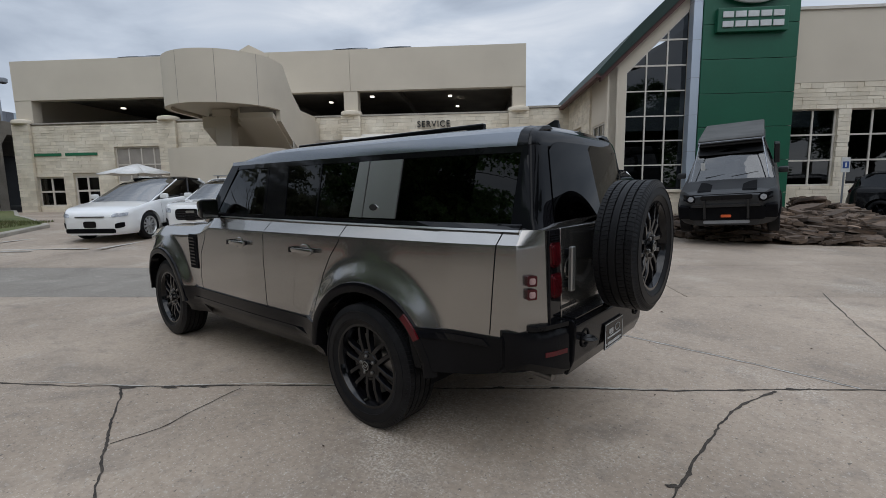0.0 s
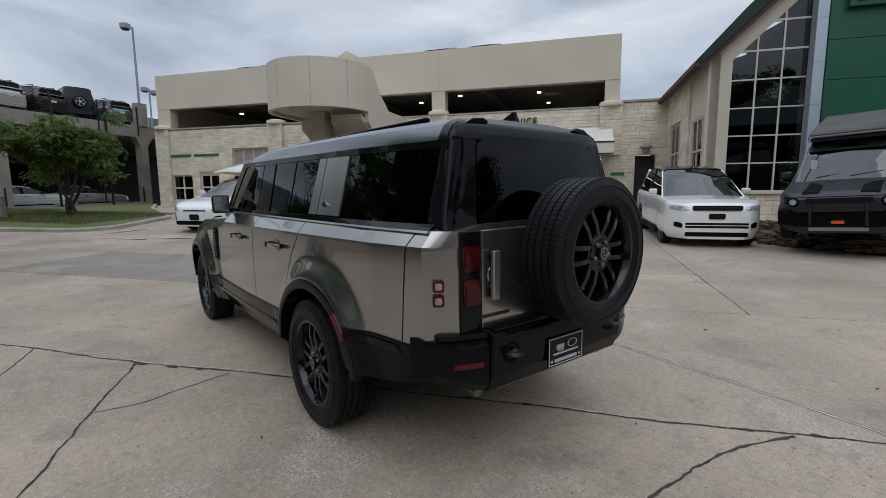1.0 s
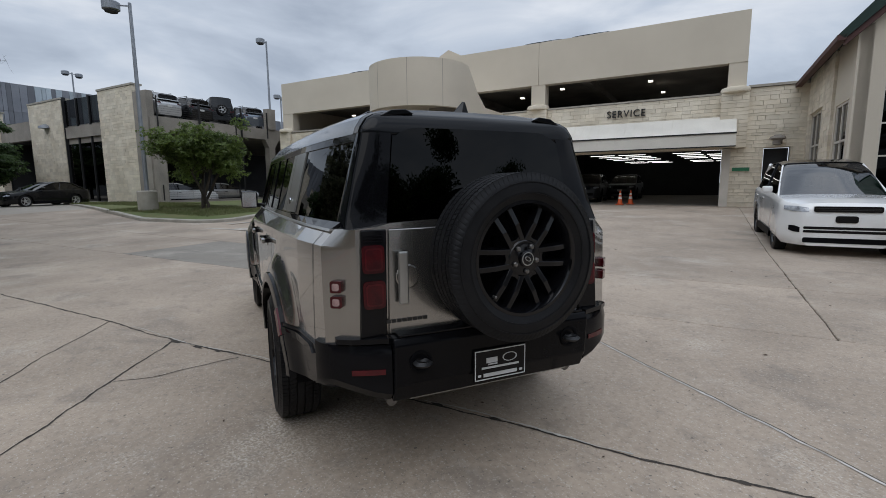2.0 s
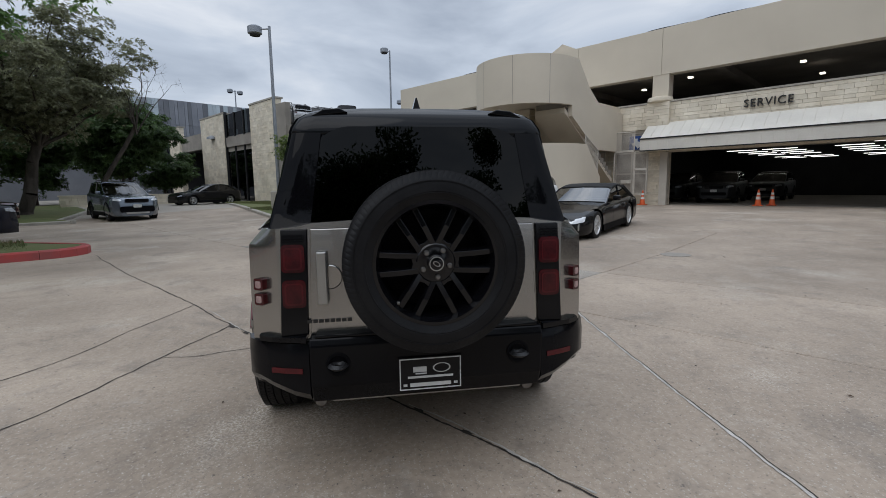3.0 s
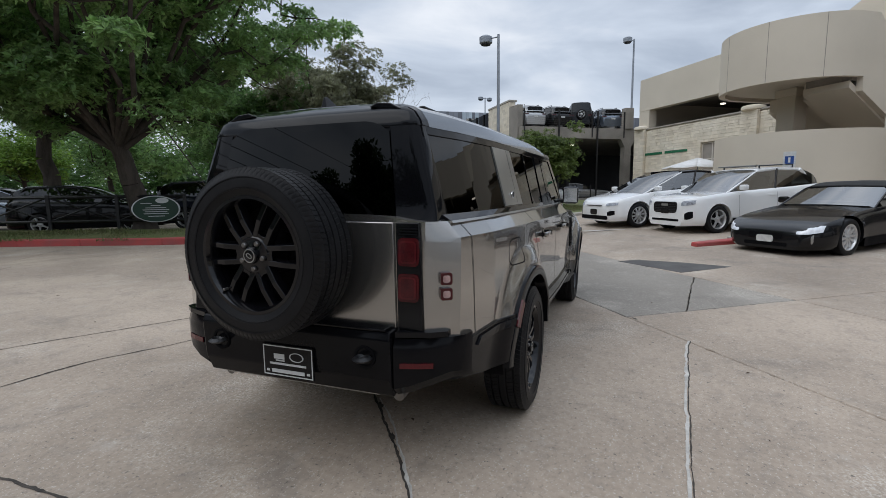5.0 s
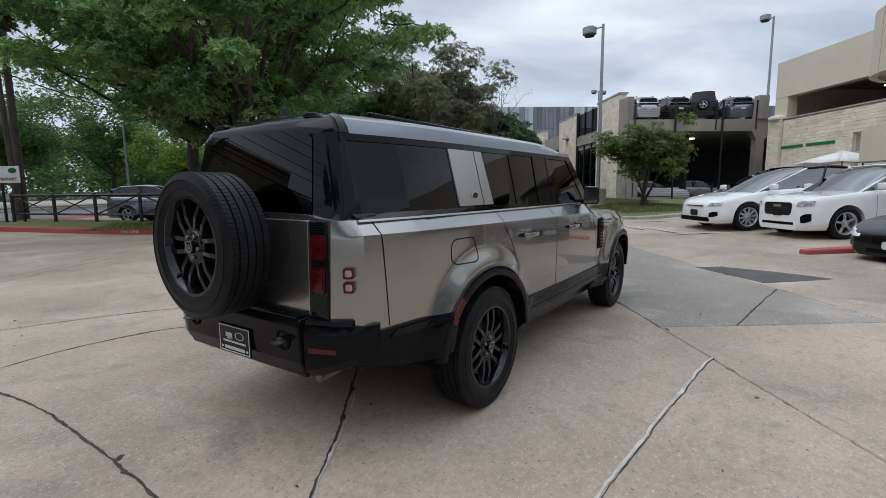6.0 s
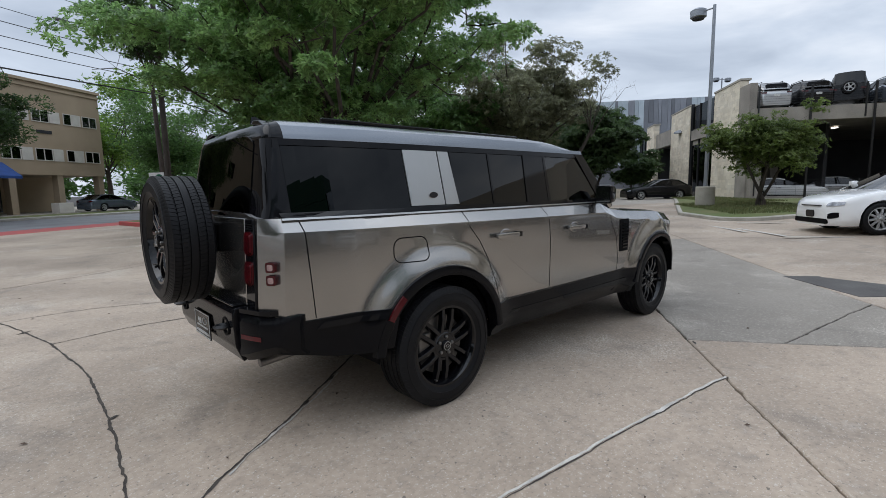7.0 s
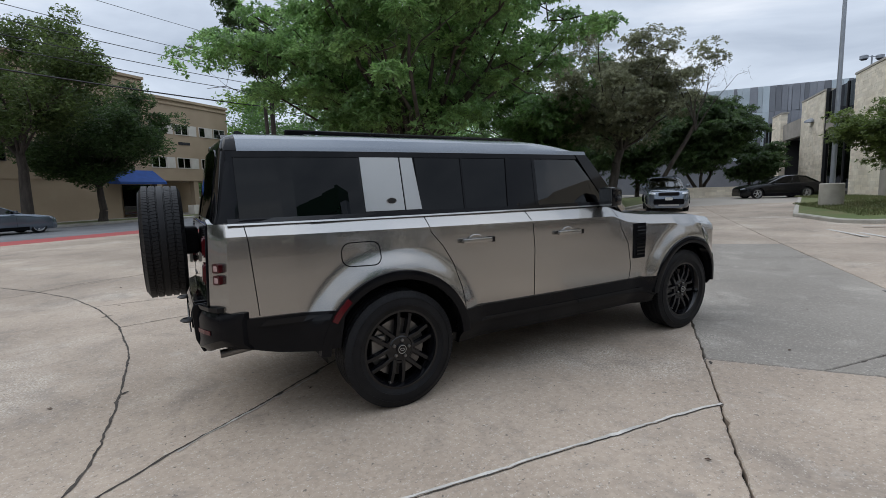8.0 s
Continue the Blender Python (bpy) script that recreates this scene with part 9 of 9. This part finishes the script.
def utility_pole():
    p = thing("utility_pole", "tall brown timber utility pole with lamp arm", "pole", at(-22.0, -20.8, 0.0))
    bm = bmesh.new()
    tube(bm, (0, 0, -0.2), (0, 0, 13.5), 0.19, 0.13, 12)
    part("mast", bm, M["bark"], p, smooth=True)
    bm = bmesh.new()
    pipe(bm, [(0.1 + 0.72 * k, 0.3, 9.0 + 0.75 * math.sin(math.pi * k / 12)) for k in range(9)], 0.035)
    part("lamp_arm", bm, M["galv"], p)
    bm = bmesh.new()
    lathe(bm, [(0.05, -0.10), (0.17, -0.06), (0.19, 0.0), (0.08, 0.06)], 16)
    part("lamp_head", bm, M["galv"], p, m=pose(6.1, 0.3, 9.62) @ Matrix.Diagonal((2.2, 1, 1, 1)), smooth=True)
    for i, (z, r, dv) in enumerate(((7.35, 0.035, 0.0), (8.15, 0.018, 0.1), (8.7, 0.018, -0.1), (9.25, 0.018, 0.1), (9.85, 0.015, 0.0), (11.0, 0.012, 0.2))):
        w = thing("overhead_wire", "dark overhead wire sagging between poles", "wire", at(-22.0, -20.8 + dv, 0.0), group="overhead wires")
        for end in (52.0, -48.0):
            bm = bmesh.new()
            pipe(bm, [(end * k / 24, 0, z - 3.6 * (k / 24) * (1 - k / 24)) for k in range(25)], r, 5)
            part("strand", bm, M["black_metal"], w)
    bm = bmesh.new()
    tube(bm, (0, 0, 0), (0, 0, 4.6), 0.07, 0.055, 10)
    s = part("sign_post", bm, M["galv"], label="bare galvanised steel post on the island", m=at(-20.2, -14.2, 0.1))
    tagged(s, category="post")


utility_pole()


# ---------------------------------------------------------------- railing, entrance sign, oval sign
M["dark_green"] = material("dark_green_sign", (0.008, 0.040, 0.024), (0.007, 0.034, 0.02), 0.4, scale=2, fine=30)


def railing():
    pts = [(-13.35, -4.4), (-13.75, -6.4), (-14.15, -8.4), (-14.6, -10.4), (-15.1, -12.4), (-15.7, -14.4), (-16.4, -16.6)]
    r = thing("iron_railing", "black iron railing with crossed braces on the island", "railing", GRID)
    base = lambda p: 0.36
    for p in pts:
        solid("post", [(p[0] - 0.045, p[0] + 0.045, p[1] - 0.045, p[1] + 0.045, 0.05, 1.34)], M["black_metal"], r, bevel=0.006)
    for a, b in zip(pts, pts[1:]):
        for z, w in ((1.27, 0.05), (0.52, 0.04)):
            bm = bmesh.new()
            tube(bm, (*a, z), (*b, z), w, seg=4)
            part("rail", bm, M["black_metal"], r)
        for z0, z1 in ((0.52, 1.27), (1.27, 0.52)):
            bm = bmesh.new()
            tube(bm, (*a, z0), (*b, z1), 0.028, seg=4)
            part("brace", bm, M["black_metal"], r)
    s = thing("oval_sign", "dark green oval sign with pale rim and white bars", "sign", at(-13.3, -5.2, 0.88, 96))
    bm = bmesh.new()
    lathe(bm, [(1.0, 0.0), (1.0, -0.03), (0.96, -0.035)], 40, axis="y")
    part("rim", bm, M["white_letter"], s, m=Matrix.Diagonal((0.66, 1, 0.41, 1)))
    bm = bmesh.new()
    lathe(bm, [(0.94, -0.01), (0.94, -0.042)], 40, axis="y")
    part("face", bm, M["dark_green"], s, m=Matrix.Diagonal((0.66, 1, 0.41, 1)))
    bm = bmesh.new()
    lathe(bm, [(1.0, -0.042), (1.0, -0.047)], 28, axis="y")
    part("badge", bm, M["white_letter"], s, m=pose(0.18, 0, 0.26) @ Matrix.Diagonal((0.18, 1, 0.085, 1)))
    for x0, x1, z in ((-0.40, -0.10, 0.17), (-0.13, 0.13, 0.10), (-0.28, 0.28, 0.03), (-0.36, 0.36, -0.03), (-0.30, 0.30, -0.09), (-0.34, 0.34, -0.15), (-0.22, 0.22, -0.23)):
        solid("bar", [(x0, x1, -0.046, -0.042, z, z + 0.018)], M["white_letter"], s)
    e = thing("entrance_sign", "white entrance sign on two black posts", "sign", at(-16.3, -16.45, 0.0, 78))
    for x in (-0.5, 0.42):
        solid("post", [(x, x + 0.07, -0.03, 0.04, 0.1, 1.95)], M["black_metal"], e)
    solid("board", [(-0.52, 0.52, -0.06, -0.03, 1.78, 2.45)], M["plate_white"], e, bevel=0.008)
    bm = bmesh.new()
    lathe(bm, [(1.0, -0.06), (1.0, -0.072)], 28, axis="y")
    part("emblem", bm, M["green_panel"], e, m=pose(0.2, 0, 2.27) @ Matrix.Diagonal((0.2, 1, 0.10, 1)))
    words("entrance_letters", "ENTRANCE", 0.165, 0.004, M["letter"], e, pose(-0.02, -0.066, 1.93, 90), "black letters", 1.0, 0.95)


railing()


# ---------------------------------------------------------------- tan building across the street
def tan_building():
    b = thing("office_building", "three storey tan stucco office with strip windows", "building", at(0, 0, 0))
    V = -38.0
    for u0, u1, top in ((-34.0, -25.2, 10.5), (-25.2, 4.0, 11.8)):
        solid("upper_wall", [(u0, u1, V - 12, V, 3.2, top)], M["tan_wall"], b)
        solid("cornice", [(u0 - 0.1, u1 + 0.1, V - 12.1, V + 0.18, top, top + 0.22), (u0 - 0.05, u1 + 0.05, V - 12.05, V + 0.1, top - 0.4, top - 0.22)], M["tan_wall"], b)
    solid("ground_wall", [(-34, 4, V - 12, V - 6, 0, 3.2), (-22.5, 4, V - 6, V - 0.05, 0, 3.2)], M["tan_wall"], b)
    for u in (-33.6, -29.8, -26.0):
        solid("column", [(u - 0.25, u + 0.25, V - 0.7, V - 0.1, 0, 3.2)], M["tan_wall"], b)
    for z0, z1 in ((7.45, 8.4), (4.35, 5.35)):
        for u0 in (-33.6, -31.9, -29.3, -26.8):
            w = window_unit(b, u0, u0 + 1.4, z0, z1, V - 0.03, 2, 1, M["white_frame"], M["window_dark"], 0.06, Matrix.Translation((2 * u0 + 1.4, 2 * V, 0)) @ Matrix.Rotation(math.pi, 4, "Z"))
        for u0 in (-32.05, -30.2, -27.7):
            solid("spandrel", [(u0, u0 + 0.85, V, V + 0.05, z0, z1)], M["white_frame"], b)
    for u0 in (-23, -19, -15, -11):
        for z0, z1 in ((7.6, 8.9), (4.4, 5.7)):
            window_unit(b, u0, u0 + 1.6, z0, z1, V - 0.03, 2, 1, M["dark_frame"], M["window_dark"], 0.06, Matrix.Translation((2 * u0 + 1.6, 2 * V, 0)) @ Matrix.Rotation(math.pi, 4, "Z"))
    solid("sign_slot", [(-29.4, -28.2, V, V + 0.06, 6.55, 6.8)], M["dark"], b)
    bm = bmesh.new()
    prism(bm, [(V, 4.05), (V + 1.7, 3.0), (V + 1.7, 2.8), (V, 2.9)], -25.4, -21.4, "x")
    part("awning", bm, M["blue_canvas"], b, "blue canvas awning")
    solid("shop_glass", [(-25.0, -22.6, V - 0.02, V + 0.02, 0.3, 2.8)], M["window_dark"], b)
    b.matrix_basis = GRID
    tagged(solid("ac_unit", [(-0.6, 0.6, -0.4, 0.4, 0, 0.8)], M["white_frame"], label="pale boxed air conditioning unit on the lot", bevel=0.03, m=at(-27.6, -35.6, 0.12)), category="air conditioner")


tan_building()


# ---------------------------------------------------------------- small things at the service front
def traffic_cone(u, v, z):
    c = thing("traffic_cone", "orange traffic cone with white bands", "cone", at(u, v, z), group="traffic cones")
    solid("base", [(-0.18, 0.18, -0.18, 0.18, 0, 0.035)], M["cone"], c, bevel=0.008)
    bm = bmesh.new()
    lathe(bm, [(0.13, 0.03), (0.03, 0.70), (0.015, 0.71)], 20)
    part("shell", bm, M["cone"], c, smooth=True)
    for z0, z1 in ((0.28, 0.40), (0.48, 0.57)):
        rad = lambda q: 0.133 - 0.1 * (q - 0.03) / 0.67
        bm = bmesh.new()
        lathe(bm, [(rad(z0), z0), (rad(z1), z1)], 20)
        part("band", bm, M["white_band"], c, smooth=True)
    return c


for u, v in ((-2.16, 22.3), (-1.75, 22.9), (-6.75, 21.2)):
    traffic_cone(u, v, ground_z(u, v) + 0.012 if v < 22.4 else 0.39)


def post_sign(u, v, z0, h, turn, label):
    s = thing("parking_sign", label, "sign", at(u, v, z0, turn), group="parking signs")
    bm = bmesh.new()
    tube(bm, (0, 0, 0), (0, 0, h), 0.03, seg=8)
    part("post", bm, M["galv"], s)
    solid("plate", [(-0.17, 0.17, -0.045, -0.032, h - 0.50, h + 0.02)], M["plate_white"], s, bevel=0.003)
    solid("symbol_field", [(-0.12, 0.12, -0.049, -0.045, h - 0.36, h - 0.12)], M["blue_canvas"], s)
    solid("symbol_bar", [(-0.03, 0.03, -0.052, -0.049, h - 0.32, h - 0.16)], M["white_letter"], s)
    return s


post_sign(13.2, 14.2, 0.1, 2.15, 10, "blue and white parking sign on a steel post")
post_sign(-8.15, 13.9, 0.2, 2.2, 20, "blue and white parking sign before the curved wall")
post_sign(-12.3, 13.6, 0.3, 1.72, 20, "blue and white parking sign behind the crossover")


def umbrella(u, v, z0):
    p = thing("patio_umbrella", "open white canvas umbrella on a pole", "umbrella", at(u, v, z0), group="patio umbrellas")
    bm = bmesh.new()
    tube(bm, (0, 0, 0), (0, 0, 2.35), 0.025, seg=8)
    part("pole", bm, M["galv"], p)
    for k in range(8):
        a0, a1 = 2 * math.pi * k / 8, 2 * math.pi * (k + 1) / 8
        bm = bmesh.new()
        tip = bm.verts.new((0, 0, 2.38))
        rows = [[tip]]
        for f, z in ((0.5, 2.16), (1.0, 1.92)):
            row = []
            for q in range(5):
                a = a0 + (a1 - a0) * q / 4
                sag = 0.05 * math.sin(math.pi * q / 4) * f
                row.append(bm.verts.new((1.55 * f * math.cos(a), 1.55 * f * math.sin(a), z - sag)))
            rows.append(row)
        for q in range(4):
            bm.faces.new((tip, rows[1][q], rows[1][q + 1]))
            bm.faces.new((rows[1][q], rows[2][q], rows[2][q + 1], rows[1][q + 1]))
        cloth = part("panel", bm, M["white_band"], p, smooth=True)
        sol = cloth.modifiers.new("thickness", "SOLIDIFY")
        sol.thickness = 0.012
    return p


umbrella(-15.2, 17.2, 0.35)
umbrella(-12.9, 19.6, 0.38)
# flag panel behind the screen window
fl = thing("flag_panel", "blue panel with a white map shape", "sign", at(-7.42, 21.9, 3.45))
solid("field", [(-0.36, 0.36, -0.03, 0.0, -0.32, 0.34)], M["blue_canvas"], fl)
bm = bmesh.new()
prism(bm, [(-0.10, 0.22), (0.04, 0.22), (0.04, 0.08), (0.26, 0.02), (0.22, -0.14), (0.06, -0.28), (-0.04, -0.14), (-0.14, -0.16), (-0.26, 0.0), (-0.10, 0.02)], -0.045, -0.03)
part("map_shape", bm, M["white_letter"], fl)
# cars parked on the roof deck of the service building
for u in (-19.2, -6.8, -4.2):
    c = copy_thing(dark, Matrix())
    tagged(c, "black suv parked on the roof deck", group="parked cars")
    stand(c, u, 26.3, -90, z=8.06)
